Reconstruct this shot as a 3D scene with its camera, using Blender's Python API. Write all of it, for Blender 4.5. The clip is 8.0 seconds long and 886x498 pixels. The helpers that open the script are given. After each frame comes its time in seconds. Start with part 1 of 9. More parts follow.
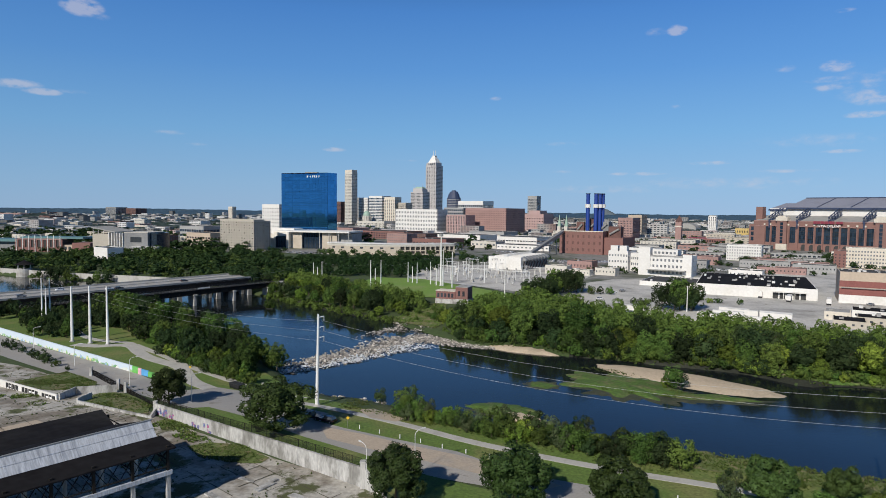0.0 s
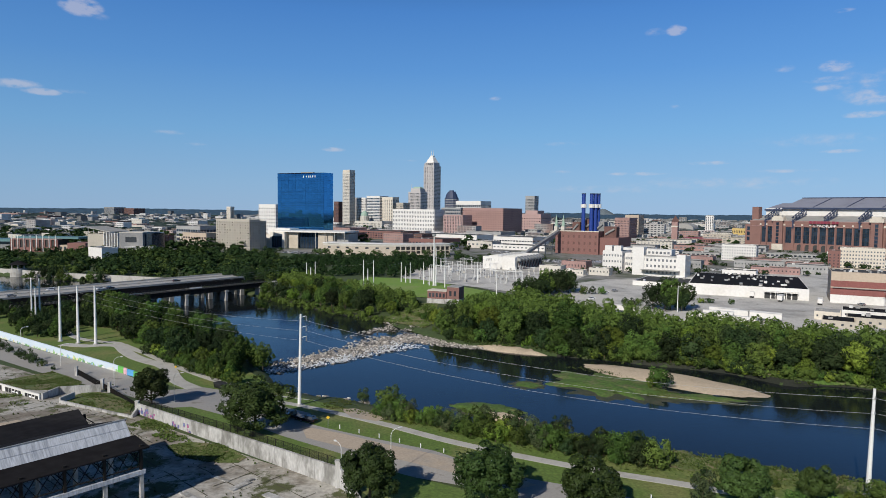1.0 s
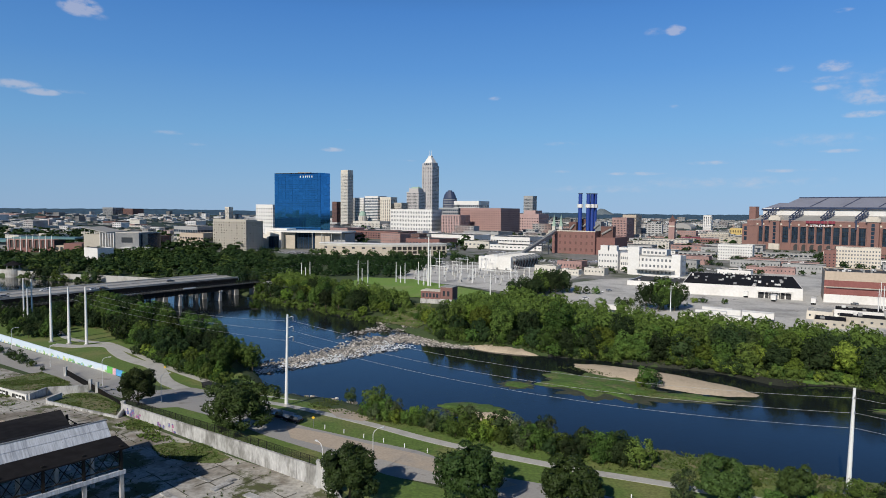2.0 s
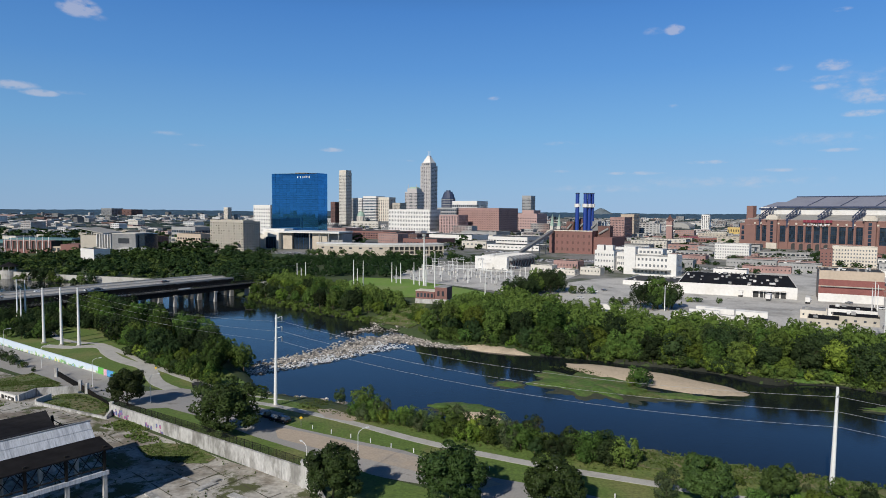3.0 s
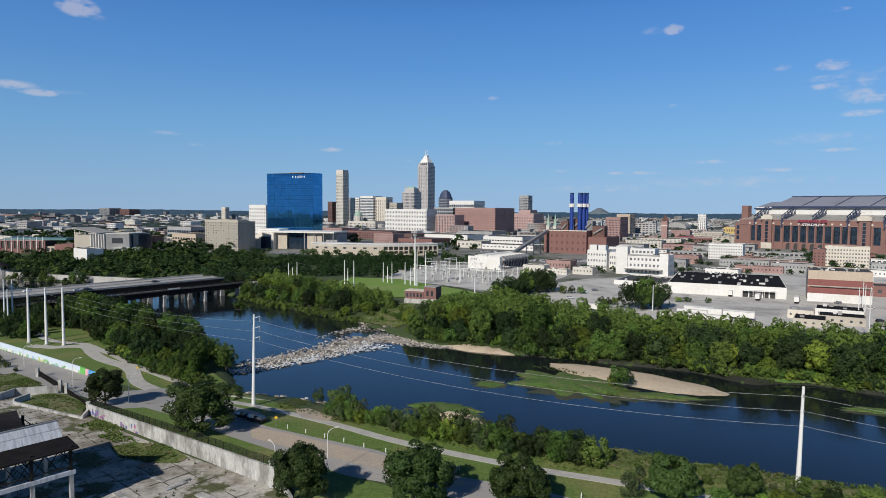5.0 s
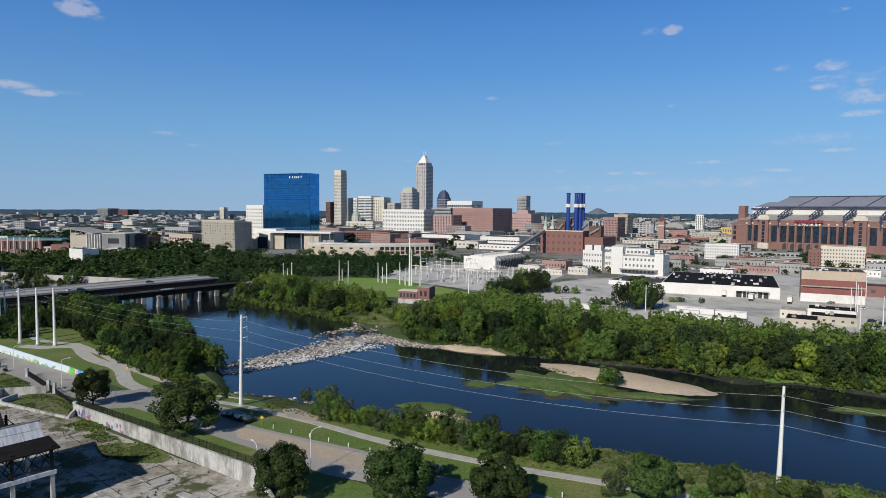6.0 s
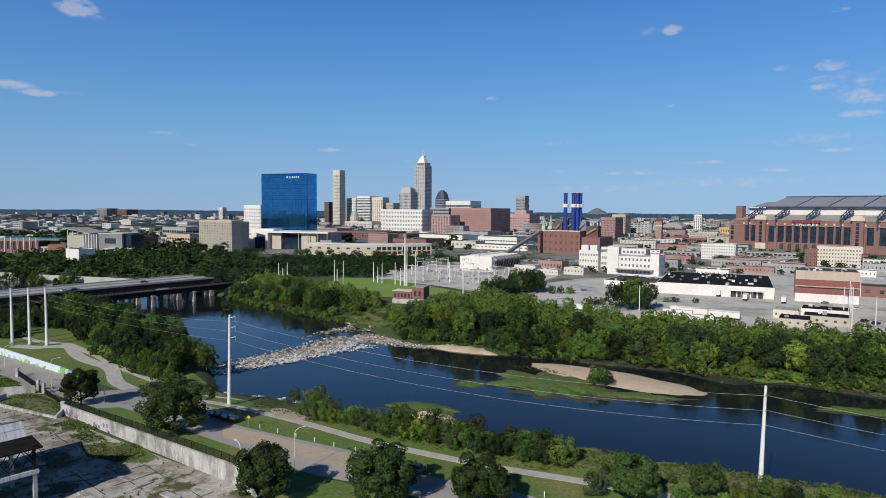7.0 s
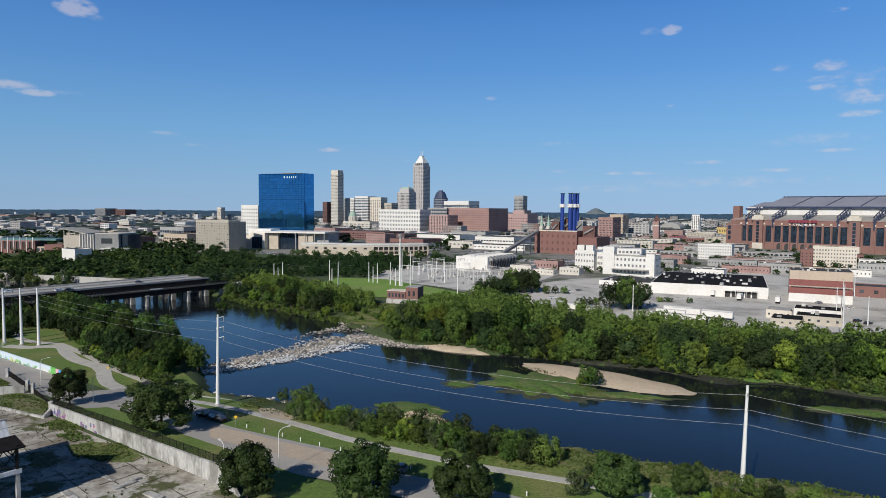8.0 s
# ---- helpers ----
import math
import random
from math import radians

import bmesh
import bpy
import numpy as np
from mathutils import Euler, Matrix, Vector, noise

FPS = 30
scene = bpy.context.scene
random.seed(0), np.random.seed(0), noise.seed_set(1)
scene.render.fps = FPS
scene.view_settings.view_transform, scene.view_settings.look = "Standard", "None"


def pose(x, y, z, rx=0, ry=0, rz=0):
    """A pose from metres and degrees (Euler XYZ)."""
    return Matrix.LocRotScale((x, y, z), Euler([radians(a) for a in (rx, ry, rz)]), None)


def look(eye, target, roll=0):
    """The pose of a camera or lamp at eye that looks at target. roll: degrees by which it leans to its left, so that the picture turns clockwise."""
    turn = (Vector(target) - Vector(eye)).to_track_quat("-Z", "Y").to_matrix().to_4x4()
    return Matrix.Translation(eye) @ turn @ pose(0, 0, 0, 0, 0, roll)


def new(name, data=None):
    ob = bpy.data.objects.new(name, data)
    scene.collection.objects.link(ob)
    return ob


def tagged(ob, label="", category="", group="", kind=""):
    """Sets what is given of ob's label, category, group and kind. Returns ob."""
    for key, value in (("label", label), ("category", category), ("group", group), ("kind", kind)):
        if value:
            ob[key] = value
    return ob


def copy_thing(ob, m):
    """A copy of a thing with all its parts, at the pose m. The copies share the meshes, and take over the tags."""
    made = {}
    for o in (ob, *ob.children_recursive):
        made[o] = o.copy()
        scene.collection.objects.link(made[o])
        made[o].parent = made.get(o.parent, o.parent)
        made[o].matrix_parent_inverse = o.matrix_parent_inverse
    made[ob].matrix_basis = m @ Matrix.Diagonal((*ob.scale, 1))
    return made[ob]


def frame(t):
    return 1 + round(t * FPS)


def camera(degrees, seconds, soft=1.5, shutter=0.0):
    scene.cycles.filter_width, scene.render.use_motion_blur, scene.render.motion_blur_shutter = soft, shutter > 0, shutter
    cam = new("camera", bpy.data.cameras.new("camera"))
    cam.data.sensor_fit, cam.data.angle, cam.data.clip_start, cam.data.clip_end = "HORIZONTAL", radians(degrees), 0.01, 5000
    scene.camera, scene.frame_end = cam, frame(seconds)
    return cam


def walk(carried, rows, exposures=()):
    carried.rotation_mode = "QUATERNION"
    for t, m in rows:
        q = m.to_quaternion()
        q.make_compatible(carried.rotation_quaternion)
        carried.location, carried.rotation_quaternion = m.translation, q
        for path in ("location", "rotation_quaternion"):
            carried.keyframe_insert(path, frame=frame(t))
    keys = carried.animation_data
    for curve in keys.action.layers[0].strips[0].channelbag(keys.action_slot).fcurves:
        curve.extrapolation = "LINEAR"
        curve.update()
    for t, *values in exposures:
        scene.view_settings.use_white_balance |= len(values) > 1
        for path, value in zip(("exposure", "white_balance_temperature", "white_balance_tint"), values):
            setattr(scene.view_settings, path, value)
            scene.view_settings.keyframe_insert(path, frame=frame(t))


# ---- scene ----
cam = camera(69.8, 8.0, 0.9)
PATH = [
    (0, (-2.876, 0.893, 55.997), (-2.885, 2.889, 55.872), 0.6),
    (0.5, (-0.378, 0.781, 56.013), (-0.386, 2.777, 55.889), 0.6),
    (1, (1.828, 0.628, 56.039), (1.821, 2.624, 55.914), 0.6),
    (1.5, (3.702, 0.526, 56.089), (3.696, 2.522, 55.964), 0.6),
    (3, (8.419, 0.306, 56.174), (8.415, 2.302, 56.049), 0.4),
    (3.5, (9.89, 0.229, 56.207), (9.887, 2.225, 56.082), 0.4),
    (4, (11.31, 0.159, 56.26), (11.308, 2.155, 56.134), 0.4),
    (4.5, (12.817, 0.036, 56.304), (12.815, 2.032, 56.178), 0.4),
    (6, (17.778, -0.429, 56.366), (17.779, 1.567, 56.241), 0.4),
    (6.5, (19.437, -0.562, 56.376), (19.439, 1.434, 56.251), 0.4),
    (7, (21.012, -0.729, 56.411), (21.014, 1.267, 56.286), 0.4),
    (7.5, (22.586, -0.922, 56.456), (22.589, 1.074, 56.331), 0.4),
    (8, (24.16, -1.087, 56.485), (24.164, 0.909, 56.36), 0.4),
]
walk(cam, [(t, look(eye, target, roll)) for t, eye, target, roll in PATH])

# ---- light ----
SUN_FROM = Vector((-0.42, -0.727, 0.545)).normalized()
SUN_ELEV = math.asin(SUN_FROM.z)
sun_data = bpy.data.lights.new("sun", "SUN")
sun_data.energy, sun_data.angle, sun_data.color = 4.3, radians(0.6), (1.0, 0.945, 0.86)
sun = new("sun", sun_data)
sun.matrix_world = look((0, 0, 300), Vector((0, 0, 300)) - SUN_FROM)

SKY = 0.06
world = bpy.data.worlds.new("sky")
scene.world = world
world.use_nodes = True
wt = world.node_tree
wt.nodes.clear()


def wnode(kind, **inputs):
    nd = wt.nodes.new(kind)
    for k, v in inputs.items():
        nd.inputs[k].default_value = v
    return nd


def wmath(op, a, b=None):
    nd = wt.nodes.new("ShaderNodeMath")
    nd.operation = op
    for i, v in enumerate((a, b)):
        if v is None:
            continue
        if isinstance(v, (int, float)):
            nd.inputs[i].default_value = v
        else:
            wt.links.new(v, nd.inputs[i])
    return nd.outputs[0]


sky = wt.nodes.new("ShaderNodeTexSky")
sky.sky_type, sky.sun_disc = "NISHITA", False
sky.sun_elevation = SUN_ELEV
sky.sun_rotation = math.atan2(SUN_FROM.x, SUN_FROM.y)
sky.altitude, sky.air_density, sky.dust_density, sky.ozone_density = 200, 1.0, 0.25, 2.5
sat = wt.nodes.new("ShaderNodeHueSaturation")
sat.inputs["Saturation"].default_value = 1.12
wt.links.new(sky.outputs[0], sat.inputs["Color"])

# small fair-weather clouds: soft noise-broken patches by direction (azimuth right of +y, elevation, half sizes in degrees, weight)
coord = wt.nodes.new("ShaderNodeTexCoord")
sep = wt.nodes.new("ShaderNodeSeparateXYZ")
wt.links.new(coord.outputs["Generated"], sep.inputs[0])
az = wmath("MULTIPLY", wmath("ARCTAN2", sep.outputs[0], sep.outputs[1]), 57.2958)
el = wmath("MULTIPLY", wmath("ARCSINE", sep.outputs[2]), 57.2958)
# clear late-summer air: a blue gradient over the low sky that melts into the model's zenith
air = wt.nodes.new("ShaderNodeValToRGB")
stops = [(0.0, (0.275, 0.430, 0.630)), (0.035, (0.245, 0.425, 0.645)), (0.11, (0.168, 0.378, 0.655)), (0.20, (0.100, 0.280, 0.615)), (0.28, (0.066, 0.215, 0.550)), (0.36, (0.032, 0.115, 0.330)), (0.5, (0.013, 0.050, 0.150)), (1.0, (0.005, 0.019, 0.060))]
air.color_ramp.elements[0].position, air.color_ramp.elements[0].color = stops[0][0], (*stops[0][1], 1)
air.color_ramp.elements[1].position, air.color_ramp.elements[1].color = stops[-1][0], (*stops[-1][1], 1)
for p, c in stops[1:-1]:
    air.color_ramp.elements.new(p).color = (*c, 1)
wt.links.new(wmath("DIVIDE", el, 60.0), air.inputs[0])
gain = wt.nodes.new("ShaderNodeVectorMath")
gain.operation = "SCALE"
south = wt.nodes.new("ShaderNodeMapRange")
south.inputs["From Min"].default_value, south.inputs["From Max"].default_value = -35.0, 35.0
south.inputs["To Min"].default_value, south.inputs["To Max"].default_value = 1.0 / SKY, 1.2 / SKY
wt.links.new(az, south.inputs["Value"])
wt.links.new(south.outputs[0], gain.inputs["Scale"])
wt.links.new(air.outputs[0], gain.inputs[0])
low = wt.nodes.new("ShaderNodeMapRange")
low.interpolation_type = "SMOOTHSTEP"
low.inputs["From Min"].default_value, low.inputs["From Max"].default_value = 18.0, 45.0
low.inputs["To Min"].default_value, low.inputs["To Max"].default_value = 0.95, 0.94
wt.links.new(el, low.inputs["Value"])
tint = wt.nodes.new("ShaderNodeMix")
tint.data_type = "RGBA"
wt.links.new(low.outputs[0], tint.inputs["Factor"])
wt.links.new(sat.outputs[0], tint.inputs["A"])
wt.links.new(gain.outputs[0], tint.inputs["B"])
warp = wt.nodes.new("ShaderNodeTexNoise")
warp.inputs["Scale"].default_value, warp.inputs["Detail"].default_value, warp.inputs["Roughness"].default_value = 40.0, 5.0, 0.6
squash = wt.nodes.new("ShaderNodeMapping")
squash.inputs["Scale"].default_value = (1.0, 1.0, 2.2)
wt.links.new(coord.outputs["Generated"], squash.inputs[0])
wt.links.new(squash.outputs[0], warp.inputs["Vector"])
cover = 0.0
CLOUDS = [
    (-29.5, 14.95, 1.35, 0.62, 1.0), (-28.2, 14.4, 0.7, 0.25, 0.42), (-33.9, 8.9, 1.6, 0.34, 0.72), (-32.3, 8.5, 1.2, 0.26, 0.8), (-30.3, 8.7, 1.1, 0.2, 0.4),
    (19.4, 14.75, 0.75, 0.38, 0.9), (17.9, 14.75, 1.1, 0.32, 0.42), (31.0, 11.05, 1.05, 0.42, 0.9), (27.5, 11.2, 0.8, 0.3, 0.48), (30.4, 10.1, 1.5, 0.24, 0.6),
    (30.6, 9.5, 1.2, 0.28, 0.6), (33.3, 8.6, 1.5, 0.6, 0.75), (33.0, 7.35, 1.3, 0.25, 0.9), (4.4, 9.75, 0.6, 0.2, 0.6), (-10.0, 5.15, 1.0, 0.2, 0.72),
    (16.5, 3.2, 2.4, 0.16, 0.62), (22.8, 4.05, 2.4, 0.18, 0.6), (31.6, 4.7, 1.4, 0.16, 0.7), (-8.0, 6.9, 0.9, 0.14, 0.42), (10.3, 5.8, 1.5, 0.22, 0.42),
    (10.0, 3.4, 1.2, 0.15, 0.46), (28.0, 3.3, 2.6, 0.16, 0.5), (31.3, 14.9, 0.7, 0.16, 0.7), (-23.5, 6.05, 1.4, 0.2, 0.40), (-21.4, 5.2, 0.9, 0.14, 0.40), (-3.8, 4.3, 1.2, 0.12, 0.4), (19.5, 8.7, 0.5, 0.2, 0.42), (24.0, 2.4, 9.0, 0.55, 0.38), (30.0, 5.6, 5.0, 0.55, 0.36), (33.0, 9.6, 3.2, 1.1, 0.40), (14.0, 1.9, 6.0, 0.4, 0.32),
]
for a0, e0, ra, re, weight in CLOUDS:
    da = wmath("DIVIDE", wmath("SUBTRACT", az, a0), ra)
    de = wmath("DIVIDE", wmath("SUBTRACT", el, e0), re)
    r2 = wmath("ADD", wmath("MULTIPLY", da, da), wmath("MULTIPLY", de, de))
    fall = wmath("MULTIPLY", wmath("MAXIMUM", wmath("SUBTRACT", 1.0, wmath("MULTIPLY", r2, 0.55)), 0.0), weight)
    cover = fall if isinstance(cover, float) else wmath("MAXIMUM", cover, fall)
edge = wt.nodes.new("ShaderNodeMapRange")
edge.interpolation_type = "SMOOTHSTEP"
edge.inputs["From Min"].default_value, edge.inputs["From Max"].default_value = 0.10, 0.75
edge.inputs["To Max"].default_value = 0.43
wt.links.new(wmath("MULTIPLY", cover, wmath("MULTIPLY", wmath("MAXIMUM", wmath("SUBTRACT", warp.outputs["Fac"], 0.26), 0.0), 3.2)), edge.inputs["Value"])
cmix = wt.nodes.new("ShaderNodeMix")
cmix.data_type = "RGBA"
wt.links.new(edge.outputs[0], cmix.inputs["Factor"])
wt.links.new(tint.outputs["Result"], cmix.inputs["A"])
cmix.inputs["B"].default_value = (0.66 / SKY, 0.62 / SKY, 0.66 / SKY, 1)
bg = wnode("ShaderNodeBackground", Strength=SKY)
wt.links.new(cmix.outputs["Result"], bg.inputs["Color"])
wout = wt.nodes.new("ShaderNodeOutputWorld")
wt.links.new(bg.outputs[0], wout.inputs["Surface"])
scene.view_settings.exposure = 0.0

# ---- materials ----
def material(name, base, rough=0.8, metal=0.0, var=0.12, scale=0.3, fine=4.0, bump=0.0, second=None, second_amount=0.5, rand=0.0, spec=0.5, coords="Object", stretch=(1, 1, 1), island=0.0):
    """A procedural surface: base colour broken by coarse stains and fine grain, with optional second colour, random tint and relief."""
    mat = bpy.data.materials.new(name)
    mat.use_nodes = True
    nt = mat.node_tree
    bs = nt.nodes["Principled BSDF"]
    bs.inputs["Roughness"].default_value, bs.inputs["Metallic"].default_value = rough, metal
    bs.inputs["Specular IOR Level"].default_value = spec
    tc = nt.nodes.new("ShaderNodeTexCoord")
    if coords == "World":
        geo = nt.nodes.new("ShaderNodeNewGeometry")
        src = geo.outputs["Position"]
    else:
        src = tc.outputs[coords]
    mp = nt.nodes.new("ShaderNodeMapping")
    mp.inputs["Scale"].default_value = stretch
    nt.links.new(src, mp.inputs[0])
    n1 = nt.nodes.new("ShaderNodeTexNoise")
    n1.inputs["Scale"].default_value, n1.inputs["Detail"].default_value, n1.inputs["Roughness"].default_value = scale, 6, 0.6
    n2 = nt.nodes.new("ShaderNodeTexNoise")
    n2.inputs["Scale"].default_value, n2.inputs["Detail"].default_value = fine, 4
    for nd in (n1, n2):
        nt.links.new(mp.outputs[0], nd.inputs["Vector"])
    mix = nt.nodes.new("ShaderNodeMix")
    mix.data_type = "RGBA"
    mix.inputs["A"].default_value = (*base, 1)
    sec = second or [min(1, c * (1 - 2 * var)) for c in base]
    mix.inputs["B"].default_value = (*sec, 1)
    ramp = nt.nodes.new("ShaderNodeMapRange")
    ramp.inputs["From Min"].default_value, ramp.inputs["From Max"].default_value = 0.62 - 0.3 * second_amount, 0.82 - 0.3 * second_amount
    ramp.interpolation_type = "SMOOTHSTEP"
    nt.links.new(n1.outputs["Fac"], ramp.inputs["Value"])
    nt.links.new(ramp.outputs[0], mix.inputs["Factor"])
    hsv = nt.nodes.new("ShaderNodeHueSaturation")
    nt.links.new(mix.outputs["Result"], hsv.inputs["Color"])
    val = nt.nodes.new("ShaderNodeMapRange")
    val.inputs["To Min"].default_value, val.inputs["To Max"].default_value = 1 - 1.6 * var, 1 + 1.6 * var
    val.inputs["From Min"].default_value, val.inputs["From Max"].default_value = 0.25, 0.75
    nt.links.new(n2.outputs["Fac"], val.inputs["Value"])
    out = val.outputs[0]
    for kind, amount in (("obj", rand), ("isl", island)):
        if not amount:
            continue
        if kind == "obj":
            info = nt.nodes.new("ShaderNodeObjectInfo").outputs["Random"]
        else:
            info = nt.nodes.new("ShaderNodeNewGeometry").outputs["Random Per Island"]
        mr = nt.nodes.new("ShaderNodeMapRange")
        mr.inputs["To Min"].default_value, mr.inputs["To Max"].default_value = 1 - amount, 1 + amount
        nt.links.new(info, mr.inputs["Value"])
        mul = nt.nodes.new("ShaderNodeMath")
        mul.operation = "MULTIPLY"
        nt.links.new(out, mul.inputs[0])
        nt.links.new(mr.outputs[0], mul.inputs[1])
        out = mul.outputs[0]
    nt.links.new(out, hsv.inputs["Value"])
    nt.links.new(hsv.outputs[0], bs.inputs["Base Color"])
    if bump:
        bp = nt.nodes.new("ShaderNodeBump")
        bp.inputs["Strength"].default_value, bp.inputs["Distance"].default_value = min(1.0, bump), 0.1
        nt.links.new(n2.outputs["Fac"], bp.inputs["Height"])
        nt.links.new(bp.outputs[0], bs.inputs["Normal"])
    return mat


M = {}
M["earth"] = material("earth_and_grass", (0.045, 0.072, 0.020), 0.95, var=0.24, scale=0.04, fine=1.2, second=(0.075, 0.088, 0.034), second_amount=0.35, coords="World", bump=0.4)
M["field"] = material("bright_field_grass", (0.150, 0.262, 0.034), 0.95, var=0.16, scale=0.03, fine=1.0, second=(0.20, 0.255, 0.07), coords="World")
M["lawn"] = material("mown_lawn", (0.098, 0.158, 0.028), 0.95, var=0.22, scale=0.06, fine=1.6, second=(0.165, 0.178, 0.056), second_amount=0.55, coords="World", bump=0.3)
M["weed"] = material("wet_green_weed", (0.070, 0.130, 0.021), 0.85, var=0.28, scale=0.22, fine=1.1, second=(0.125, 0.135, 0.052), second_amount=0.5, coords="World", bump=0.4)
M["meadow"] = material("rough_meadow", (0.098, 0.135, 0.032), 0.95, var=0.26, scale=0.14, fine=1.4, second=(0.165, 0.155, 0.07), second_amount=0.6, coords="World", bump=0.5)
M["asphalt"] = material("worn_asphalt", (0.31, 0.30, 0.285), 0.9, var=0.06, scale=0.05, fine=2.5, second=(0.38, 0.355, 0.32), second_amount=0.5, coords="World")
M["concrete"] = material("pale_concrete", (0.42, 0.41, 0.385), 0.88, var=0.09, scale=0.15, fine=2.2, second=(0.30, 0.285, 0.255), coords="World", bump=0.15)
M["path"] = material("concrete_path", (0.44, 0.43, 0.40), 0.9, var=0.07, scale=0.3, fine=3.0, second=(0.37, 0.36, 0.33), coords="World")
M["dirt"] = material("bare_sandy_soil", (0.43, 0.355, 0.275), 0.95, var=0.08, scale=0.08, fine=2.0, second=(0.36, 0.32, 0.27), coords="World", bump=0.15)
M["sand"] = material("river_sand", (0.50, 0.41, 0.30), 0.95, var=0.1, scale=0.15, fine=1.5, second=(0.40, 0.33, 0.24), coords="World", bump=0.2)
M["lotgray"] = material("bleached_yard_paving", (0.52, 0.505, 0.475), 0.9, var=0.11, scale=0.035, fine=0.7, second=(0.33, 0.32, 0.30), second_amount=0.55, coords="World")
M["cityfloor"] = material("city_streets", (0.22, 0.215, 0.205), 0.9, var=0.2, scale=0.02, fine=0.15, second=(0.055, 0.075, 0.030), second_amount=0.62, coords="World")
# river mud taken near black, so its colour also holds the under-tree shade
M["mud"] = material("river_mud_and_shade", (0.014, 0.017, 0.010), 0.8, var=0.25, scale=0.2, fine=1.5, second=(0.028, 0.030, 0.018), coords="World", bump=0.3)
M["slab"] = material("weathered_factory_slab", (0.43, 0.41, 0.37), 0.92, var=0.18, scale=0.09, fine=1.1, second=(0.20, 0.175, 0.14), second_amount=0.6, coords="World", bump=0.35)
def weedy(mat, green, amount, scale):
    """Weeds and moss breaking through a paved surface."""
    nt = mat.node_tree
    bs = nt.nodes["Principled BSDF"]
    src = bs.inputs["Base Color"].links[0].from_socket
    geo = nt.nodes.new("ShaderNodeNewGeometry")
    n = nt.nodes.new("ShaderNodeTexNoise")
    n.inputs["Scale"].default_value, n.inputs["Detail"].default_value, n.inputs["Roughness"].default_value = scale, 8, 0.68
    nt.links.new(geo.outputs["Position"], n.inputs["Vector"])
    mr = nt.nodes.new("ShaderNodeMapRange")
    mr.inputs["From Min"].default_value, mr.inputs["From Max"].default_value = 0.66 - amount, 0.72 - amount
    nt.links.new(n.outputs["Fac"], mr.inputs["Value"])
    mx = nt.nodes.new("ShaderNodeMix")
    mx.data_type = "RGBA"
    nt.links.new(mr.outputs[0], mx.inputs["Factor"])
    nt.links.new(src, mx.inputs["A"])
    mx.inputs["B"].default_value = (*green, 1)
    nt.links.new(mx.outputs["Result"], bs.inputs["Base Color"])


weedy(M["slab"], (0.085, 0.095, 0.035), 0.13, 0.11)
weedy(M["meadow"], (0.19, 0.17, 0.085), 0.12, 0.35)
weedy(M["lotgray"], (0.20, 0.195, 0.16), 0.05, 0.06)
weedy(M["lawn"], (0.155, 0.175, 0.05), 0.03, 0.25)
weedy(M["asphalt"], (0.22, 0.205, 0.185), 0.05, 0.10)
M["rock"] = material("pale_broken_limestone", (0.38, 0.355, 0.32), 0.9, var=0.2, scale=0.9, fine=3.0, second=(0.13, 0.115, 0.10), second_amount=0.75, rand=0.45, island=0.55, coords="World", bump=0.4)
M["bark"] = material("bark", (0.10, 0.075, 0.05), 0.95, var=0.2, scale=1.0, fine=6, bump=0.5)
M["pole"] = material("white_galvanised_steel", (0.72, 0.72, 0.70), 0.5, 0.0, var=0.04, scale=0.2, fine=2)
M["steel_gray"] = material("gray_steel", (0.30, 0.30, 0.29), 0.55, 0.3, var=0.08)
M["steel_dark"] = material("rusty_dark_steel", (0.012, 0.0115, 0.011), 0.8, 0.0, var=0.2, second=(0.022, 0.017, 0.013), spec=0.2)
M["wire"] = material("aluminium_cable", (0.42, 0.42, 0.41), 0.5, 0.3, var=0.02)
M["white"] = material("white_painted_wall", (0.69, 0.675, 0.645), 0.75, var=0.05, scale=0.08, fine=0.6, second=(0.64, 0.62, 0.58))
M["cream"] = material("cream_stone", (0.62, 0.565, 0.48), 0.8, var=0.06, scale=0.08, fine=0.6)
M["beige"] = material("beige_concrete", (0.44, 0.40, 0.335), 0.85, var=0.06, scale=0.08, fine=0.6)
M["limestone"] = material("limestone", (0.56, 0.53, 0.47), 0.8, var=0.06, scale=0.05, fine=0.5)
M["gray"] = material("gray_concrete", (0.33, 0.33, 0.325), 0.85, var=0.08, scale=0.06, fine=0.5)
M["granite"] = material("gray_granite", (0.47, 0.445, 0.435), 0.6, var=0.06, scale=0.06, fine=0.5)
M["brick"] = material("red_brick", (0.215, 0.108, 0.095), 0.88, var=0.12, scale=0.1, fine=1.5, second=(0.19, 0.105, 0.09))
M["brick_stad"] = material("orange_red_brick", (0.235, 0.13, 0.11), 0.88, var=0.08, scale=0.06, fine=1.0, second=(0.205, 0.115, 0.10))
M["brick_brown"] = material("brown_red_brick", (0.34, 0.215, 0.195), 0.88, var=0.1, scale=0.06, fine=0.8)
M["brick_dark"] = material("dark_brick", (0.14, 0.075, 0.065), 0.88, var=0.1, scale=0.06, fine=0.8)
M["pink"] = material("pink_stone", (0.43, 0.295, 0.275), 0.85, var=0.06, scale=0.06, fine=0.6)
M["tan"] = material("tan_block", (0.47, 0.385, 0.30), 0.85, var=0.06, scale=0.06, fine=0.6)
M["yellow"] = material("yellow_panel", (0.55, 0.40, 0.15), 0.8, var=0.06)
M["roof_white"] = material("white_roof_membrane", (0.66, 0.655, 0.64), 0.8, var=0.07, scale=0.05, fine=0.4, second=(0.52, 0.51, 0.49))
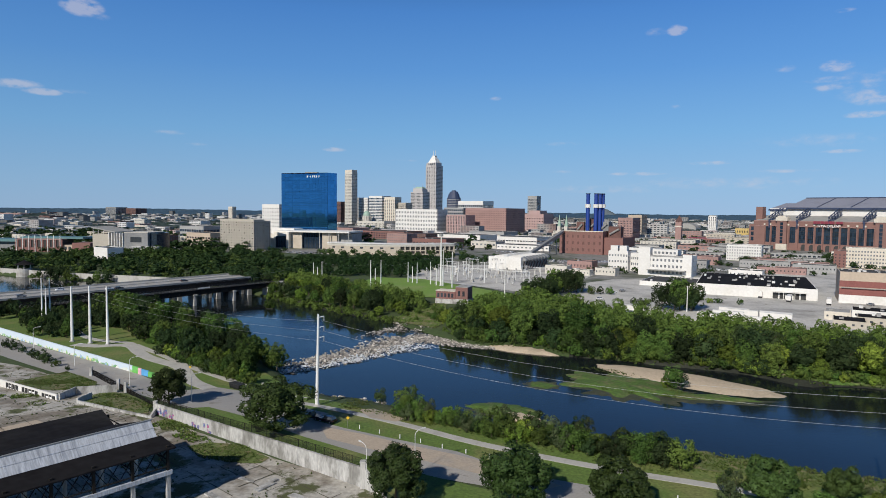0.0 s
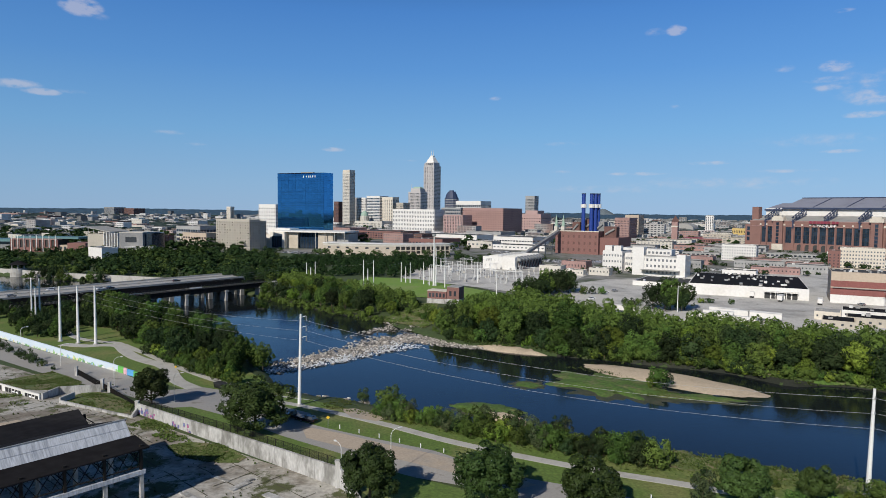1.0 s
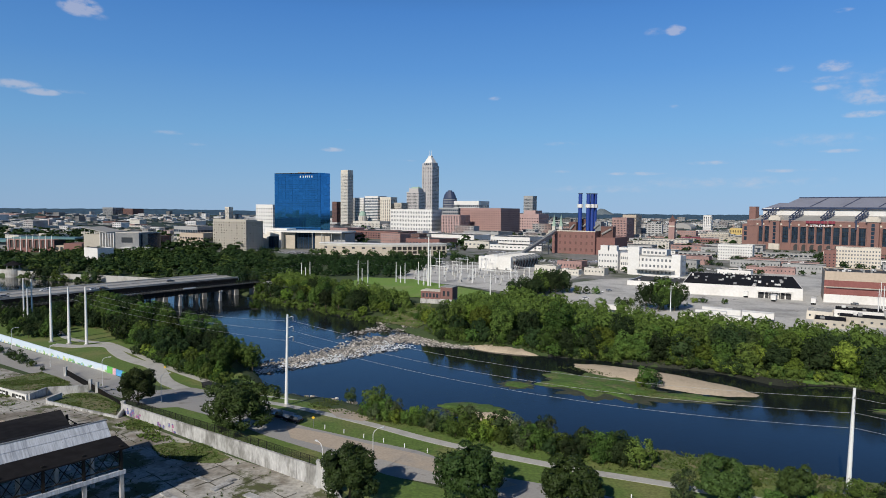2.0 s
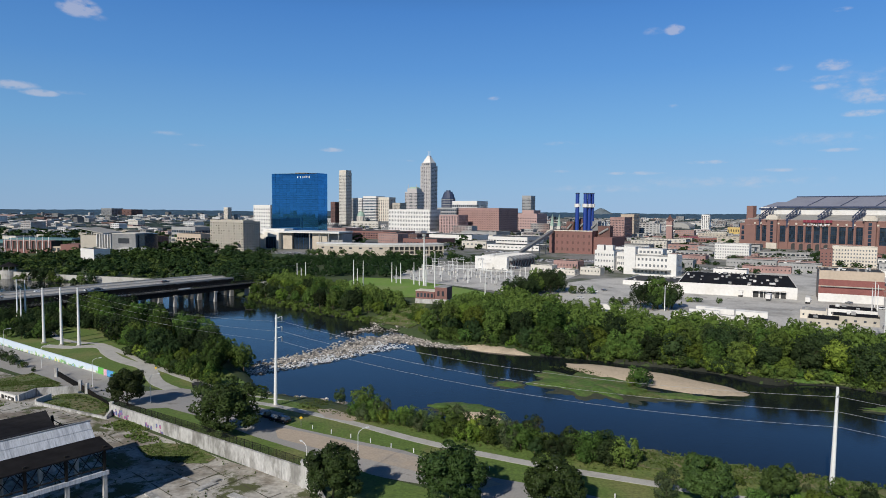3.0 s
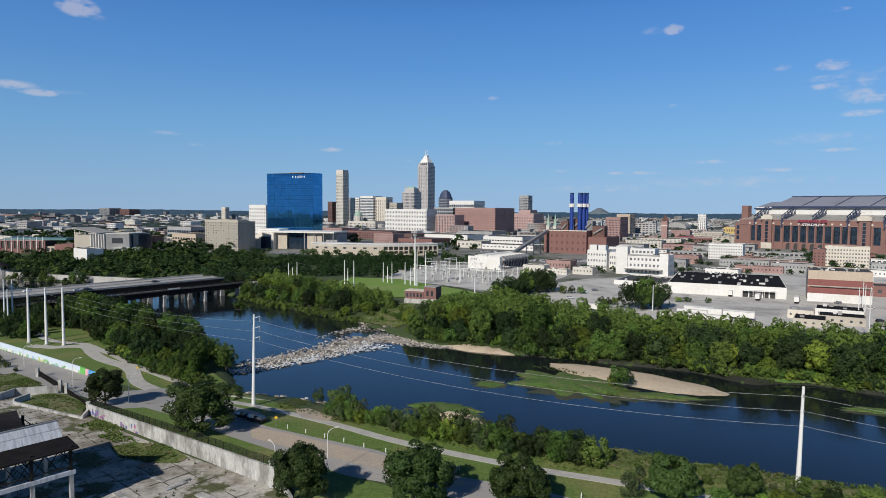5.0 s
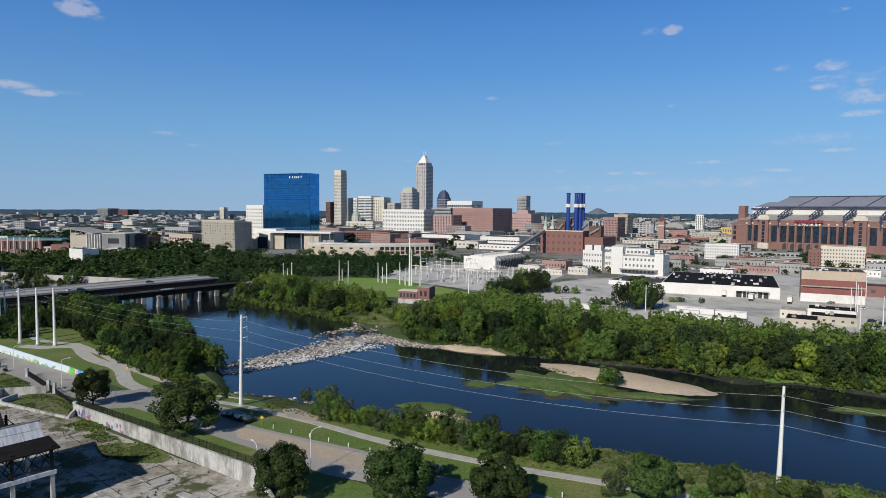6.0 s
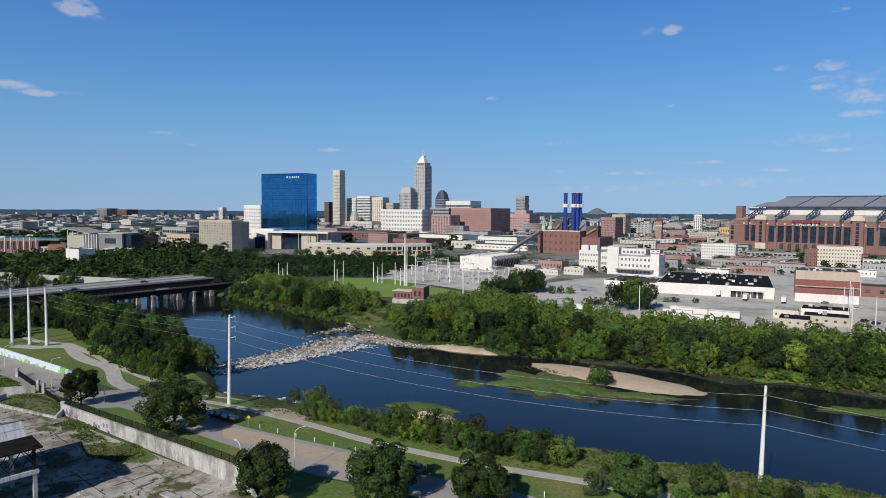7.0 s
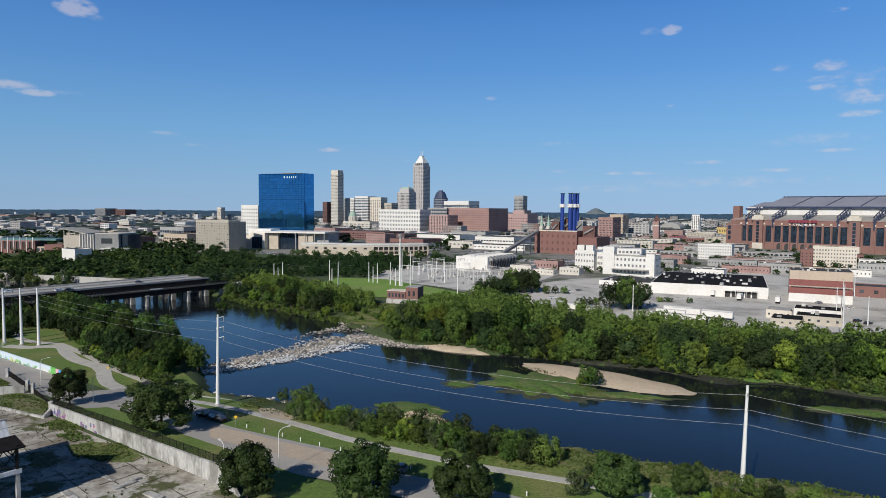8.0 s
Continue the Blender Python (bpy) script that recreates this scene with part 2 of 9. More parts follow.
M["roof_gray"] = material("gray_gravel_roof", (0.33, 0.325, 0.31), 0.9, var=0.1, scale=0.06, fine=0.6)
M["roof_dark"] = material("dark_tar_roof", (0.014, 0.0135, 0.015), 0.95, var=0.2, scale=0.06, fine=0.6, second=(0.024, 0.023, 0.023), spec=0.08)
M["roof_red"] = material("red_metal_roof", (0.33, 0.05, 0.06), 0.6, var=0.08)
M["green_copper"] = material("green_copper", (0.30, 0.42, 0.34), 0.6, var=0.1)
M["glass"] = material("dark_window_glass", (0.05, 0.058, 0.07), 0.08, var=0.1, rand=0.5, spec=0.8)
M["glass_blue"] = material("blue_window_glass", (0.022, 0.038, 0.06), 0.1, var=0.1, rand=0.35, spec=0.9)
M["blue_curtain"] = material("blue_mirror_glass", (0.045, 0.215, 0.47), 0.05, 0.94, var=0.05, scale=0.02, fine=0.15, rand=0.10)
M["blue_mullion"] = material("blue_mullion", (0.012, 0.06, 0.15), 0.35, 0.5, var=0.05)
M["blue_paint"] = material("cobalt_blue_paint", (0.012, 0.045, 0.25), 0.5, var=0.08)
M["navy"] = material("navy_blue_steel", (0.035, 0.05, 0.10), 0.5, var=0.06)
M["stad_roof"] = material("blue_gray_roof_panels", (0.27, 0.275, 0.325), 0.6, var=0.08, scale=0.03, fine=0.4)
# dark base colour stands in for unlit rooms and openings
M["interior"] = material("dim_interior", (0.05, 0.05, 0.05), 0.9, var=0.1)
M["rubber"] = material("black_rubber", (0.02, 0.02, 0.02), 0.8, var=0.1)
M["car_black"] = material("black_car_paint", (0.012, 0.012, 0.015), 0.25, var=0.02, spec=0.7)
M["car_white"] = material("white_car_paint", (0.75, 0.75, 0.75), 0.3, var=0.02, spec=0.7)
M["car_gray"] = material("gray_car_paint", (0.22, 0.23, 0.24), 0.3, var=0.02, spec=0.7)
M["sign_white"] = material("white_sign_paint", (0.8, 0.8, 0.8), 0.6, var=0.02)
M["sign_red"] = material("red_sign_paint", (0.24, 0.035, 0.06), 0.6, var=0.04)
M["sign_yellow"] = material("yellow_sign_paint", (0.75, 0.48, 0.03), 0.6, var=0.02)


def leaf_material(name, base, second, rough=0.7, spec=0.12):
    mat = material(name, base, rough, var=0.2, scale=0.25, fine=1.3, second=second, second_amount=0.5, rand=0.5, island=0.16, spec=spec)
    nt = mat.node_tree
    bs = nt.nodes["Principled BSDF"]
    bs.inputs["Subsurface Weight"].default_value = 0.0
    hsv = [nd for nd in nt.nodes if nd.type == "HUE_SAT"][0]
    info = nt.nodes.new("ShaderNodeObjectInfo")
    hue = nt.nodes.new("ShaderNodeMapRange")
    hue.inputs["To Min"].default_value, hue.inputs["To Max"].default_value = 0.486, 0.528
    mixr = nt.nodes.new("ShaderNodeMath")
    mixr.operation = "FRACT"
    mul = nt.nodes.new("ShaderNodeMath")
    mul.operation = "MULTIPLY"
    mul.inputs[1].default_value = 7.31
    nt.links.new(info.outputs["Random"], mul.inputs[0])
    nt.links.new(mul.outputs[0], mixr.inputs[0])
    nt.links.new(mixr.outputs[0], hue.inputs["Value"])
    nt.links.new(hue.outputs[0], hsv.inputs["Hue"])
    tr = nt.nodes.new("ShaderNodeBsdfTranslucent")
    tr.inputs["Color"].default_value = (base[0] * 1.6, base[1] * 1.7, base[2], 1)
    ad = nt.nodes.new("ShaderNodeMixShader")
    ad.inputs["Fac"].default_value = 0.08
    nt.links.new(bs.outputs[0], ad.inputs[1])
    nt.links.new(tr.outputs[0], ad.inputs[2])
    nt.links.new(ad.outputs[0], nt.nodes["Material Output"].inputs["Surface"])
    return mat


M["leaf"] = leaf_material("leaves", (0.075, 0.119, 0.025), (0.038, 0.062, 0.016))
M["leaf_dark"] = leaf_material("dark_leaves", (0.032, 0.052, 0.018), (0.016, 0.028, 0.011))
M["leaf_light"] = leaf_material("light_leaves", (0.130, 0.185, 0.028), (0.075, 0.112, 0.020))
M["leaf_near"] = leaf_material("glossy_lane_leaves", (0.046, 0.070, 0.018), (0.022, 0.036, 0.011), 0.55, 0.16)
M["leaf_silver"] = leaf_material("silvery_leaves", (0.066, 0.085, 0.038), (0.040, 0.055, 0.024))


def water_material():
    mat = bpy.data.materials.new("river_water")
    mat.use_nodes = True
    nt = mat.node_tree
    bs = nt.nodes["Principled BSDF"]
    bs.inputs["Base Color"].default_value = (0.010, 0.014, 0.016, 1)
    bs.inputs["Roughness"].default_value, bs.inputs["IOR"].default_value = 0.07, 1.33
    geo = nt.nodes.new("ShaderNodeNewGeometry")
    mp = nt.nodes.new("ShaderNodeMapping")
    mp.inputs["Scale"].default_value, mp.inputs["Rotation"].default_value = (0.5, 1.1, 1), (0, 0, 0.6)
    nt.links.new(geo.outputs["Position"], mp.inputs[0])
    n = nt.nodes.new("ShaderNodeTexNoise")
    n.inputs["Scale"].default_value, n.inputs["Detail"].default_value = 1.6, 4
    nt.links.new(mp.outputs[0], n.inputs["Vector"])
    big = nt.nodes.new("ShaderNodeTexNoise")
    big.inputs["Scale"].default_value, big.inputs["Detail"].default_value = 0.035, 3
    nt.links.new(mp.outputs[0], big.inputs["Vector"])
    st = nt.nodes.new("ShaderNodeMapRange")
    st.inputs["From Min"].default_value, st.inputs["From Max"].default_value = 0.35, 0.65
    st.inputs["To Min"].default_value, st.inputs["To Max"].default_value = 0.07, 0.30
    nt.links.new(big.outputs["Fac"], st.inputs["Value"])
    calm = nt.nodes.new("ShaderNodeMapRange")
    calm.inputs["From Min"].default_value, calm.inputs["From Max"].default_value = 0.35, 0.65
    calm.inputs["To Min"].default_value, calm.inputs["To Max"].default_value = 0.05, 0.13
    nt.links.new(big.outputs["Fac"], calm.inputs["Value"])
    nt.links.new(calm.outputs[0], bs.inputs["Roughness"])
    bp = nt.nodes.new("ShaderNodeBump")
    bp.inputs["Distance"].default_value = 0.1
    nt.links.new(st.outputs[0], bp.inputs["Strength"])
    nt.links.new(n.outputs["Fac"], bp.inputs["Height"])
    nt.links.new(bp.outputs[0], bs.inputs["Normal"])
    return mat


M["water"] = water_material()

# ---- builders ----
def mesh_object(name, bm, mat=None, smooth=False):
    me = bpy.data.meshes.new(name)
    bm.to_mesh(me)
    bm.free()
    if mat:
        me.materials.append(mat)
    if smooth:
        me.polygons.foreach_set("use_smooth", [True] * len(me.polygons))
    return new(name, me)


def part(name, bm, mat, parent, label="", smooth=False):
    ob = mesh_object(name, bm, mat, smooth)
    ob.parent = parent
    if label:
        tagged(ob, label)
    return ob


def piece(name, me, parent, m):
    """One more piece on a shared mesh."""
    ob = new(name, me)
    ob.parent = parent
    ob.matrix_basis = m
    return ob


def box(bm, x0, x1, y0, y1, z0, z1):
    v = [bm.verts.new(c) for c in ((x0, y0, z0), (x1, y0, z0), (x1, y1, z0), (x0, y1, z0), (x0, y0, z1), (x1, y0, z1), (x1, y1, z1), (x0, y1, z1))]
    for f in ((3, 2, 1, 0), (4, 5, 6, 7), (0, 1, 5, 4), (1, 2, 6, 5), (2, 3, 7, 6), (3, 0, 4, 7)):
        bm.faces.new([v[i] for i in f])
    return v


def box_bm(*dims):
    bm = bmesh.new()
    box(bm, *dims)
    return bm


def tube(bm, a, b, r0, r1, n=8, cap=True):
    """A tapered round bar from a to b."""
    a, b = Vector(a), Vector(b)
    q = (b - a).to_track_quat("Z", "Y")
    rings = []
    for c, r in ((a, r0), (b, r1)):
        rings.append([bm.verts.new(c + q @ Vector((r * math.cos(2 * math.pi * i / n), r * math.sin(2 * math.pi * i / n), 0))) for i in range(n)])
    for i in range(n):
        bm.faces.new((rings[0][i], rings[0][(i + 1) % n], rings[1][(i + 1) % n], rings[1][i]))
    if cap:
        bm.faces.new(rings[0][::-1])
        bm.faces.new(rings[1])


def prism(bm, pts, z0, z1):
    """An upright block over the outline pts (counter-clockwise)."""
    lo = [bm.verts.new((x, y, z0)) for x, y in pts]
    hi = [bm.verts.new((x, y, z1)) for x, y in pts]
    n = len(pts)
    bm.faces.new(lo[::-1])
    bm.faces.new(hi)
    for i in range(n):
        bm.faces.new((lo[i], lo[(i + 1) % n], hi[(i + 1) % n], hi[i]))


def thing(name, m, label, category, group="", kind=""):
    ob = new(name)
    ob.matrix_world = m
    return tagged(ob, label, category, group, kind)


# ---- the land ----
WATER_Z = -4.0
WEST = [(-900, 520), (-600, 440), (-420, 400), (-300, 378), (-222, 374), (-180, 362), (-143, 318), (-111, 292), (-80, 252), (-60, 219), (-47, 195), (-24, 184), (-10, 175), (8, 167), (24, 160), (52, 145), (73, 135), (110, 118), (200, 86), (420, 30), (900, -60)]
EAST = [(-900, 800), (-520, 620), (-383, 540), (-306, 508), (-240, 490), (-170, 466), (-126, 424), (-80, 377), (-49, 349), (-28, 329), (-10, 301), (8, 277), (25, 270), (40, 262), (52, 256), (62, 252), (71, 249.5), (81, 245.5), (91, 241.5), (100.5, 237), (109, 232.5), (115, 226), (120, 219.5), (124, 217), (133, 217.5), (141.5, 215.5), (149, 211), (157, 205.5), (166, 198.5), (200, 184), (300, 156), (450, 124), (900, 40)]
RIVER = np.array(WEST + EAST[::-1], float)


def inside(poly, x, y):
    poly = np.asarray(poly, float)
    hit = np.zeros(np.shape(x), bool)
    for (x0, y0), (x1, y1) in zip(poly, np.roll(poly, -1, 0)):
        cross = (y0 > y) != (y1 > y)
        hit ^= cross & (x < (x1 - x0) * (y - y0) / (y1 - y0 + 1e-9) + x0)
    return hit


def edge_distance(line, x, y):
    d = np.full(np.shape(x), 1e9)
    line = np.asarray(line, float)
    for (x0, y0), (x1, y1) in zip(line[:-1], line[1:]):
        ax, ay = x1 - x0, y1 - y0
        s = np.clip(((x - x0) * ax + (y - y0) * ay) / (ax * ax + ay * ay), 0, 1)
        d = np.minimum(d, np.hypot(x - x0 - s * ax, y - y0 - s * ay))
    return d


def ease(a, b, v):
    s = np.clip((v - a) / (b - a), 0, 1)
    return s * s * (3 - 2 * s)


def height(x, y):
    """The land's height: flat banks, a river channel, the near bank a little higher towards the works."""
    x, y = np.asarray(x, float), np.asarray(y, float)
    d = np.minimum(edge_distance(WEST, x, y), edge_distance(EAST, x, y))
    wet = inside(RIVER, x, y)
    signed = np.where(wet, -d, d)
    west_side = inside([(-900, -500)] + WEST + [(900, -500)], x, y) & ~wet
    rise = np.where(west_side, 2.6 * ease(196, 148, y + 0.12 * x), 0.0)
    wobble = 0.25 * np.sin(x * 0.11 + 1.3) * np.sin(y * 0.093)
    land = np.where(west_side, rise, -2.4 * (1 - ease(2, 36, d)) * (x > -140))
    bank = ease(-3.0, 3.6, signed + wobble * 5)
    return np.where(signed > 6, land, (WATER_Z - 2.6) * (1 - bank) + land * bank)


def spaced(lo, hi, fine_lo, fine_hi, step, grow=1.35):
    mid = list(np.arange(fine_lo, fine_hi + step, step))
    out, s, v = [], step, mid[-1]
    while v < hi:
        s *= grow
        v += s
        out.append(min(v, hi))
    back, s, v = [], step, mid[0]
    while v > lo:
        s *= grow
        v -= s
        back.append(max(v, lo))
    return np.array(back[::-1] + mid + out)


gx, gy = spaced(-4700, 4700, -420, 460, 4.0), spaced(-4700, 4700, 60, 600, 4.0)
GX, GY = np.meshgrid(gx, gy)
GZ = height(GX, GY)
nx, ny = len(gx), len(gy)
quads = [(j * nx + i, j * nx + i + 1, (j + 1) * nx + i + 1, (j + 1) * nx + i) for j in range(ny - 1) for i in range(nx - 1)]
me = bpy.data.meshes.new("ground")
me.from_pydata(np.stack([GX.ravel(), GY.ravel(), GZ.ravel()], 1).tolist(), [], quads)
me.materials.append(M["earth"])
me.polygons.foreach_set("use_smooth", [True] * len(me.polygons))
tagged(new("ground", me), "grassy and bare earth land with river banks", "ground", kind="structure")

bm = bmesh.new()
for i in range(18):
    x0, x1 = -900 + 100 * i, -800 + 100 * i
    v = [bm.verts.new((x, y, WATER_Z)) for x, y in ((x0, -100), (x1, -100), (x1, 850), (x0, 850))]
    bm.faces.new(v)
bmesh.ops.remove_doubles(bm, verts=bm.verts, dist=0.01)
tagged(mesh_object("water", bm, M["water"]), "deep blue river water with light ripples", "river", kind="structure")


def drape(name, pts, mat, off, label, category, step=6.0, kind="structure"):
    """A paved or planted area that follows the land."""
    bm = bmesh.new()
    bm.faces.new([bm.verts.new((x, y, 0)) for x, y in pts])
    xs, ys = [p[0] for p in pts], [p[1] for p in pts]
    for axis, lo, hi in ((0, min(xs), max(xs)), (1, min(ys), max(ys))):
        c = lo + step
        while c < hi:
            no = Vector((1, 0, 0)) if axis == 0 else Vector((0, 1, 0))
            bmesh.ops.bisect_plane(bm, geom=bm.verts[:] + bm.edges[:] + bm.faces[:], plane_co=no * c, plane_no=no)
            c += step
    bmesh.ops.triangulate(bm, faces=[f for f in bm.faces if len(f.verts) > 4])
    z = height([v.co.x for v in bm.verts], [v.co.y for v in bm.verts])
    for v, h in zip(bm.verts, z):
        v.co.z = h + off
    bmesh.ops.recalc_face_normals(bm, faces=bm.faces)
    if sum(f.normal.z for f in bm.faces) < 0:
        bmesh.ops.reverse_faces(bm, faces=bm.faces)
    ob = mesh_object(name, bm, mat)
    return tagged(ob, label, category, kind=kind)


def smooth_line(pts, n=8):
    """A rounded line through pts."""
    p = [Vector((*q[:2], q[2] if len(q) > 2 else 0)) for q in pts]
    p = [2 * p[0] - p[1]] + p + [2 * p[-1] - p[-2]]
    out = []
    for i in range(1, len(p) - 2):
        for k in range(n):
            t = k / n
            out.append(0.5 * (2 * p[i] + (p[i + 1] - p[i - 1]) * t + (2 * p[i - 1] - 5 * p[i] + 4 * p[i + 1] - p[i + 2]) * t * t + (3 * p[i] - p[i - 1] - 3 * p[i + 1] + p[i + 2]) * t ** 3))
    return out + [p[-2]]


def strip(name, pts, width, mat, off, label, category, n=8, thick=0.1):
    """A road or path of even width along a rounded line, with real edges."""
    line = smooth_line(pts, n)
    bm = bmesh.new()
    rows = []
    for i, c in enumerate(line):
        d = (line[min(i + 1, len(line) - 1)] - line[max(i - 1, 0)]).normalized()
        s = Vector((-d.y, d.x, 0)) * width / 2
        row = []
        for e in (-1, 1):
            q = c + s * e
            h = float(height(q.x, q.y)) + off
            row += [bm.verts.new((q.x, q.y, h)), bm.verts.new((q.x, q.y, h - thick))]
        rows.append(row)
    for a, b in zip(rows[:-1], rows[1:]):
        bm.faces.new((a[0], b[0], b[2], a[2]))
        bm.faces.new((a[1], b[1], b[0], a[0]))
        bm.faces.new((a[2], b[2], b[3], a[3]))
    bmesh.ops.recalc_face_normals(bm, faces=bm.faces)
    if sum(f.normal.z for f in bm.faces) < 0:
        bmesh.ops.reverse_faces(bm, faces=bm.faces)
    return tagged(mesh_object(name, bm, mat), label, category, kind="structure")


def mound(name, cx, cy, a, b, rot, top, mat, label, category, rough=0.35, bottom=-5.2, seed=0, lumps=3):
    """A low bank of sand or weed standing out of the river."""
    bm = bmesh.new()
    n, m = 96, 8
    c, s = math.cos(radians(rot)), math.sin(radians(rot))
    rings = []
    for j in range(m + 1):
        ring = []
        r = j / m
        for i in range(n):
            t = 2 * math.pi * i / n
            k = r * (1 + rough * noise.noise((math.cos(t) * lumps, math.sin(t) * lumps, seed * 7.3)))
            u, w = a * k * math.cos(t), b * k * math.sin(t)
            z = bottom + (top - bottom) * (1 - r ** 3) + 0.12 * noise.noise((u * 0.3, w * 0.3, seed)) * (1 - r)
            ring.append(bm.verts.new((cx + u * c - w * s, cy + u * s + w * c, z)))
            if j == 0:
                break
        rings.append(ring)
    for i in range(n):
        bm.faces.new((rings[0][0], rings[1][i], rings[1][(i + 1) % n]))
    for j in range(1, m):
        for i in range(n):
            bm.faces.new((rings[j][i], rings[j + 1][i], rings[j + 1][(i + 1) % n], rings[j][(i + 1) % n]))
    return tagged(mesh_object(name, bm, mat, True), label, category, kind="structure")


M["shoal"] = material("brown_weedy_shoal", (0.046, 0.054, 0.027), 0.75, var=0.25, scale=0.35, fine=1.6, second=(0.075, 0.073, 0.042), coords="World", bump=0.3)
# near bank: lawns, lane, lots and paths
drape("lawn", [(-260, 300), (-196, 278), (-97, 206), (-36, 156), (16, 122), (60, 96), (110, 80), (116, 104), (62, 126), (30, 141), (2, 154), (-22, 168), (-44, 186), (-60, 208), (-82, 238), (-112, 275), (-146, 300), (-190, 345), (-260, 360)], M["lawn"], 0.05, "mown green lawn along the river bank", "lawn")
drape("lane", [(-230, 276), (-152, 222), (-99, 187), (-84, 176), (-62, 160), (-34, 141), (-20, 130), (4, 121), (30, 108), (60, 90), (66, 98), (34, 118), (14, 126), (0, 138), (-14, 145), (-27, 152), (-36, 158), (-33, 164), (-44, 172), (-62, 188), (-72, 193), (-84, 187), (-97, 202), (-106, 210), (-152, 240.9), (-225, 290.8)], M["asphalt"], 0.10, "worn gray asphalt lane widening into a parking lot", "road")
drape("bare_soil", [(-33, 153), (-22, 148), (-12, 142), (0, 136), (14, 127), (20, 121), (16, 119), (8, 124), (-6, 132), (-18, 138), (-30, 145)], M["dirt"], 0.14, "bare sandy soil strip beside the parking lot", "soil")
drape("bare_soil", [(-26, 169), (-22, 161), (-15, 157.6), (-13, 160), (-17, 165), (-22, 170)], M["dirt"], 0.13, "bare sandy patch between path and river", "soil", step=4)
strip("footpath", [(-66, 196), (-52, 180), (-38, 172.5), (-15, 157), (5, 143), (30, 130), (52, 121), (90, 104), (140, 80)], 2.6, M["path"], 0.12, "pale concrete riverside footpath", "path")
strip("footpath", [(-152, 253), (-141, 250.6), (-135, 252.6), (-128.5, 251.5), (-121, 242), (-113, 233), (-105, 226.4), (-98, 221.5), (-92, 214.5), (-87, 206), (-82, 199), (-74, 191)], 4.6, M["path"], 0.16, "pale concrete path curving down to the lane", "path")
strip("footpath", [(-128, 254), (-118, 244.5), (-111, 238.4), (-96, 223.3), (-82, 211), (-68, 199), (-63, 194)], 2.7, M["path"], 0.13, "pale concrete path beside the trees", "path")
strip("footpath", [(-176, 292), (-160, 272), (-150, 263.5), (-141, 259.5), (-132, 257), (-127, 252)], 2.8, M["path"], 0.14, "pale concrete path under the steel poles", "path")
drape("factory_slab", [(-260, 262), (-152, 219), (-99, 186), (-76, 159), (-61, 148), (-36, 131), (-18, 120.5), (-12, 112), (0, 80), (-10, 62), (-260, 62)], M["slab"], 0.06, "weathered broken concrete slab of a demolished factory", "slab")

for pts in ([(-135, 189), (-137, 197), (-134, 205), (-130, 211), (-121, 205), (-112, 197), (-109, 190), (-113, 186), (-118, 184), (-126, 187)], [(-102, 172), (-103.5, 180), (-102, 185), (-94, 181), (-86, 174), (-82, 168), (-79, 161), (-86, 162), (-95, 167)], [(-74, 156), (-71, 157), (-68, 156.5), (-66, 153), (-65, 151), (-68, 150), (-71, 150)], [(-60, 139), (-56, 141.5), (-52, 141), (-47, 139.5), (-40, 133), (-41, 130), (-45, 130), (-48, 131.5), (-55, 134)]):
    drape("weedy_patch", pts, M["meadow"], 0.16, "weedy grass patch on the old slab", "grass", step=4)
drape("bare_slab", [(-110, 148), (-104, 155), (-97, 151), (-103, 140)], M["dirt"], 0.15, "reddish bare slab patch", "slab")
drape("verge", [(-54, 145.5), (-20, 122.5), (-14, 118), (-4, 104), (12, 92), (40, 84), (58, 87), (30, 106.5), (4, 119.6), (-6, 125), (-21, 136), (-36, 146), (-51, 158), (-66, 168), (-76, 165)], M["lawn"], 0.2, "green grass verge between wall and lane", "verge")

drape("bank_grass", [(40, 137), (52, 143.5), (73, 133.5), (110, 116.5), (150, 101), (150, 84), (110, 103.5), (62, 125.5), (46, 131)], M["meadow"], 0.16, "rough grass sloping to the river", "grass", step=4)
# river bars
IS1, IS2 = (-123.7, 338.7), (-106.6, 374.2)
mound("sandbar", 82, 225, 42, 13.5, -38, -2.95, M["sand"], "pale sand bar in the river", "sandbar", 0.12, seed=3)
mound("sandbar", 31, 270.5, 23, 7.5, -27, -2.6, M["sand"], "pale sandy beach at the far bank", "sandbar", 0.3, seed=5)
mound("weed_bed", 58, 217, 24, 18.5, -34, -3.02, M["weed"], "green weed bed along the sand bar", "weed bed", 0.5, seed=8)
mound("weed_bed", 81, 203.5, 24, 5.5, -8, -3.4, M["weed"], "green weed shallows beside the sand bar", "weed bed", 0.45, seed=18)
mound("weed_bed", 31, 216, 7.2, 6.6, -5, -3.6, M["weed"], "small green weed patch in the river", "weed bed", 0.3, seed=9)
for cx, cy, a, b, rot, seed in ((60, 211.5, 27, 18, -30, 8), (81, 202, 27, 7.0, -8, 18), (31, 215.6, 8.3, 7.6, -5, 9), (15, 186, 16, 8.6, -25, 11), (152, 187.2, 24, 6.4, -14, 14)):
    mound("shoal", cx, cy, a, b, rot, -3.88, M["shoal"], "brown weedy shallows round a green bar", "shoal", 0.42, bottom=-4.2, seed=seed, lumps=6)
mound("gravel_islet", 15.5, 188, 14, 8.0, -22, -3.0, M["weed"], "low grassy gravel islet near the bank", "islet", 0.4, seed=11)
mound("gravel_beach", 19.5, 179, 8.5, 4.6, -32, -2.35, M["sand"], "patch of pale gravel by the bank", "gravel", 0.3, seed=12)
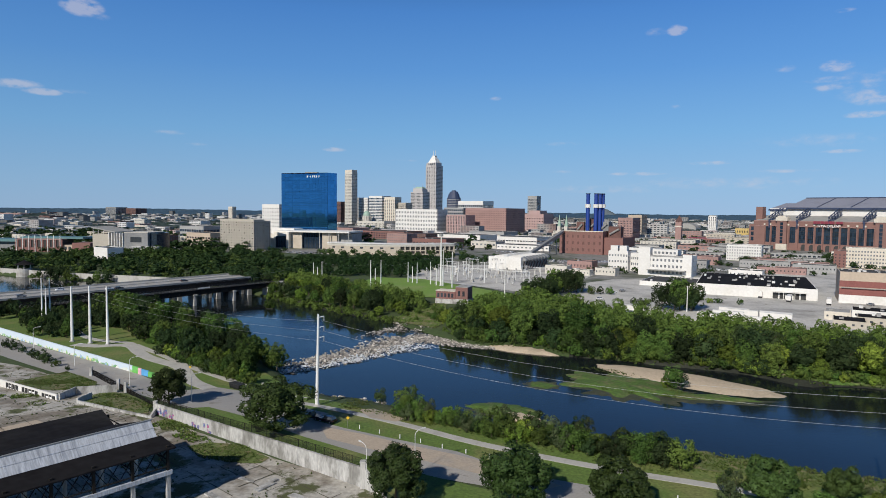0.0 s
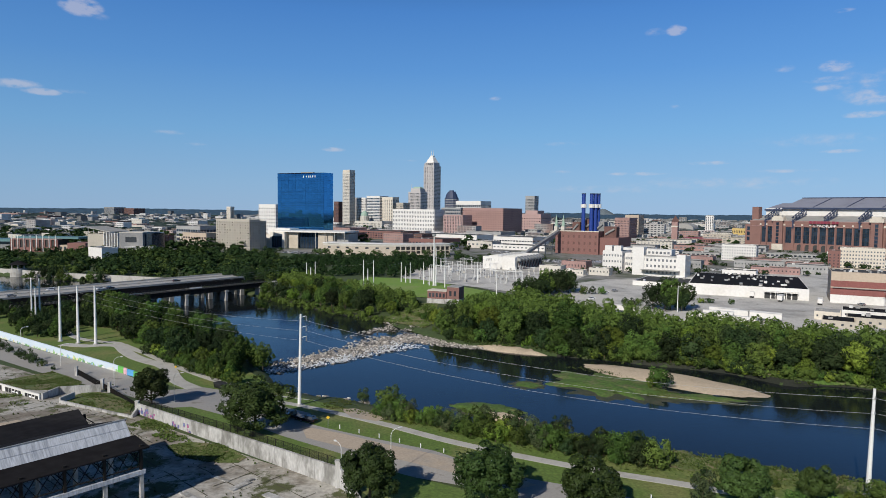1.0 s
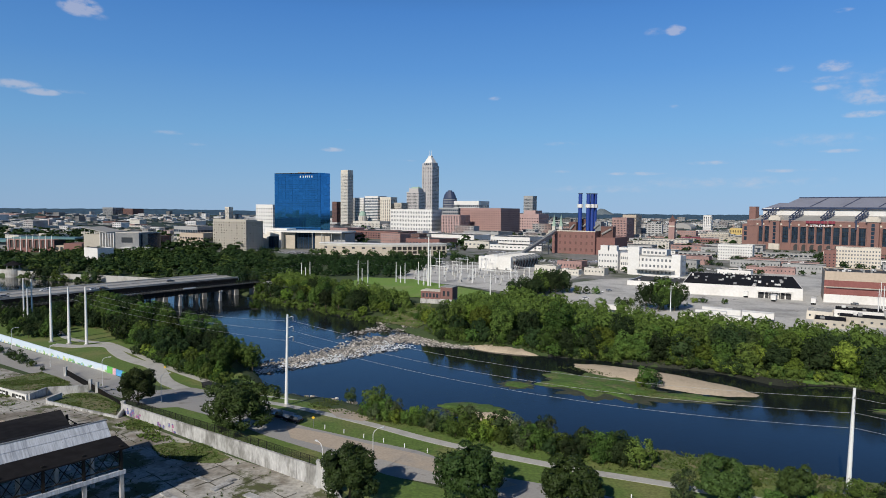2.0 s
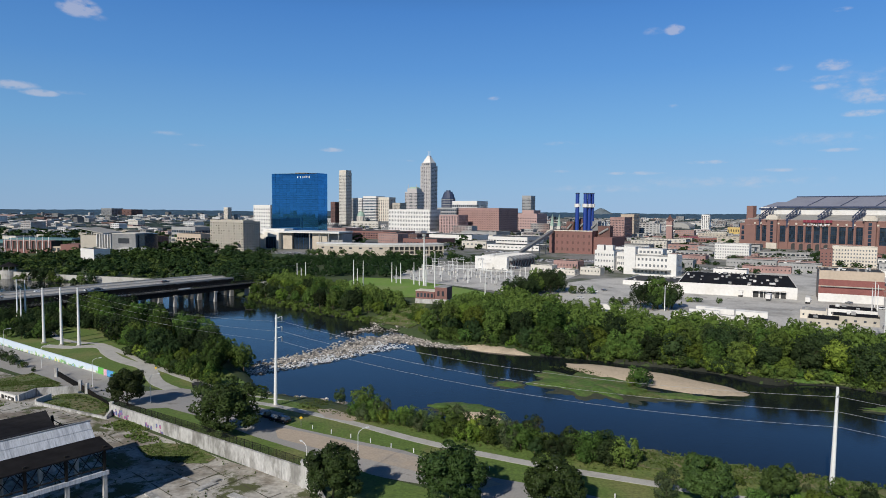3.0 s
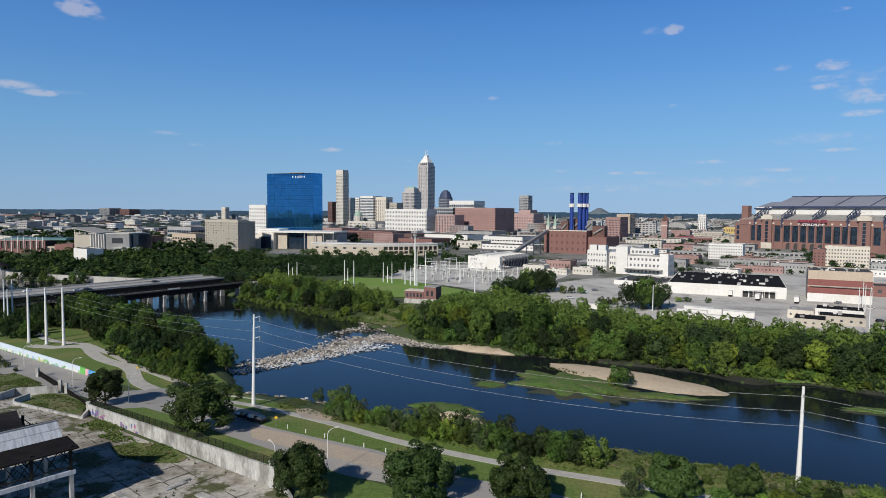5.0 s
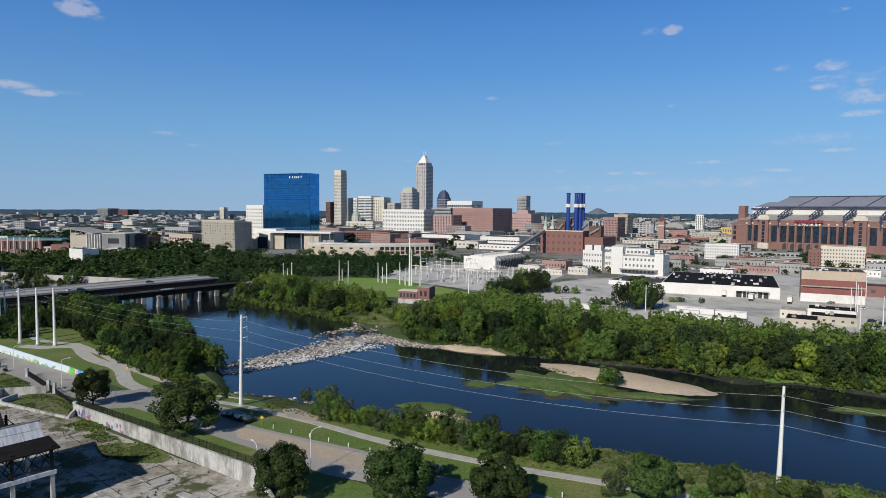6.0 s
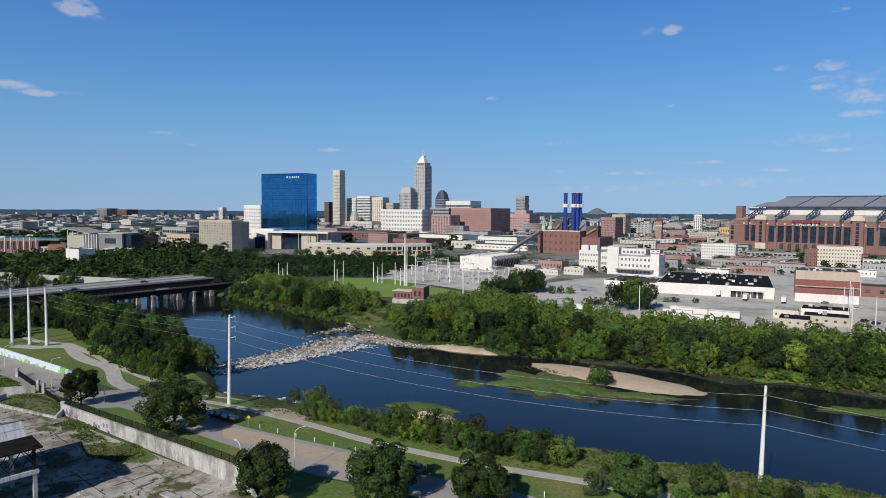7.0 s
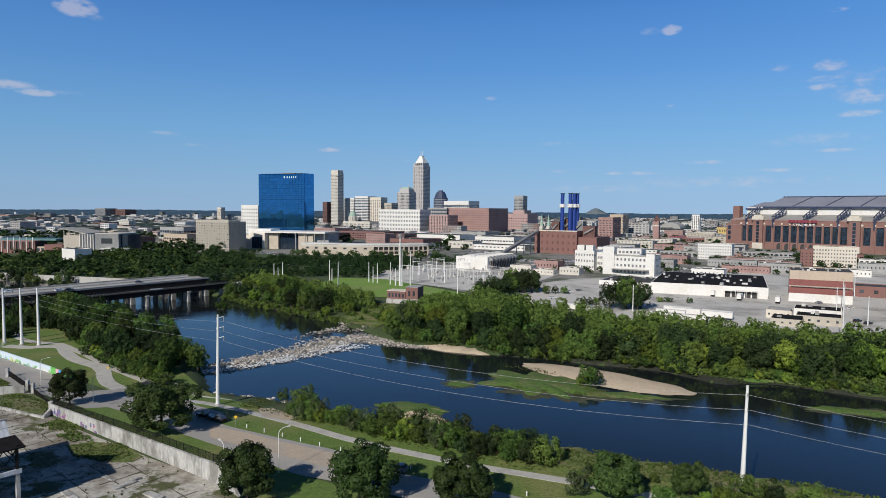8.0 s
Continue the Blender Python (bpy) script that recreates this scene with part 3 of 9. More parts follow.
drape("weedy_spit", [(-31, 334), (-24, 348), (-13, 374), (-2, 374), (-3, 340), (-4, 318), (-8, 309), (-20, 320)], M["meadow"], 0.3, "weedy rocky spit below the pump house", "spit", step=6)
mound("weed_bed", 152, 187.5, 22, 5.2, -14, -3.5, M["weed"], "green weed bed in the shallow river", "weed bed", 0.4, seed=14)
mound("gravel_beach", 60, 146, 8, 3.0, -20, -2.6, M["sand"], "small pale beach under the trees", "gravel", 0.3, seed=15)

# mud strip whose dark colour includes the shade of overhanging trees
strip("mud_bank", [(48, 258.5), (62, 252.5), (81, 246), (100.5, 237.6), (109, 233), (116, 226), (122, 219), (133, 218), (142, 216), (157, 206), (166, 199), (200, 184.5), (300, 156.5)], 3.0, M["mud"], 0.14, "mud along the far waterline, darkened for tree shade", "mud")
drape("weedy_bank", [(111, 234), (116, 228), (121, 221.5), (126, 219.5), (142, 218), (150, 213.5), (158, 208), (160, 211), (152, 217), (143, 222), (128, 224.5), (120, 231)], M["weed"], 0.2, "low weedy bank at the far waterline", "bank", step=3)
mound("gravel_beach", 119, 227, 3.4, 1.8, -40, -2.0, M["sand"], "small pale sandy slip at the far bank", "gravel", 0.3, seed=33)
strip("mud_bank", [(-124, 423), (-80, 378), (-49, 350), (-32, 334)], 4.0, M["mud"], 0.14, "mud along the upper river bank, darkened for tree shade", "mud")
mound("river_islet", IS1[0], IS1[1], 5.5, 2.6, 0, -3.5, M["mud"], "tiny muddy river islet", "islet", 0.3, seed=21)
mound("river_islet", IS2[0], IS2[1], 3.6, 2.4, 0, -3.4, M["mud"], "tiny muddy river islet", "islet", 0.3, seed=22)
# far bank: streets and yards
drape("city_floor", [(-4600, 1000), (-1200, 900), (-470, 640), (-300, 560), (-150, 520), (-60, 530), (0, 500), (60, 395), (110, 330), (200, 280), (330, 240), (500, 190), (900, 100), (2600, -100), (4600, 300), (4600, 4600), (-4600, 4600)], M["cityfloor"], 0.08, "gray paved city streets and blocks", "city ground", step=400)
drape("park", [(-900, 800), (-520, 632), (-383, 552), (-306, 520), (-240, 504), (-165, 480), (-118, 432), (-75, 390), (-45, 360), (-20, 345), (0, 360), (30, 392), (-10, 470), (-30, 560), (0, 700), (-120, 760), (-300, 800), (-600, 900)], M["earth"], 0.15, "dark green parkland beneath trees", "park", step=60)
drape("yard", [(60, 398), (84, 362), (120, 322), (172, 296), (260, 290), (420, 330), (640, 560), (420, 640), (250, 560), (135, 520), (95, 480)], M["lotgray"], 0.2, "bleached gray concrete truck yard", "yard", step=60)
drape("substation_yard", [(-30, 500), (10, 470), (60, 420), (88, 470), (130, 560), (100, 640), (10, 640), (-40, 560)], M["lotgray"], 0.24, "pale gravel substation yard", "yard", step=60)
drape("field", [(-75, 440), (-58, 420), (-20, 402), (20, 392), (58, 396), (20, 450), (-20, 505), (-60, 515)], M["field"], 0.28, "bright green mown field by the substation", "field", step=40)

# ---- city buildings ----
GRID = -32.0  # the street grid's turn


def lattice(bm, put, length, z0, z1, cols, rows, wide, high, deep, base, top):
    """One connected wall face with real openings and reveals. Returns the openings' centres and size."""
    cw, rh = length / cols, (z1 - z0) / rows
    ww, wh = cw * wide, rh * high
    al = [0.0] + [v for i in range(cols) for v in ((i + 0.5) * cw - ww / 2, (i + 0.5) * cw + ww / 2)] + [length]
    zl = [base] + [v for j in range(rows) for v in (z0 + (j + 0.5) * rh - wh / 2, z0 + (j + 0.5) * rh + wh / 2)] + [top]
    grid = [[bm.verts.new(put(a, deep, c)) for a in al] for c in zl]
    for j in range(len(zl) - 1):
        for i in range(len(al) - 1):
            q = (grid[j][i], grid[j][i + 1], grid[j + 1][i + 1], grid[j + 1][i])
            if i % 2 and j % 2:
                inner = [bm.verts.new(put(a, 0.0, c)) for a, c in ((al[i], zl[j]), (al[i + 1], zl[j]), (al[i + 1], zl[j + 1]), (al[i], zl[j + 1]))]
                for k in range(4):
                    bm.faces.new((q[k], q[(k + 1) % 4], inner[(k + 1) % 4], inner[k]))
            else:
                bm.faces.new(q)
    spots = [((i + 0.5) * cw, z0 + (j + 0.5) * rh) for i in range(cols) for j in range(rows)]
    return spots, ww, wh


def block(name, x, y, W, S, h, wall="beige", rows=4, cols=6, scols=None, wide=0.55, high=0.5, glass="glass", roof="roof_gray", label="", category="building", group="", rz=GRID, z0=None, top=None, units=2, deep=0.45, z=0.0, srows=None, sides="WS", swall=None, parapet=0.9):
    """A building on the street grid: x, y is its front left corner; W along the street, S deep, h high."""
    ob = thing(name, pose(x, y, z, 0, 0, rz), label or "city building with rows of windows", category, group)
    z0 = 0.12 * h / max(1, rows) if z0 is None else z0
    top = max(0.6, 0.05 * h) if top is None else top
    bm = box_bm(deep, W - deep, deep, S - deep, 0, h - 0.5)
    part("interior", bm, M["interior"], ob)
    bm = bmesh.new()
    spans = []

    def front(a, o, c):
        return (a, deep - o, c)

    def south(a, o, c):
        return (W - deep + o, a, c)

    for key, put, length, n, m in (("W", front, W, cols, rows), ("S", south, S, scols if scols is not None else max(1, round(cols * S / W)), srows or rows)):
        if key in sides and n > 0:
            spans.append((key, length, *lattice(bm, put, length, z0, h - top, n, m, wide, high, deep, 0.0, h)))
        elif key == "W":
            box(bm, 0, W, 0, deep, 0, h)
        else:
            box(bm, W - deep, W, deep, S - deep, 0, h)
    box(bm, 0, W, S - deep, S, 0, h - 0.01)
    box(bm, 0, deep, deep, S - deep, 0, h - 0.02)
    bmesh.ops.recalc_face_normals(bm, faces=bm.faces)
    part("wall", bm, M[wall], ob)
    part("roof", box_bm(deep, W - deep, deep, S - deep, h - parapet, h - parapet + 0.35), M[roof], ob)
    for key, length, spots, ww, wh in spans:
        me = bpy.data.meshes.new("window")
        b = bmesh.new()
        if key == "W":
            box(b, -ww / 2, ww / 2, 0, 0.1, -wh / 2, wh / 2)
        else:
            box(b, -0.1, 0, -ww / 2, ww / 2, -wh / 2, wh / 2)
        if len(spots) <= 160 and y < 760:
            b.to_mesh(me)
            b.free()
            me.materials.append(M[glass])
            for a, c in spots:
                piece("window", me, ob, Matrix.Translation((a, deep - 0.16, c) if key == "W" else (W - deep + 0.16, a, c)))
        else:
            b.free()
            b = bmesh.new()
            for a, c in spots:
                if key == "W":
                    box(b, a - ww / 2, a + ww / 2, deep - 0.16, deep - 0.06, c - wh / 2, c + wh / 2)
                else:
                    box(b, W - deep + 0.06, W - deep + 0.16, a - ww / 2, a + ww / 2, c - wh / 2, c + wh / 2)
            tagged(part("windows", b, M[glass + "_isl"] if glass + "_isl" in M else M[glass], ob), kind="stuff")
    rnd = random.Random(int(x * 7 + y * 3))
    for _ in range(units):
        a, b2 = rnd.uniform(1.5, max(1.6, W - 5)), rnd.uniform(1.5, max(1.6, S - 5))
        s, t, u = rnd.uniform(0.9, 2.5), rnd.uniform(0.9, 2.5), rnd.uniform(0.6, 1.6)
        if a + s < W - 0.6 and b2 + t < S - 0.6:
            part("roof_unit", box_bm(a, a + s, b2, b2 + t, h - parapet + 0.3, h - parapet + 0.3 + u), M[rnd.choice(["steel_gray", "roof_white", "gray"])], ob)
    return ob


def add_block(ob, name, dims, mat, label=""):
    return part(name, box_bm(*dims), M[mat], ob, label)


M["glass_isl"] = material("dark_glass_panes", (0.035, 0.045, 0.06), 0.08, var=0.1, island=0.6, spec=0.8)
M["glass_blue_isl"] = material("blue_glass_panes", (0.024, 0.045, 0.075), 0.08, var=0.1, island=0.4, spec=0.9)
M["glass_pale"] = material("pale_window_glass", (0.19, 0.20, 0.215), 0.15, var=0.1, rand=0.35, spec=0.8)
M["glass_pale_isl"] = material("pale_glass_panes", (0.19, 0.20, 0.215), 0.15, var=0.1, island=0.35, spec=0.8)
M["gray_dark"] = material("dark_gray_stone", (0.20, 0.205, 0.21), 0.85, var=0.1, scale=0.05, fine=0.5, second=(0.27, 0.265, 0.255))

# ---- named city buildings ----
block("hotel", -301.2, 1030.6, 38.8, 30.0, 61.0, wall="white", rows=10, cols=7, wide=0.5, high=0.4, glass="glass_pale", label="white concrete hotel with square windows", category="hotel", top=4)
block("hotel", -304.9, 849.4, 64.9, 18.0, 40.2, wall="beige", rows=11, cols=13, wide=0.5, high=0.5, label="beige concrete slab hotel with rows of windows", category="hotel", top=2.5)
block("hotel_wing", -255.7, 836.9, 13.0, 16.0, 38.5, wall="beige", rows=11, cols=3, wide=0.5, high=0.5, label="beige concrete hotel wing", category="hotel", top=2.5)
block("office_block", -112.7, 1377.1, 107.7, 40.0, 55.4, wall="white", rows=6, cols=26, wide=0.5, high=0.5, glass="glass_pale", label="white concrete office block with a window grid", category="office", top=2.5, roof="roof_white")
block("office_block", -2.6, 1324.6, 46.3, 40.0, 44.5, wall="pink", rows=7, cols=12, wide=0.4, high=0.8, label="pink stone hotel with upright window strips", category="hotel", top=2)
block("office_block", -7.8, 1426.5, 50.0, 40.0, 59.7, wall="gray", rows=8, cols=10, wide=0.8, high=0.5, glass="glass_blue", label="gray hotel with glass bands", category="hotel", top=2)
block("brown_block", 38.6, 1371.7, 97.6, 91.0, 59.3, wall="brick_brown", rows=12, cols=24, wide=0.45, high=0.42, glass="brick_dark", label="long brown brick government block", category="office", top=4)
block("pink_block", 180.6, 1506.7, 50.4, 60.0, 47.5, wall="pink", rows=6, cols=8, wide=0.4, high=0.4, label="pink stone stepped building", category="building", top=8)
block("pink_block", 196.2, 1535.6, 29.5, 40.0, 55.2, wall="pink", rows=7, cols=5, wide=0.4, high=0.4, label="pink stone upper block", category="building", top=8)
block("gray_tower", 241.3, 1915.6, 29.5, 30.0, 98.6, wall="gray", rows=20, cols=8, wide=0.7, high=0.5, label="gray high-rise with stepped top", category="skyscraper", top=8)
block("white_block", 29.5, 1741.0, 77.3, 60.0, 79.1, wall="white", rows=4, cols=12, wide=0.8, high=0.4, label="white stepped upper building", category="building", top=5, roof="roof_white")
block("cream_tower", -175.7, 1769.7, 37.1, 30.0, 88.1, wall="cream", rows=20, cols=5, wide=0.35, high=0.6, label="cream concrete apartment tower", category="skyscraper", top=7)
block("cream_tower", -134.3, 1743.1, 24.8, 30.0, 72.7, wall="beige", rows=14, cols=6, wide=0.6, high=0.45, label="beige concrete office tower with windows", category="skyscraper", top=4)
block("striped_tower", -219.9, 1784.4, 46.0, 40.0, 91.0, wall="white", rows=20, cols=2, wide=0.98, high=0.55, glass="glass_blue", label="white and blue striped office tower", category="skyscraper", top=5)
block("white_tower", -257.1, 1847.8, 33.6, 35.0, 87.1, wall="white", rows=18, cols=8, wide=0.6, high=0.5, label="white office tower with dark cap", category="skyscraper", top=4)
block("dark_tower", -324.7, 1859.3, 17.5, 35.0, 75.2, wall="brick_dark", rows=18, cols=6, wide=0.5, high=0.5, label="dark brown brick high-rise with windows", category="skyscraper", top=6)
block("dark_tower", -270.2, 1905.9, 11.1, 30.0, 88.1, wall="gray", rows=18, cols=5, wide=0.6, high=0.5, label="slim dark gray concrete high-rise", category="skyscraper", top=6)
block("statehouse", -248.2, 1749.8, 93.9, 80.0, 22.1, wall="limestone", rows=3, cols=20, wide=0.45, high=0.6, label="limestone statehouse with rows of windows", category="statehouse", top=5, roof="green_copper")
block("brick_complex", -169.8, 1206.8, 107.2, 60.0, 14.5, wall="brick", rows=3, cols=18, wide=0.6, high=0.5, label="low red brick complex with pale trim", category="building", top=2)
block("long_hall", -56.5, 1129.3, 130.7, 60.0, 13.0, wall="white", rows=1, cols=16, wide=0.2, high=0.3, label="long white exhibition hall with flat roof", category="hall", top=5, roof="roof_white", units=10)
block("long_hall", 41.8, 1240.5, 76.4, 60.0, 14.2, wall="gray", rows=1, cols=12, wide=0.3, high=0.3, label="long gray hall with flat roof", category="hall", top=5, roof="roof_gray", units=8)
block("long_hall", 74.9, 964.5, 65.0, 60.0, 15.9, wall="white", rows=2, cols=14, wide=0.7, high=0.3, label="white low hall with bands of windows", category="hall", top=3, roof="roof_white", units=8)
block("low_hall", -52.0, 931.1, 58.6, 50.0, 13.4, wall="brick", rows=1, cols=10, wide=0.5, high=0.5, label="low red brick hall with flat roof", category="hall", top=3, roof="roof_gray", units=4)
block("apartment_block", 311.3, 1164.2, 26.8, 50.0, 43.9, wall="brick_brown", rows=9, cols=10, wide=0.45, high=0.5, label="brown brick apartment block", category="building", top=4)
block("apartment_block", 358.3, 1264.1, 26.6, 40.0, 48.6, wall="tan", rows=8, cols=8, wide=0.4, high=0.5, label="tan brick block behind", category="building", top=4)
block("white_tower", 618.0, 1509.3, 17.5, 22.0, 47.6, wall="white", rows=12, cols=4, wide=0.35, high=0.8, label="white stone office tower", category="skyscraper", top=3)
block("yellow_hall", 606.8, 1343.8, 26.1, 30.0, 22.2, wall="yellow", rows=2, cols=8, wide=0.4, high=0.5, label="yellow panelled low building", category="building", top=2)
block("red_roof_hall", 443.9, 1190.3, 76.0, 60.0, 7.0, wall="brick", rows=1, cols=18, wide=0.6, high=0.6, label="low station hall with red metal roof", category="hall", top=2, roof="roof_red", parapet=0.3, units=0)
block("hotel", 325.6, 744.5, 36.8, 20.0, 18.4, wall="white", swall="brick", rows=5, cols=14, wide=0.45, high=0.45, glass="glass_pale", label="white five-storey hotel with small windows", category="hotel", top=1.2, roof="roof_white")
block("hotel", 412.0, 660.6, 38.9, 20.0, 20.8, wall="cream", rows=5, cols=15, wide=0.5, high=0.45, glass="glass_pale", label="cream hotel with rows of windows", category="hotel", top=2)
block("hotel_wing", 390.8, 645.7, 10.7, 24.0, 18.6, wall="brick", rows=5, cols=3, wide=0.3, high=0.4, label="red brick hotel end tower", category="hotel", top=3)
ob = block("works_office", 150.7, 599.9, 18.6, 28.0, 18.9, wall="white", rows=3, cols=7, wide=0.5, high=0.35, glass="glass_pale", label="white three-storey works building", category="works building", top=1.5, roof="roof_white")
for a in (1.0, 9.5):
    add_block(ob, "penthouse", (a, a + 7.0, 3, 10, 18.0, 23.5), "white")
add_block(ob, "link_wing", (18.7, 30, 8, 26, 0, 17.0), "white")
for k in range(6):
    add_block(ob, "window", (19.4 + 1.75 * k, 20.5 + 1.75 * k, 7.9, 8.02, 11, 13.4), "glass_pale")
    add_block(ob, "window", (19.4 + 1.75 * k, 20.5 + 1.75 * k, 7.9, 8.02, 5.5, 8.0), "glass_pale")
block("works_office", 187.9, 664.7, 27.7, 30.0, 18.3, wall="white", rows=4, cols=8, wide=0.4, high=0.35, glass="glass_pale", label="white works building behind", category="works building", top=1.5, roof="roof_white")
ob = block("works_office", 172.2, 561.1, 39.8, 24.0, 17.8, wall="white", rows=3, cols=12, wide=0.5, high=0.42, glass="glass_pale", label="long white three-storey works building", category="works building", top=1.5, roof="roof_white")
add_block(ob, "stair_tower", (-4.5, 5.5, -1.2, 9, 0, 24.5), "white", "blank white stair tower")
add_block(ob, "upper_storey", (5.6, 27, 7, 22, 17.2, 22.6), "white", "set-back upper storey")
for k in range(6):
    add_block(ob, "window", (7 + 3.3 * k, 9 + 3.3 * k, 6.9, 7.02, 18.8, 20.8), "glass_pale")
add_block(ob, "end_tower", (33, 40.2, -0.8, 4, 0, 19.2), "white", "blank white end bay")
add_block(ob, "eave_band", (5.6, 33, -0.5, -0.02, 16.9, 18.0), "roof_gray")
add_block(ob, "loading_canopy", (4, 36, -6, -0.6, 5.0, 5.5), "roof_gray", "long gray loading canopy")
block("warehouse", 168.5, 433.5, 72, 85, 7.6, wall="white", label="long white warehouse with dark flat roof", category="warehouse", roof="roof_dark", sides="", units=34, rz=-25, parapet=0.4)
block("warehouse", 144.6, 481.8, 44.8, 46.0, 3.6, wall="white", label="low white warehouse with dark flat roof", category="warehouse", roof="roof_dark", sides="", units=8)
block("white_box", -346.3, 617.4, 23.5, 16.0, 15.8, wall="white", label="plain white windowless block", category="building", sides="", roof="roof_white", units=0)
block("brick_tower", -1718.8, 3197.7, 90.1, 60.0, 49.2, wall="gray_dark", rows=12, cols=12, wide=0.6, high=0.5, label="gray concrete hospital tower with windows", category="tower", top=6)
block("brick_tower", -1614.1, 3193.7, 82.5, 60.0, 44.6, wall="brick_dark", rows=12, cols=12, wide=0.5, high=0.5, label="dark red brick high-rise with windows", category="tower", top=6)
block("cream_tower", -899.4, 2613.0, 24.5, 20.0, 57.6, wall="cream", rows=16, cols=4, wide=0.5, high=0.5, label="slim cream concrete apartment tower", category="tower", top=6)
block("long_block", -2014.9, 2822.5, 231.1, 40.0, 19.4, wall="brick_brown", rows=6, cols=16, wide=0.6, high=0.5, label="long brown institutional block", category="building", top=3)
block("tan_hall", -382.9, 928.4, 53.6, 30.0, 18.6, wall="tan", rows=2, cols=9, wide=0.6, high=0.4, label="low tan brick hall with window band", category="hall", top=4)
block("blue_hall", -479.6, 1135.0, 66.0, 40.0, 22.0, wall="gray", rows=2, cols=10, wide=0.8, high=0.5, glass="glass_blue", label="blue-gray low hall with glass bands", category="hall", top=4)

# ---- landmark towers ----
def glass_tower():
    """The tall blue curved glass hotel: a concave front of mirror panels."""
    ob = thing("glass_hotel_tower", pose(-244, 931, 0), "tall blue mirror-glass hotel tower with concave front", "skyscraper")
    L, H, n, m, deep = 78.0, 106.0, 14, 20, 19.0
    ang = radians(-21)
    ex, ey = Vector((math.cos(ang), math.sin(ang), 0)), Vector((-math.sin(ang), math.cos(ang), 0))

    def at(a, back):
        s = a / L
        return ex * a + ey * (back + 5.0 * (1 - (2 * s - 1) ** 2))

    front = [at(L * i / 28, 0.25) for i in range(29)]
    right = Vector((math.cos(radians(58)), math.sin(radians(58)), 0))
    back = [front[-1] + right * deep, front[0] + right * deep]
    bm = bmesh.new()
    prism(bm, [(p.x, p.y) for p in front + back], 0, H - 0.6)
    part("tower_core", bm, M["blue_mullion"], ob)
    bm = bmesh.new()
    prism(bm, [(p.x, p.y) for p in [front[0], front[-1], front[-1] + right * deep, front[0] + right * deep]], H - 0.6, H)
    part("roof", bm, M["roof_dark"], ob)
    cw, rh = L / n, H / m
    me = bpy.data.meshes.new("glass_panel")
    b = bmesh.new()
    box(b, -cw / 2 + 0.06, cw / 2 - 0.06, -0.12, 0.1, -rh / 2 + 0.06, rh / 2 - 0.06)
    b.to_mesh(me)
    b.free()
    me.materials.append(M["blue_curtain"])
    rnd = random.Random(5)
    for i in range(n):
        p, q = at(i * cw, 0.0), at((i + 1) * cw, 0.0)
        d = q - p
        for j in range(m):
            c = (p + q) / 2
            piece("glass_panel", me, ob, pose(c.x, c.y, (j + 0.5) * rh, rnd.gauss(0, 0.12), 0, math.degrees(math.atan2(d.y, d.x)) + rnd.gauss(0, 0.1)))
    me2 = bpy.data.meshes.new("glass_panel")
    b = bmesh.new()
    box(b, -deep / 6 + 0.05, deep / 6 - 0.05, -0.12, 0.1, -rh / 2 + 0.06, rh / 2 - 0.06)
    b.to_mesh(me2)
    b.free()
    me2.materials.append(M["blue_curtain"])
    for i in range(3):
        c = front[-1] + right * deep * (i + 0.5) / 3 + Vector((math.sin(radians(58)), -math.cos(radians(58)), 0)) * 0.14
        for j in range(m):
            piece("glass_panel", me2, ob, pose(c.x, c.y, (j + 0.5) * rh, 0, 0, 58))
    bm = bmesh.new()
    for j in range(1, 34):
        z = H * j / 34
        lo = [bm.verts.new((p.x - ey.x * 0.42, p.y - ey.y * 0.42, z - 0.09)) for p in front]
        hi = [bm.verts.new((p.x - ey.x * 0.42, p.y - ey.y * 0.42, z + 0.09)) for p in front]
        for i in range(len(front) - 1):
            bm.faces.new((lo[i], lo[i + 1], hi[i + 1], hi[i]))
    tagged(part("floor_lines", bm, M["blue_mullion"], ob), kind="stuff")
    for k, (a, w) in enumerate(((0.52, 4.2), (0.585, 3.0), (0.64, 2.6), (0.685, 2.6), (0.73, 3.0), (0.785, 3.4))):
        p = at(L * a, -0.5)
        part("sign_bar", box_bm(p.x, p.x + w * 0.8, p.y - 0.2, p.y, H - 6.5, H - 3.6), M["sign_white"], ob, "white roof sign bar")
    part("penthouse", box_bm(34, 52, 2, 14, H, H + 2.2), M["roof_gray"], ob)


glass_tower()


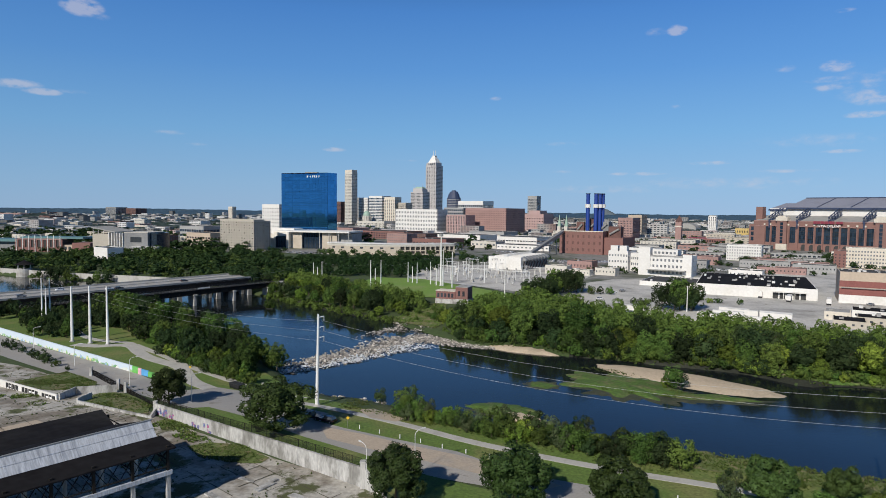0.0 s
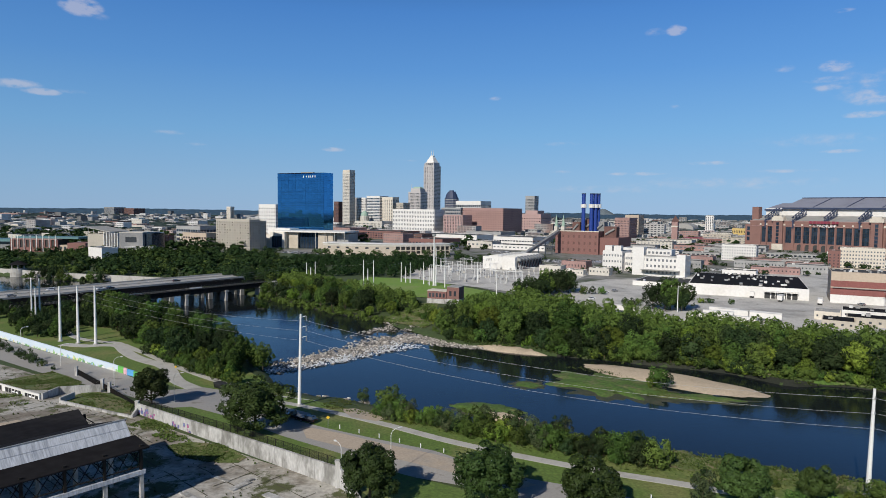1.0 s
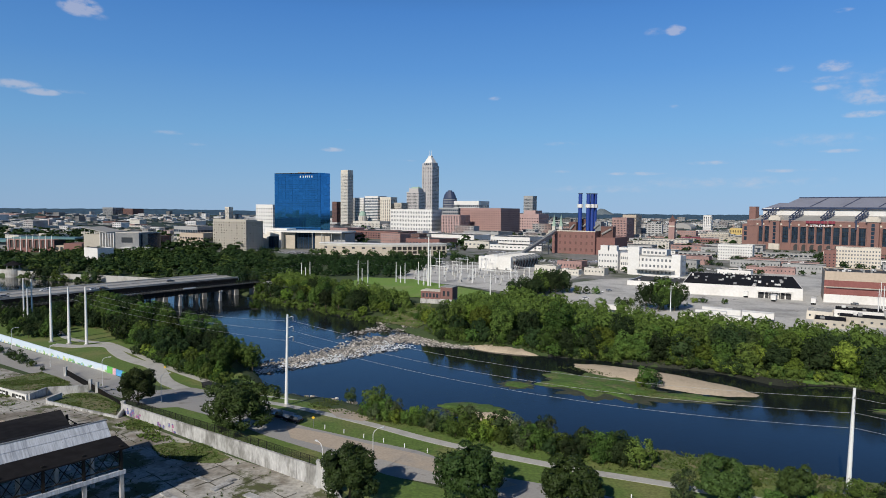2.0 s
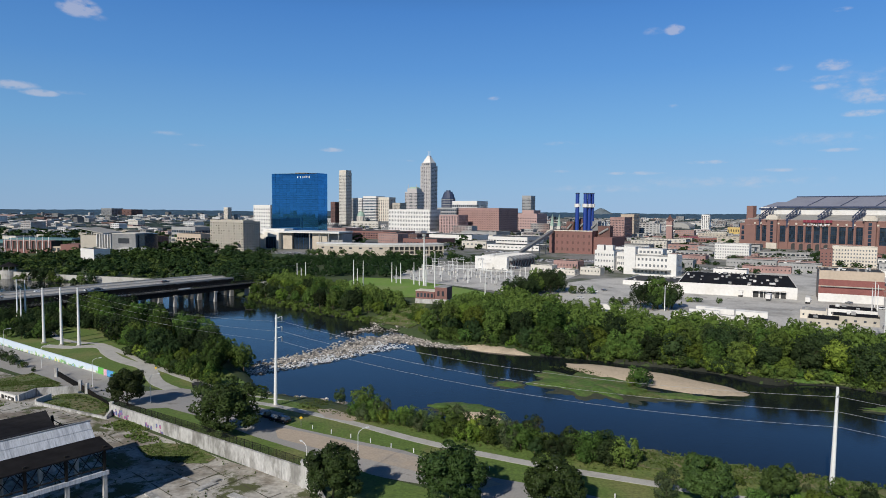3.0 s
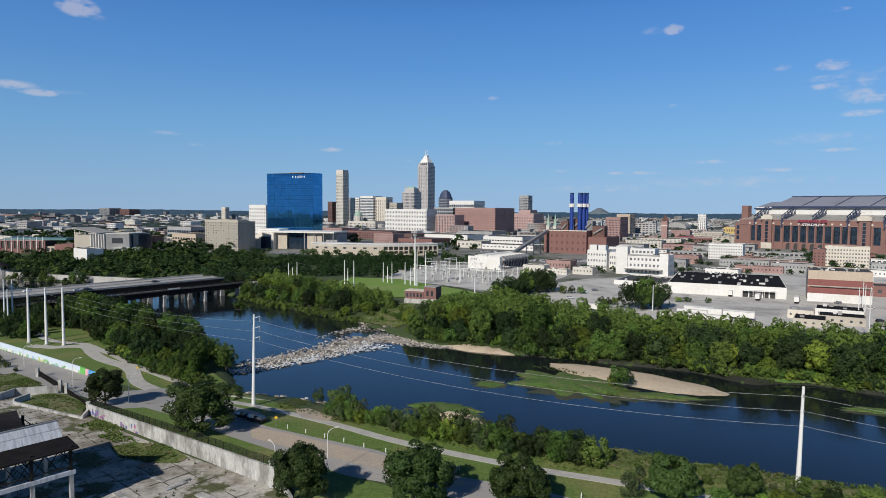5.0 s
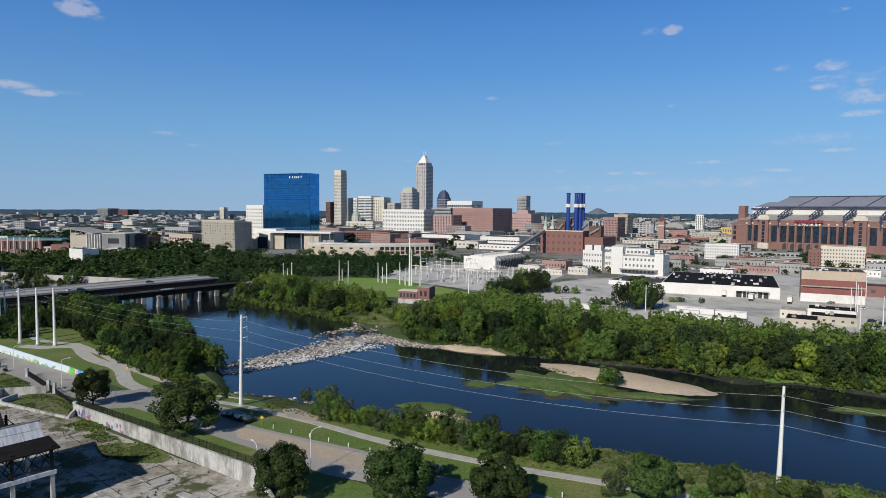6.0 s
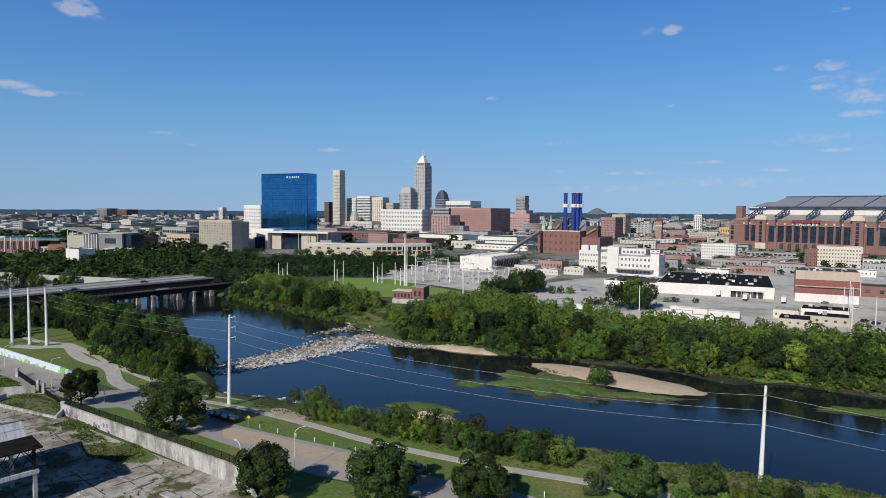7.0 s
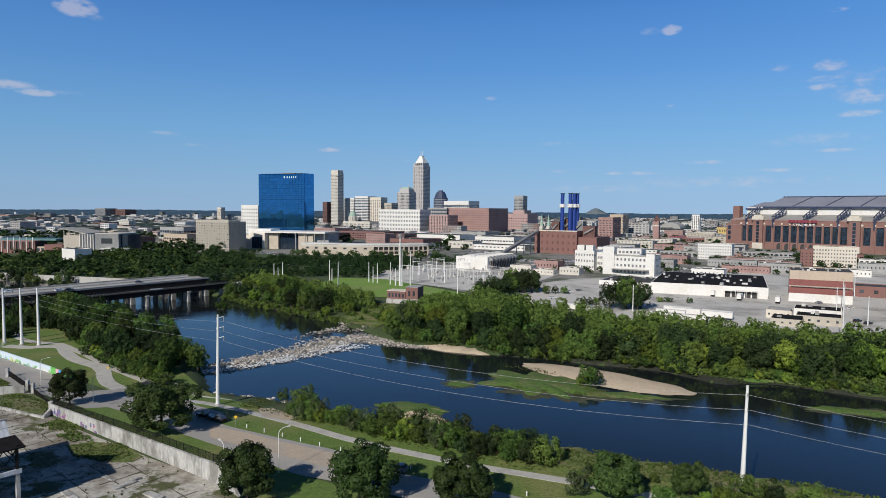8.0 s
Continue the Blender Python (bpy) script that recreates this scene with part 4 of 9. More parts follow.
def office_spire_tower():
    """The tallest tower: a banded shaft with set-back crown, pyramid and twin spires."""
    ob = block("spire_tower", -70.6, 2072, 40.0, 40.0, 196, wall="granite", rows=44, cols=9, scols=9, wide=0.62, high=0.52, label="tallest gray granite skyscraper with pyramid top and twin spires", category="skyscraper", top=3, units=0)
    for k in range(5):
        add_block(ob, "pilaster", (1.5 + k * 9, 3.2 + k * 9, -0.7, 0.02, 0, 203), "granite")
    add_block(ob, "crown", (3, 37, 3, 37, 195, 206), "granite")
    for k in range(4):
        add_block(ob, "crown_window", (6 + k * 7.4, 10.6 + k * 7.4, 2.8, 3.4, 198, 204), "glass")
    bm = bmesh.new()
    lo = [bm.verts.new(v) for v in ((5, 5, 206), (35, 5, 206), (35, 35, 206), (5, 35, 206))]
    hi = [bm.verts.new(v) for v in ((14, 14, 225), (26, 14, 225), (26, 26, 225), (14, 26, 225))]
    bm.faces.new(hi)
    for i in range(4):
        bm.faces.new((lo[i], lo[(i + 1) % 4], hi[(i + 1) % 4], hi[i]))
    part("pyramid_roof", bm, M["white"], ob, "white stepped pyramid roof")
    for a in (16.5, 23.5):
        bm = bmesh.new()
        tube(bm, (a, 20, 224), (a, 20, 246), 0.9, 0.35, 8)
        part("spire", bm, M["white"], ob)
    add_block(ob, "lantern", (14.5, 25.5, 14.5, 25.5, 225, 229), "white")


office_spire_tower()

# slim pale tower
ob = block("pale_tower", -291, 1806, 26, 24, 157, wall="limestone", rows=37, cols=8, scols=8, wide=0.55, high=0.45, label="slim pale limestone skyscraper with rows of square windows", category="skyscraper", top=5, units=0)
add_block(ob, "cap", (0.6, 25.4, 0.6, 23.4, 156.5, 164), "cream", "blank pale parapet cap")

# stepped gray tower with finials
ob = block("stepped_tower", -108, 1872, 43, 36, 106, wall="granite", rows=24, cols=10, scols=8, wide=0.6, high=0.55, label="gray stepped skyscraper with sloped crown and finials", category="skyscraper", top=3, units=0)
add_block(ob, "upper_tier", (5, 38, 5, 31, 105, 116), "granite")
bm = bmesh.new()
prism(bm, [(8, 8), (35, 8), (35, 28), (8, 28)], 116, 121)
for v in bm.verts:
    if v.co.z > 118:
        v.co.x, v.co.y = 21.5 + (v.co.x - 21.5) * 0.7, 18 + (v.co.y - 18) * 0.6
part("sloped_crown", bm, M["green_copper"], ob)
for a in (7, 36):
    bm = bmesh.new()
    tube(bm, (a, 7, 114), (a, 7, 130), 0.9, 0.2, 6)
    part("finial", bm, M["granite"], ob)

# dark tower with rounded glass top
ob = thing("domed_tower", pose(20, 1955, 0, 0, 0, GRID), "dark glass skyscraper with a faceted dome top", "skyscraper")
for k, (r, z0, z1) in enumerate(((22, 0, 90), (20, 90, 103), (15, 103, 110), (8, 110, 114))):
    bm = bmesh.new()
    prism(bm, [(r * math.cos(math.pi * (i + 0.5) / 6), r * math.sin(math.pi * (i + 0.5) / 6)) for i in range(12)], z0, z1)
    if k:
        for v in bm.verts:
            if v.co.z > z0 + 1:
                v.co.x, v.co.y = v.co.x * 0.82, v.co.y * 0.82
    part("tower_shaft" if k == 0 else "dome_tier", bm, M["navy"], ob)
for j in range(10):
    bm = bmesh.new()
    prism(bm, [(22.3 * math.cos(math.pi * (i + 0.5) / 6), 22.3 * math.sin(math.pi * (i + 0.5) / 6)) for i in range(12)], 40 + j * 5, 41.6 + j * 5)
    part("floor_band", bm, M["gray"], ob)

# statehouse dome
ob = thing("statehouse_dome", pose(-221, 1748, 26), "green copper dome on a pale stone drum", "dome")
bm = bmesh.new()
tube(bm, (0, 0, -4), (0, 0, 10), 11, 10.5, 24)
part("drum", bm, M["limestone"], ob)
for k in range(12):
    a = 2 * math.pi * k / 12
    bm = bmesh.new()
    tube(bm, (11.6 * math.cos(a), 11.6 * math.sin(a), -2), (11.6 * math.cos(a), 11.6 * math.sin(a), 9), 0.7, 0.6, 6)
    part("column", bm, M["limestone"], ob)
bm = bmesh.new()
bmesh.ops.create_uvsphere(bm, u_segments=24, v_segments=12, radius=10.5)
bmesh.ops.delete(bm, geom=[v for v in bm.verts if v.co.z < -0.1], context="VERTS")
for v in bm.verts:
    v.co.z = v.co.z * 1.25 + 10
part("dome_shell", bm, M["green_copper"], ob, "green copper dome shell", True)
bm = bmesh.new()
tube(bm, (0, 0, 22), (0, 0, 28), 2.2, 1.6, 10)
tube(bm, (0, 0, 28), (0, 0, 34), 1.2, 0.1, 8)
part("lantern", bm, M["limestone"], ob)


# ---- stadium ----
def stadium():
    ob = thing("stadium", pose(480, 1000, 0, 0, 0, -50), "huge red brick stadium with blue-gray sliding roof", "stadium")
    L, top = 300.0, 44.0
    part("interior", box_bm(4, L - 4, 1.6, 150, 0, top - 2), M["interior"], ob)
    # brick front with tall window bays
    bays = [(18, 24.5), (27, 33.5), (53, 61.5), (66, 75), (78, 86.5), (89, 97.5), (100, 108.5), (111, 119.5), (122, 130.5), (133, 141.5), (144, 151), (154, 162.5), (182, 190.5), (197, 206), (209, 217.5), (220, 228.5), (231, 239.5), (242, 250.5), (262, 272)]
    bm = bmesh.new()
    al = [0.0] + [v for b in bays for v in b] + [L]
    zl = [0.0, 11.0, 35.0, top]
    rows = [[bm.verts.new((a, 0, c)) for a in al] for c in zl]
    for j in range(3):
        for i in range(len(al) - 1):
            q = (rows[j][i], rows[j][i + 1], rows[j + 1][i + 1], rows[j + 1][i])
            if j == 1 and i % 2:
                inner = [bm.verts.new((v.co.x, 1.2, v.co.z)) for v in q]
                for k in range(4):
                    bm.faces.new((q[k], q[(k + 1) % 4], inner[(k + 1) % 4], inner[k]))
            else:
                bm.faces.new(q)
    part("brick_front", bm, M["brick_stad"], ob)
    for a0, a1 in bays:
        n = 3 if a1 - a0 > 6 else 2
        for j in range(4):
            for i in range(n):
                w = (a1 - a0) / n
                part("window", box_bm(a0 + i * w + 0.15, a0 + (i + 1) * w - 0.15, 0.9, 1.1, 11.2 + j * 6, 16.6 + j * 6), M["glass_blue"], ob)
    for a0, a1 in bays:
        add_block(ob, "pier", (a0 - 2.2, a0 - 0.6, -1.4, 0.01, 0, 37), "brick_stad")
        add_block(ob, "pier_cap", (a0 - 2.5, a0 - 0.3, -1.7, 0.02, 37, 39.5), "cream", "pale stone pier cap")
    add_block(ob, "cornice", (0, L, -0.7, 0.03, 35.6, 36.4), "brick_brown")
    add_block(ob, "cornice", (0, L, -0.5, 0.03, top - 1, top + 0.4), "brick_brown")
    # corner towers with stone crowns
    for a in (36, 165, 288):
        add_block(ob, "gate_tower", (a, a + 14, -4, 6, 0, 44), "brick_stad")
        add_block(ob, "tower_base", (a - 0.5, a + 14.5, -4.5, 6, 0, 9), "cream")
        add_block(ob, "stone_crown", (a - 1.5, a + 15.5, -5.2, 7, 44, 49), "cream", "pale stone crown with arched front")
        bm = bmesh.new()
        prism(bm, [(a + 1, -5), (a + 13, -5), (a + 13, 6.5), (a + 1, 6.5)], 49, 51.5)
        part("stone_crown", bm, M["cream"], ob)
        for j in range(6):
            add_block(ob, "window", (a + 5, a + 9, -4.2, -3.9, 10 + j * 5.4, 14.6 + j * 5.4), "glass_blue")
    # gate arches: dark slabs in place of shaded openings
    for k in range(6):
        a = 70 + k * 11
        bm = bmesh.new()
        pts = [(a, 0), (a + 7, 0)] + [(a + 3.5 + 3.5 * math.cos(math.pi * i / 8), 6 + 3.5 * math.sin(math.pi * i / 8)) for i in range(9)]
        vs0 = [bm.verts.new((x, -0.5, z)) for x, z in pts]
        vs1 = [bm.verts.new((x, 0.02, z)) for x, z in pts]
        bm.faces.new(vs0)
        for i in range(len(pts)):
            bm.faces.new((vs0[i], vs0[(i + 1) % len(pts)], vs1[(i + 1) % len(pts)], vs1[i]))
        part("gate_arch", bm, M["interior"], ob, "dark arched gate opening")
    # left stair tower
    add_block(ob, "stair_tower", (-2, 8, 10, 22, 0, 65), "brick_stad")
    add_block(ob, "side_wing", (-9, 26, 4, 60, 0, 38), "brick_stad")
    for k in range(3):
        for j in range(3):
            add_block(ob, "window", (-6 + k * 10, 0 + k * 10, 3.7, 3.95, 12 + 8 * j, 18 + 8 * j), "glass_blue")
    # lower roof
    bm = bmesh.new()
    v = [bm.verts.new(c) for c in ((2, 0.5, top), (L, 0.5, top), (L, 46, 52), (2, 46, 52), (2, 0.5, top - 1), (L, 0.5, top - 1), (L, 46, 51), (2, 46, 51))]
    for f in ((0, 1, 2, 3), (7, 6, 5, 4), (0, 4, 5, 1), (3, 2, 6, 7), (0, 3, 7, 4), (1, 5, 6, 2)):
        bm.faces.new([v[i] for i in f])
    part("lower_roof", bm, M["roof_gray"], ob, "gray lower roof")
    part("clerestory", box_bm(4, L, 46, 47, 51, 63), M["white"], ob, "white clerestory wall")
    part("fascia", box_bm(30, L + 4, 42, 45.5, 61.6, 64.5), M["navy"], ob, "navy blue steel fascia")
    part("fascia", box_bm(2, 29, 44, 46.5, 59.2, 61.5), M["navy"], ob, "navy blue steel fascia")
    # sloped roof panels with seams
    for i, (a0, a1, y0, z0, y1, z1) in enumerate([(2, 29.5, 45, 61.8, 110, 72)] + [(30 + 45 * k, 74.4 + 45 * k, 43, 64.8, 118, 80) for k in range(6)]):
        bm = bmesh.new()
        v = [bm.verts.new(c) for c in ((a0, y0, z0), (a1, y0, z0), (a1, y1, z1), (a0, y1, z1), (a0, y0, z0 - 1), (a1, y0, z0 - 1), (a1, y1, z1 - 1), (a0, y1, z1 - 1))]
        for f in ((0, 1, 2, 3), (7, 6, 5, 4), (0, 4, 5, 1), (3, 2, 6, 7), (0, 3, 7, 4), (1, 5, 6, 2)):
            bm.faces.new([v[j] for j in f])
        part("roof_panel", bm, M["stad_roof"], ob)
        bm = bmesh.new()
        tube(bm, (a1 + 0.2, y0, z0 + 0.3), (a1 + 0.2, y1, z1 + 0.3), 0.7, 0.7, 5)
        part("roof_seam", bm, M["navy"], ob)
    bm = bmesh.new()
    tube(bm, (30, 118, 80.6), (L, 118, 80.6), 1.0, 1.0, 6)
    part("roof_ridge", bm, M["navy"], ob)
    part("roof_back", box_bm(2, L, 111, 150, 40, 71), M["stad_roof"], ob)
    # diagonal roof trusses and their columns
    for a in (24, 64, 107, 151, 195, 239):
        add_block(ob, "truss_column", (a - 0.9, a + 0.9, -2.6, -0.2, 33, 46), "navy", "blue steel lattice column")
        for dx in (-2, 2):
            bm = bmesh.new()
            lo0, lo1 = Vector((a + dx, -1, 43)), Vector((a + dx, 42, 54))
            hi0, hi1 = Vector((a + dx, -1, 49)), Vector((a + dx, 42, 63.5))
            tube(bm, lo0, lo1, 0.7, 0.7, 6)
            tube(bm, hi0, hi1, 0.7, 0.7, 6)
            part("truss_chord", bm, M["navy"], ob)
            n = 9
            for k in range(n):
                bm = bmesh.new()
                p = lo0.lerp(lo1, k / n)
                q = hi0.lerp(hi1, (k + 1) / n) if k % 2 == 0 else hi0.lerp(hi1, k / n)
                r = lo0.lerp(lo1, (k + 1) / n) if k % 2 else p
                tube(bm, r, q, 0.4, 0.4, 5)
                part("truss_brace", bm, M["navy"], ob)
    # lettering
    cu = bpy.data.curves.new("sign_word", "FONT")
    cu.body, cu.size, cu.extrude, cu.align_x = "STADIUM", 5.0, 0.25, "CENTER"
    cu.space_character = 1.05
    tmp = new("sign_word", cu)
    dg = bpy.context.evaluated_depsgraph_get()
    me = bpy.data.meshes.new_from_object(tmp.evaluated_get(dg))
    bpy.data.objects.remove(tmp)
    me.materials.clear()
    me.materials.append(M["sign_white"])
    word = piece("sign_word", me, ob, pose(107, -4.0, 35.6, 90, 0, 0) @ Matrix.Diagonal((1.3, 1, 1, 1)))
    for k, w in enumerate((5, 5, 5, 5, 5, 3, 5, 4)):
        a = 87 + k * 5.0
        add_block(ob, "sign_bar", (a, a + w * 0.85, -4.2, -3.6, 40.6, 44.4), "sign_red", "red roof sign bar")


stadium()


# ---- steam plant ----
def steam_plant():
    ob = block("steam_plant", 147, 838, 58, 60, 30, wall="brick", rows=3, cols=8, scols=7, wide=0.34, high=0.42, glass="brick_dark", label="red brick steam plant with tall blue chimneys", category="power plant", top=3, units=0)
    add_block(ob, "wing", (58.1, 82, 6, 60, 0, 22), "brick")
    add_block(ob, "cornice", (-0.4, 58.4, -0.4, 0.02, 29, 30.2), "cream")
    for k, (a, b, w, d, z) in enumerate(((34, 18, 12, 12, 45), (46, 22, 12, 14, 42), (14, 24, 10, 10, 41), (24, 30, 8, 10, 46), (60, 16, 16, 12, 36))):
        add_block(ob, "boiler_house", (a, a + w, b, b + d, 21, z), "gray_dark" if k % 2 else "brick_dark", "weathered dark boiler casing")
        bm = bmesh.new()
        tube(bm, (a + 2, b - 1, z - 10), (a + w - 2, b - 1, z - 3), 1.4, 1.4, 8)
        part("duct", bm, M["steel_gray"], ob)
    for a, b, base in ((34, 10, 29), (43.3, 14, 29), (46.8, 19, 29), (49.0, 24, 29)):
        bm = bmesh.new()
        tube(bm, (a, b, base), (a, b, 78), 2.6, 2.4, 16)
        stack = part("chimney", bm, M["blue_paint"], ob, "cobalt blue steel chimney")
        bm = bmesh.new()
        tube(bm, (a, b, 60), (a, b, 64.5), 3.9, 3.9, 12)
        part("collar", bm, M["white"], stack, "white platform collar")
        bm = bmesh.new()
        tube(bm, (a, b, 77.5), (a, b, 78.6), 2.8, 2.8, 14)
        part("rim", bm, M["navy"], stack)
    conv = thing("coal_conveyor", pose(0, 0, 0), "long gray inclined coal conveyor on steel legs", "conveyor")
    a, b = Vector((92, 730, 3)), Vector((150, 832, 27))
    bm = bmesh.new()
    d = (b - a).normalized()
    s = Vector((-d.y, d.x, 0)).normalized() * 2
    up = Vector((0, 0, 3.4))
    v = [bm.verts.new(p) for p in (a - s, a + s, a + s + up, a - s + up, b - s, b + s, b + s + up, b - s + up)]
    for f in ((0, 1, 2, 3), (7, 6, 5, 4), (0, 4, 5, 1), (3, 2, 6, 7), (0, 3, 7, 4), (1, 5, 6, 2)):
        bm.faces.new([v[i] for i in f])
    part("gallery", bm, M["steel_gray"], conv)
    for k in range(1, 5):
        p = a.lerp(b, k / 5)
        bm = bmesh.new()
        tube(bm, (p.x, p.y, 0), p, 0.5, 0.5, 6)
        part("leg", bm, M["steel_gray"], conv)


steam_plant()

# twin green spires of a church
ob = thing("church", pose(222, 1300, 0, 0, 0, GRID), "pale stone church with twin green spires", "church")
add_block(ob, "nave", (0, 40, 4, 24, 0, 16), "limestone")
for a in (2, 17):
    add_block(ob, "bell_tower", (a, a + 7, 0, 7, 0, 24), "limestone")
    bm = bmesh.new()
    tube(bm, (a + 3.5, 3.5, 24), (a + 3.5, 3.5, 48), 4.0, 0.15, 8)
    part("spire", bm, M["green_copper"], ob, "green copper spire")

# brick clock tower of the station
ob = thing("clock_tower", pose(357, 1000, 0, 0, 0, GRID), "slim red brick clock tower with pointed roof", "tower")
add_block(ob, "shaft", (0, 9, 0, 9, 0, 40), "brick_brown")
bm = bmesh.new()
tube(bm, (4.5, 4.5, 40), (4.5, 4.5, 50), 6.0, 0.3, 4)
part("pointed_roof", bm, M["brick_dark"], ob)
add_block(ob, "belfry", (-0.4, 9.4, -0.4, 9.4, 32, 34), "cream")

# gym with arched roof
ob = thing("fieldhouse", pose(590, 1650, 0, 0, 0, GRID), "low fieldhouse with gray vaulted roof", "hall")
bm = bmesh.new()
pts = [(0, 0)] + [(26 - 26 * math.cos(math.pi * i / 12), 12 + 14 * math.sin(math.pi * i / 12)) for i in range(13)] + [(52, 0)]
v0 = [bm.verts.new((x, 0, z)) for x, z in pts]
v1 = [bm.verts.new((x, 70, z)) for x, z in pts]
bm.faces.new(v0)
bm.faces.new(v1[::-1])
for i in range(len(pts)):
    bm.faces.new((v0[i], v1[i], v1[(i + 1) % len(pts)], v0[(i + 1) % len(pts)]))
part("vault", bm, M["roof_gray"], ob)


# ---- cream museum with glass bays ----
def museum():
    ob = thing("museum", pose(-277, 889, 0, 0, 0, -14), "cream stone museum with dark glass bays and flat overhanging roof", "museum")
    add_block(ob, "gallery_wing", (0, 40, 0, 50, 0, 19), "cream_light")
    add_block(ob, "entrance_hall", (40.05, 62, -6, 50, 0, 22.5), "cream_light")
    add_block(ob, "upper_box", (26, 60, 14, 40, 19, 27), "white")
    add_block(ob, "glass_bay", (43, 58, -6.5, -5.9, 1, 17), "glass_blue", "dark blue glass bay")
    for k in range(5):
        add_block(ob, "mullion", (43 + k * 3.7, 43.25 + k * 3.7, -6.8, -6.45, 1, 17), "blue_mullion")
    add_block(ob, "roof_slab", (38, 150, -4, 46, 22.6, 24.6), "white", "pale overhanging roof slab")
    add_block(ob, "hall_wall", (62.1, 78, 2, 44, 0, 22.5), "tan_light")
    add_block(ob, "glass_hall", (78.1, 108, 6, 44, 0, 22.4), "glass_blue", "tall dark glass hall front")
    for k in range(9):
        add_block(ob, "mullion", (78.2 + k * 3.7, 78.5 + k * 3.7, 5.6, 5.95, 0, 22.4), "blue_mullion")
    add_block(ob, "hall_wall", (108.1, 130, 2, 44, 0, 22.5), "tan_light")
    add_block(ob, "hall_wall", (130.1, 149, 10, 44, 0, 21), "gray")
    for k in range(4):
        add_block(ob, "roof_post", (106 + k * 14, 106.9 + k * 14, -3, -2.1, 0, 22.6), "steel_gray")
    add_block(ob, "terrace_wall", (-30, 40, -10, -9, 0, 5), "cream_light")


M["cream_light"] = material("pale_cream_stone", (0.70, 0.655, 0.58), 0.8, var=0.05, scale=0.05, fine=0.4)
M["tan_light"] = material("pale_tan_stone", (0.48, 0.42, 0.34), 0.85, var=0.07, scale=0.05, fine=0.4)
museum()


def arcade(cx, cy, r, a0, a1, h, n):
    """A long gently curved building with an open columned front."""
    ob = thing("arcade_building", pose(cx, cy, 0), "long curved pale stone building with columned front and white roof", "building")
    ang = [radians(a0 + (a1 - a0) * i / n) for i in range(n + 1)]
    for name, r0, r1, z0, z1, mat in (("interior", r - 11, r - 2.4, 0, h - 1.2, "interior"), ("roof", r - 16, r + 0.8, h - 1.0, h + 0.2, "roof_white"), ("base_wall", r - 2.35, r, 0, 2.4, "tan_light"), ("spandrel", r - 2.35, r - 0.2, 5.6, 6.6, "tan_light"), ("frieze", r - 2.35, r, h - 3.4, h - 1.02, "limestone")):
        bm = bmesh.new()
        rows = []
        for a in ang:
            c, s = math.cos(a), math.sin(a)
            rows.append([bm.verts.new((q * c, q * s, z)) for q, z in ((r0, z0), (r1, z0), (r1, z1), (r0, z1))])
        for p, q in zip(rows[:-1], rows[1:]):
            for i in range(4):
                bm.faces.new((p[i], p[(i + 1) % 4], q[(i + 1) % 4], q[i]))
        bm.faces.new(rows[0])
        bm.faces.new(rows[-1][::-1])
        bmesh.ops.recalc_face_normals(bm, faces=bm.faces)
        part(name, bm, M[mat], ob)
    me = bpy.data.meshes.new("column")
    b = box_bm(-0.8, 0.8, -0.7, 0.7, 2.4, h - 3.4)
    b.to_mesh(me)
    b.free()
    me.materials.append(M["tan_light"])
    walled = int(n * 0.6)
    for i in range(walled):
        bm = bmesh.new()
        c0, s0, c1, s1 = math.cos(ang[i]), math.sin(ang[i]), math.cos(ang[i + 1]), math.sin(ang[i + 1])
        lo = [bm.verts.new((q * c, q * t, z)) for z in (2.42, h - 3.42) for q, c, t in ((r - 0.9, c0, s0), (r - 0.15, c0, s0), (r - 0.15, c1, s1), (r - 0.9, c1, s1))]
        for f in ((3, 2, 1, 0), (4, 5, 6, 7), (0, 1, 5, 4), (1, 2, 6, 5), (2, 3, 7, 6), (3, 0, 4, 7)):
            bm.faces.new([lo[q] for q in f])
        part("wall_bay", bm, M["tan_light"], ob)
        if i % 2:
            am = (ang[i] + ang[i + 1]) / 2
            w = part("window", box_bm(-0.1, 0.12, -2.0, 2.0, h - 6.6, h - 4.6), M["glass"], ob)
            w.matrix_basis = Matrix.Rotation(am, 4, "Z") @ Matrix.Translation((r - 0.16, 0, 0))
    for a in ang[walled:]:
        piece("column", me, ob, Matrix.Rotation(a, 4, "Z") @ Matrix.Translation((r - 0.9, 0, 0)))


arcade(-70, 920, 165, -118, -62, 14.5, 26)


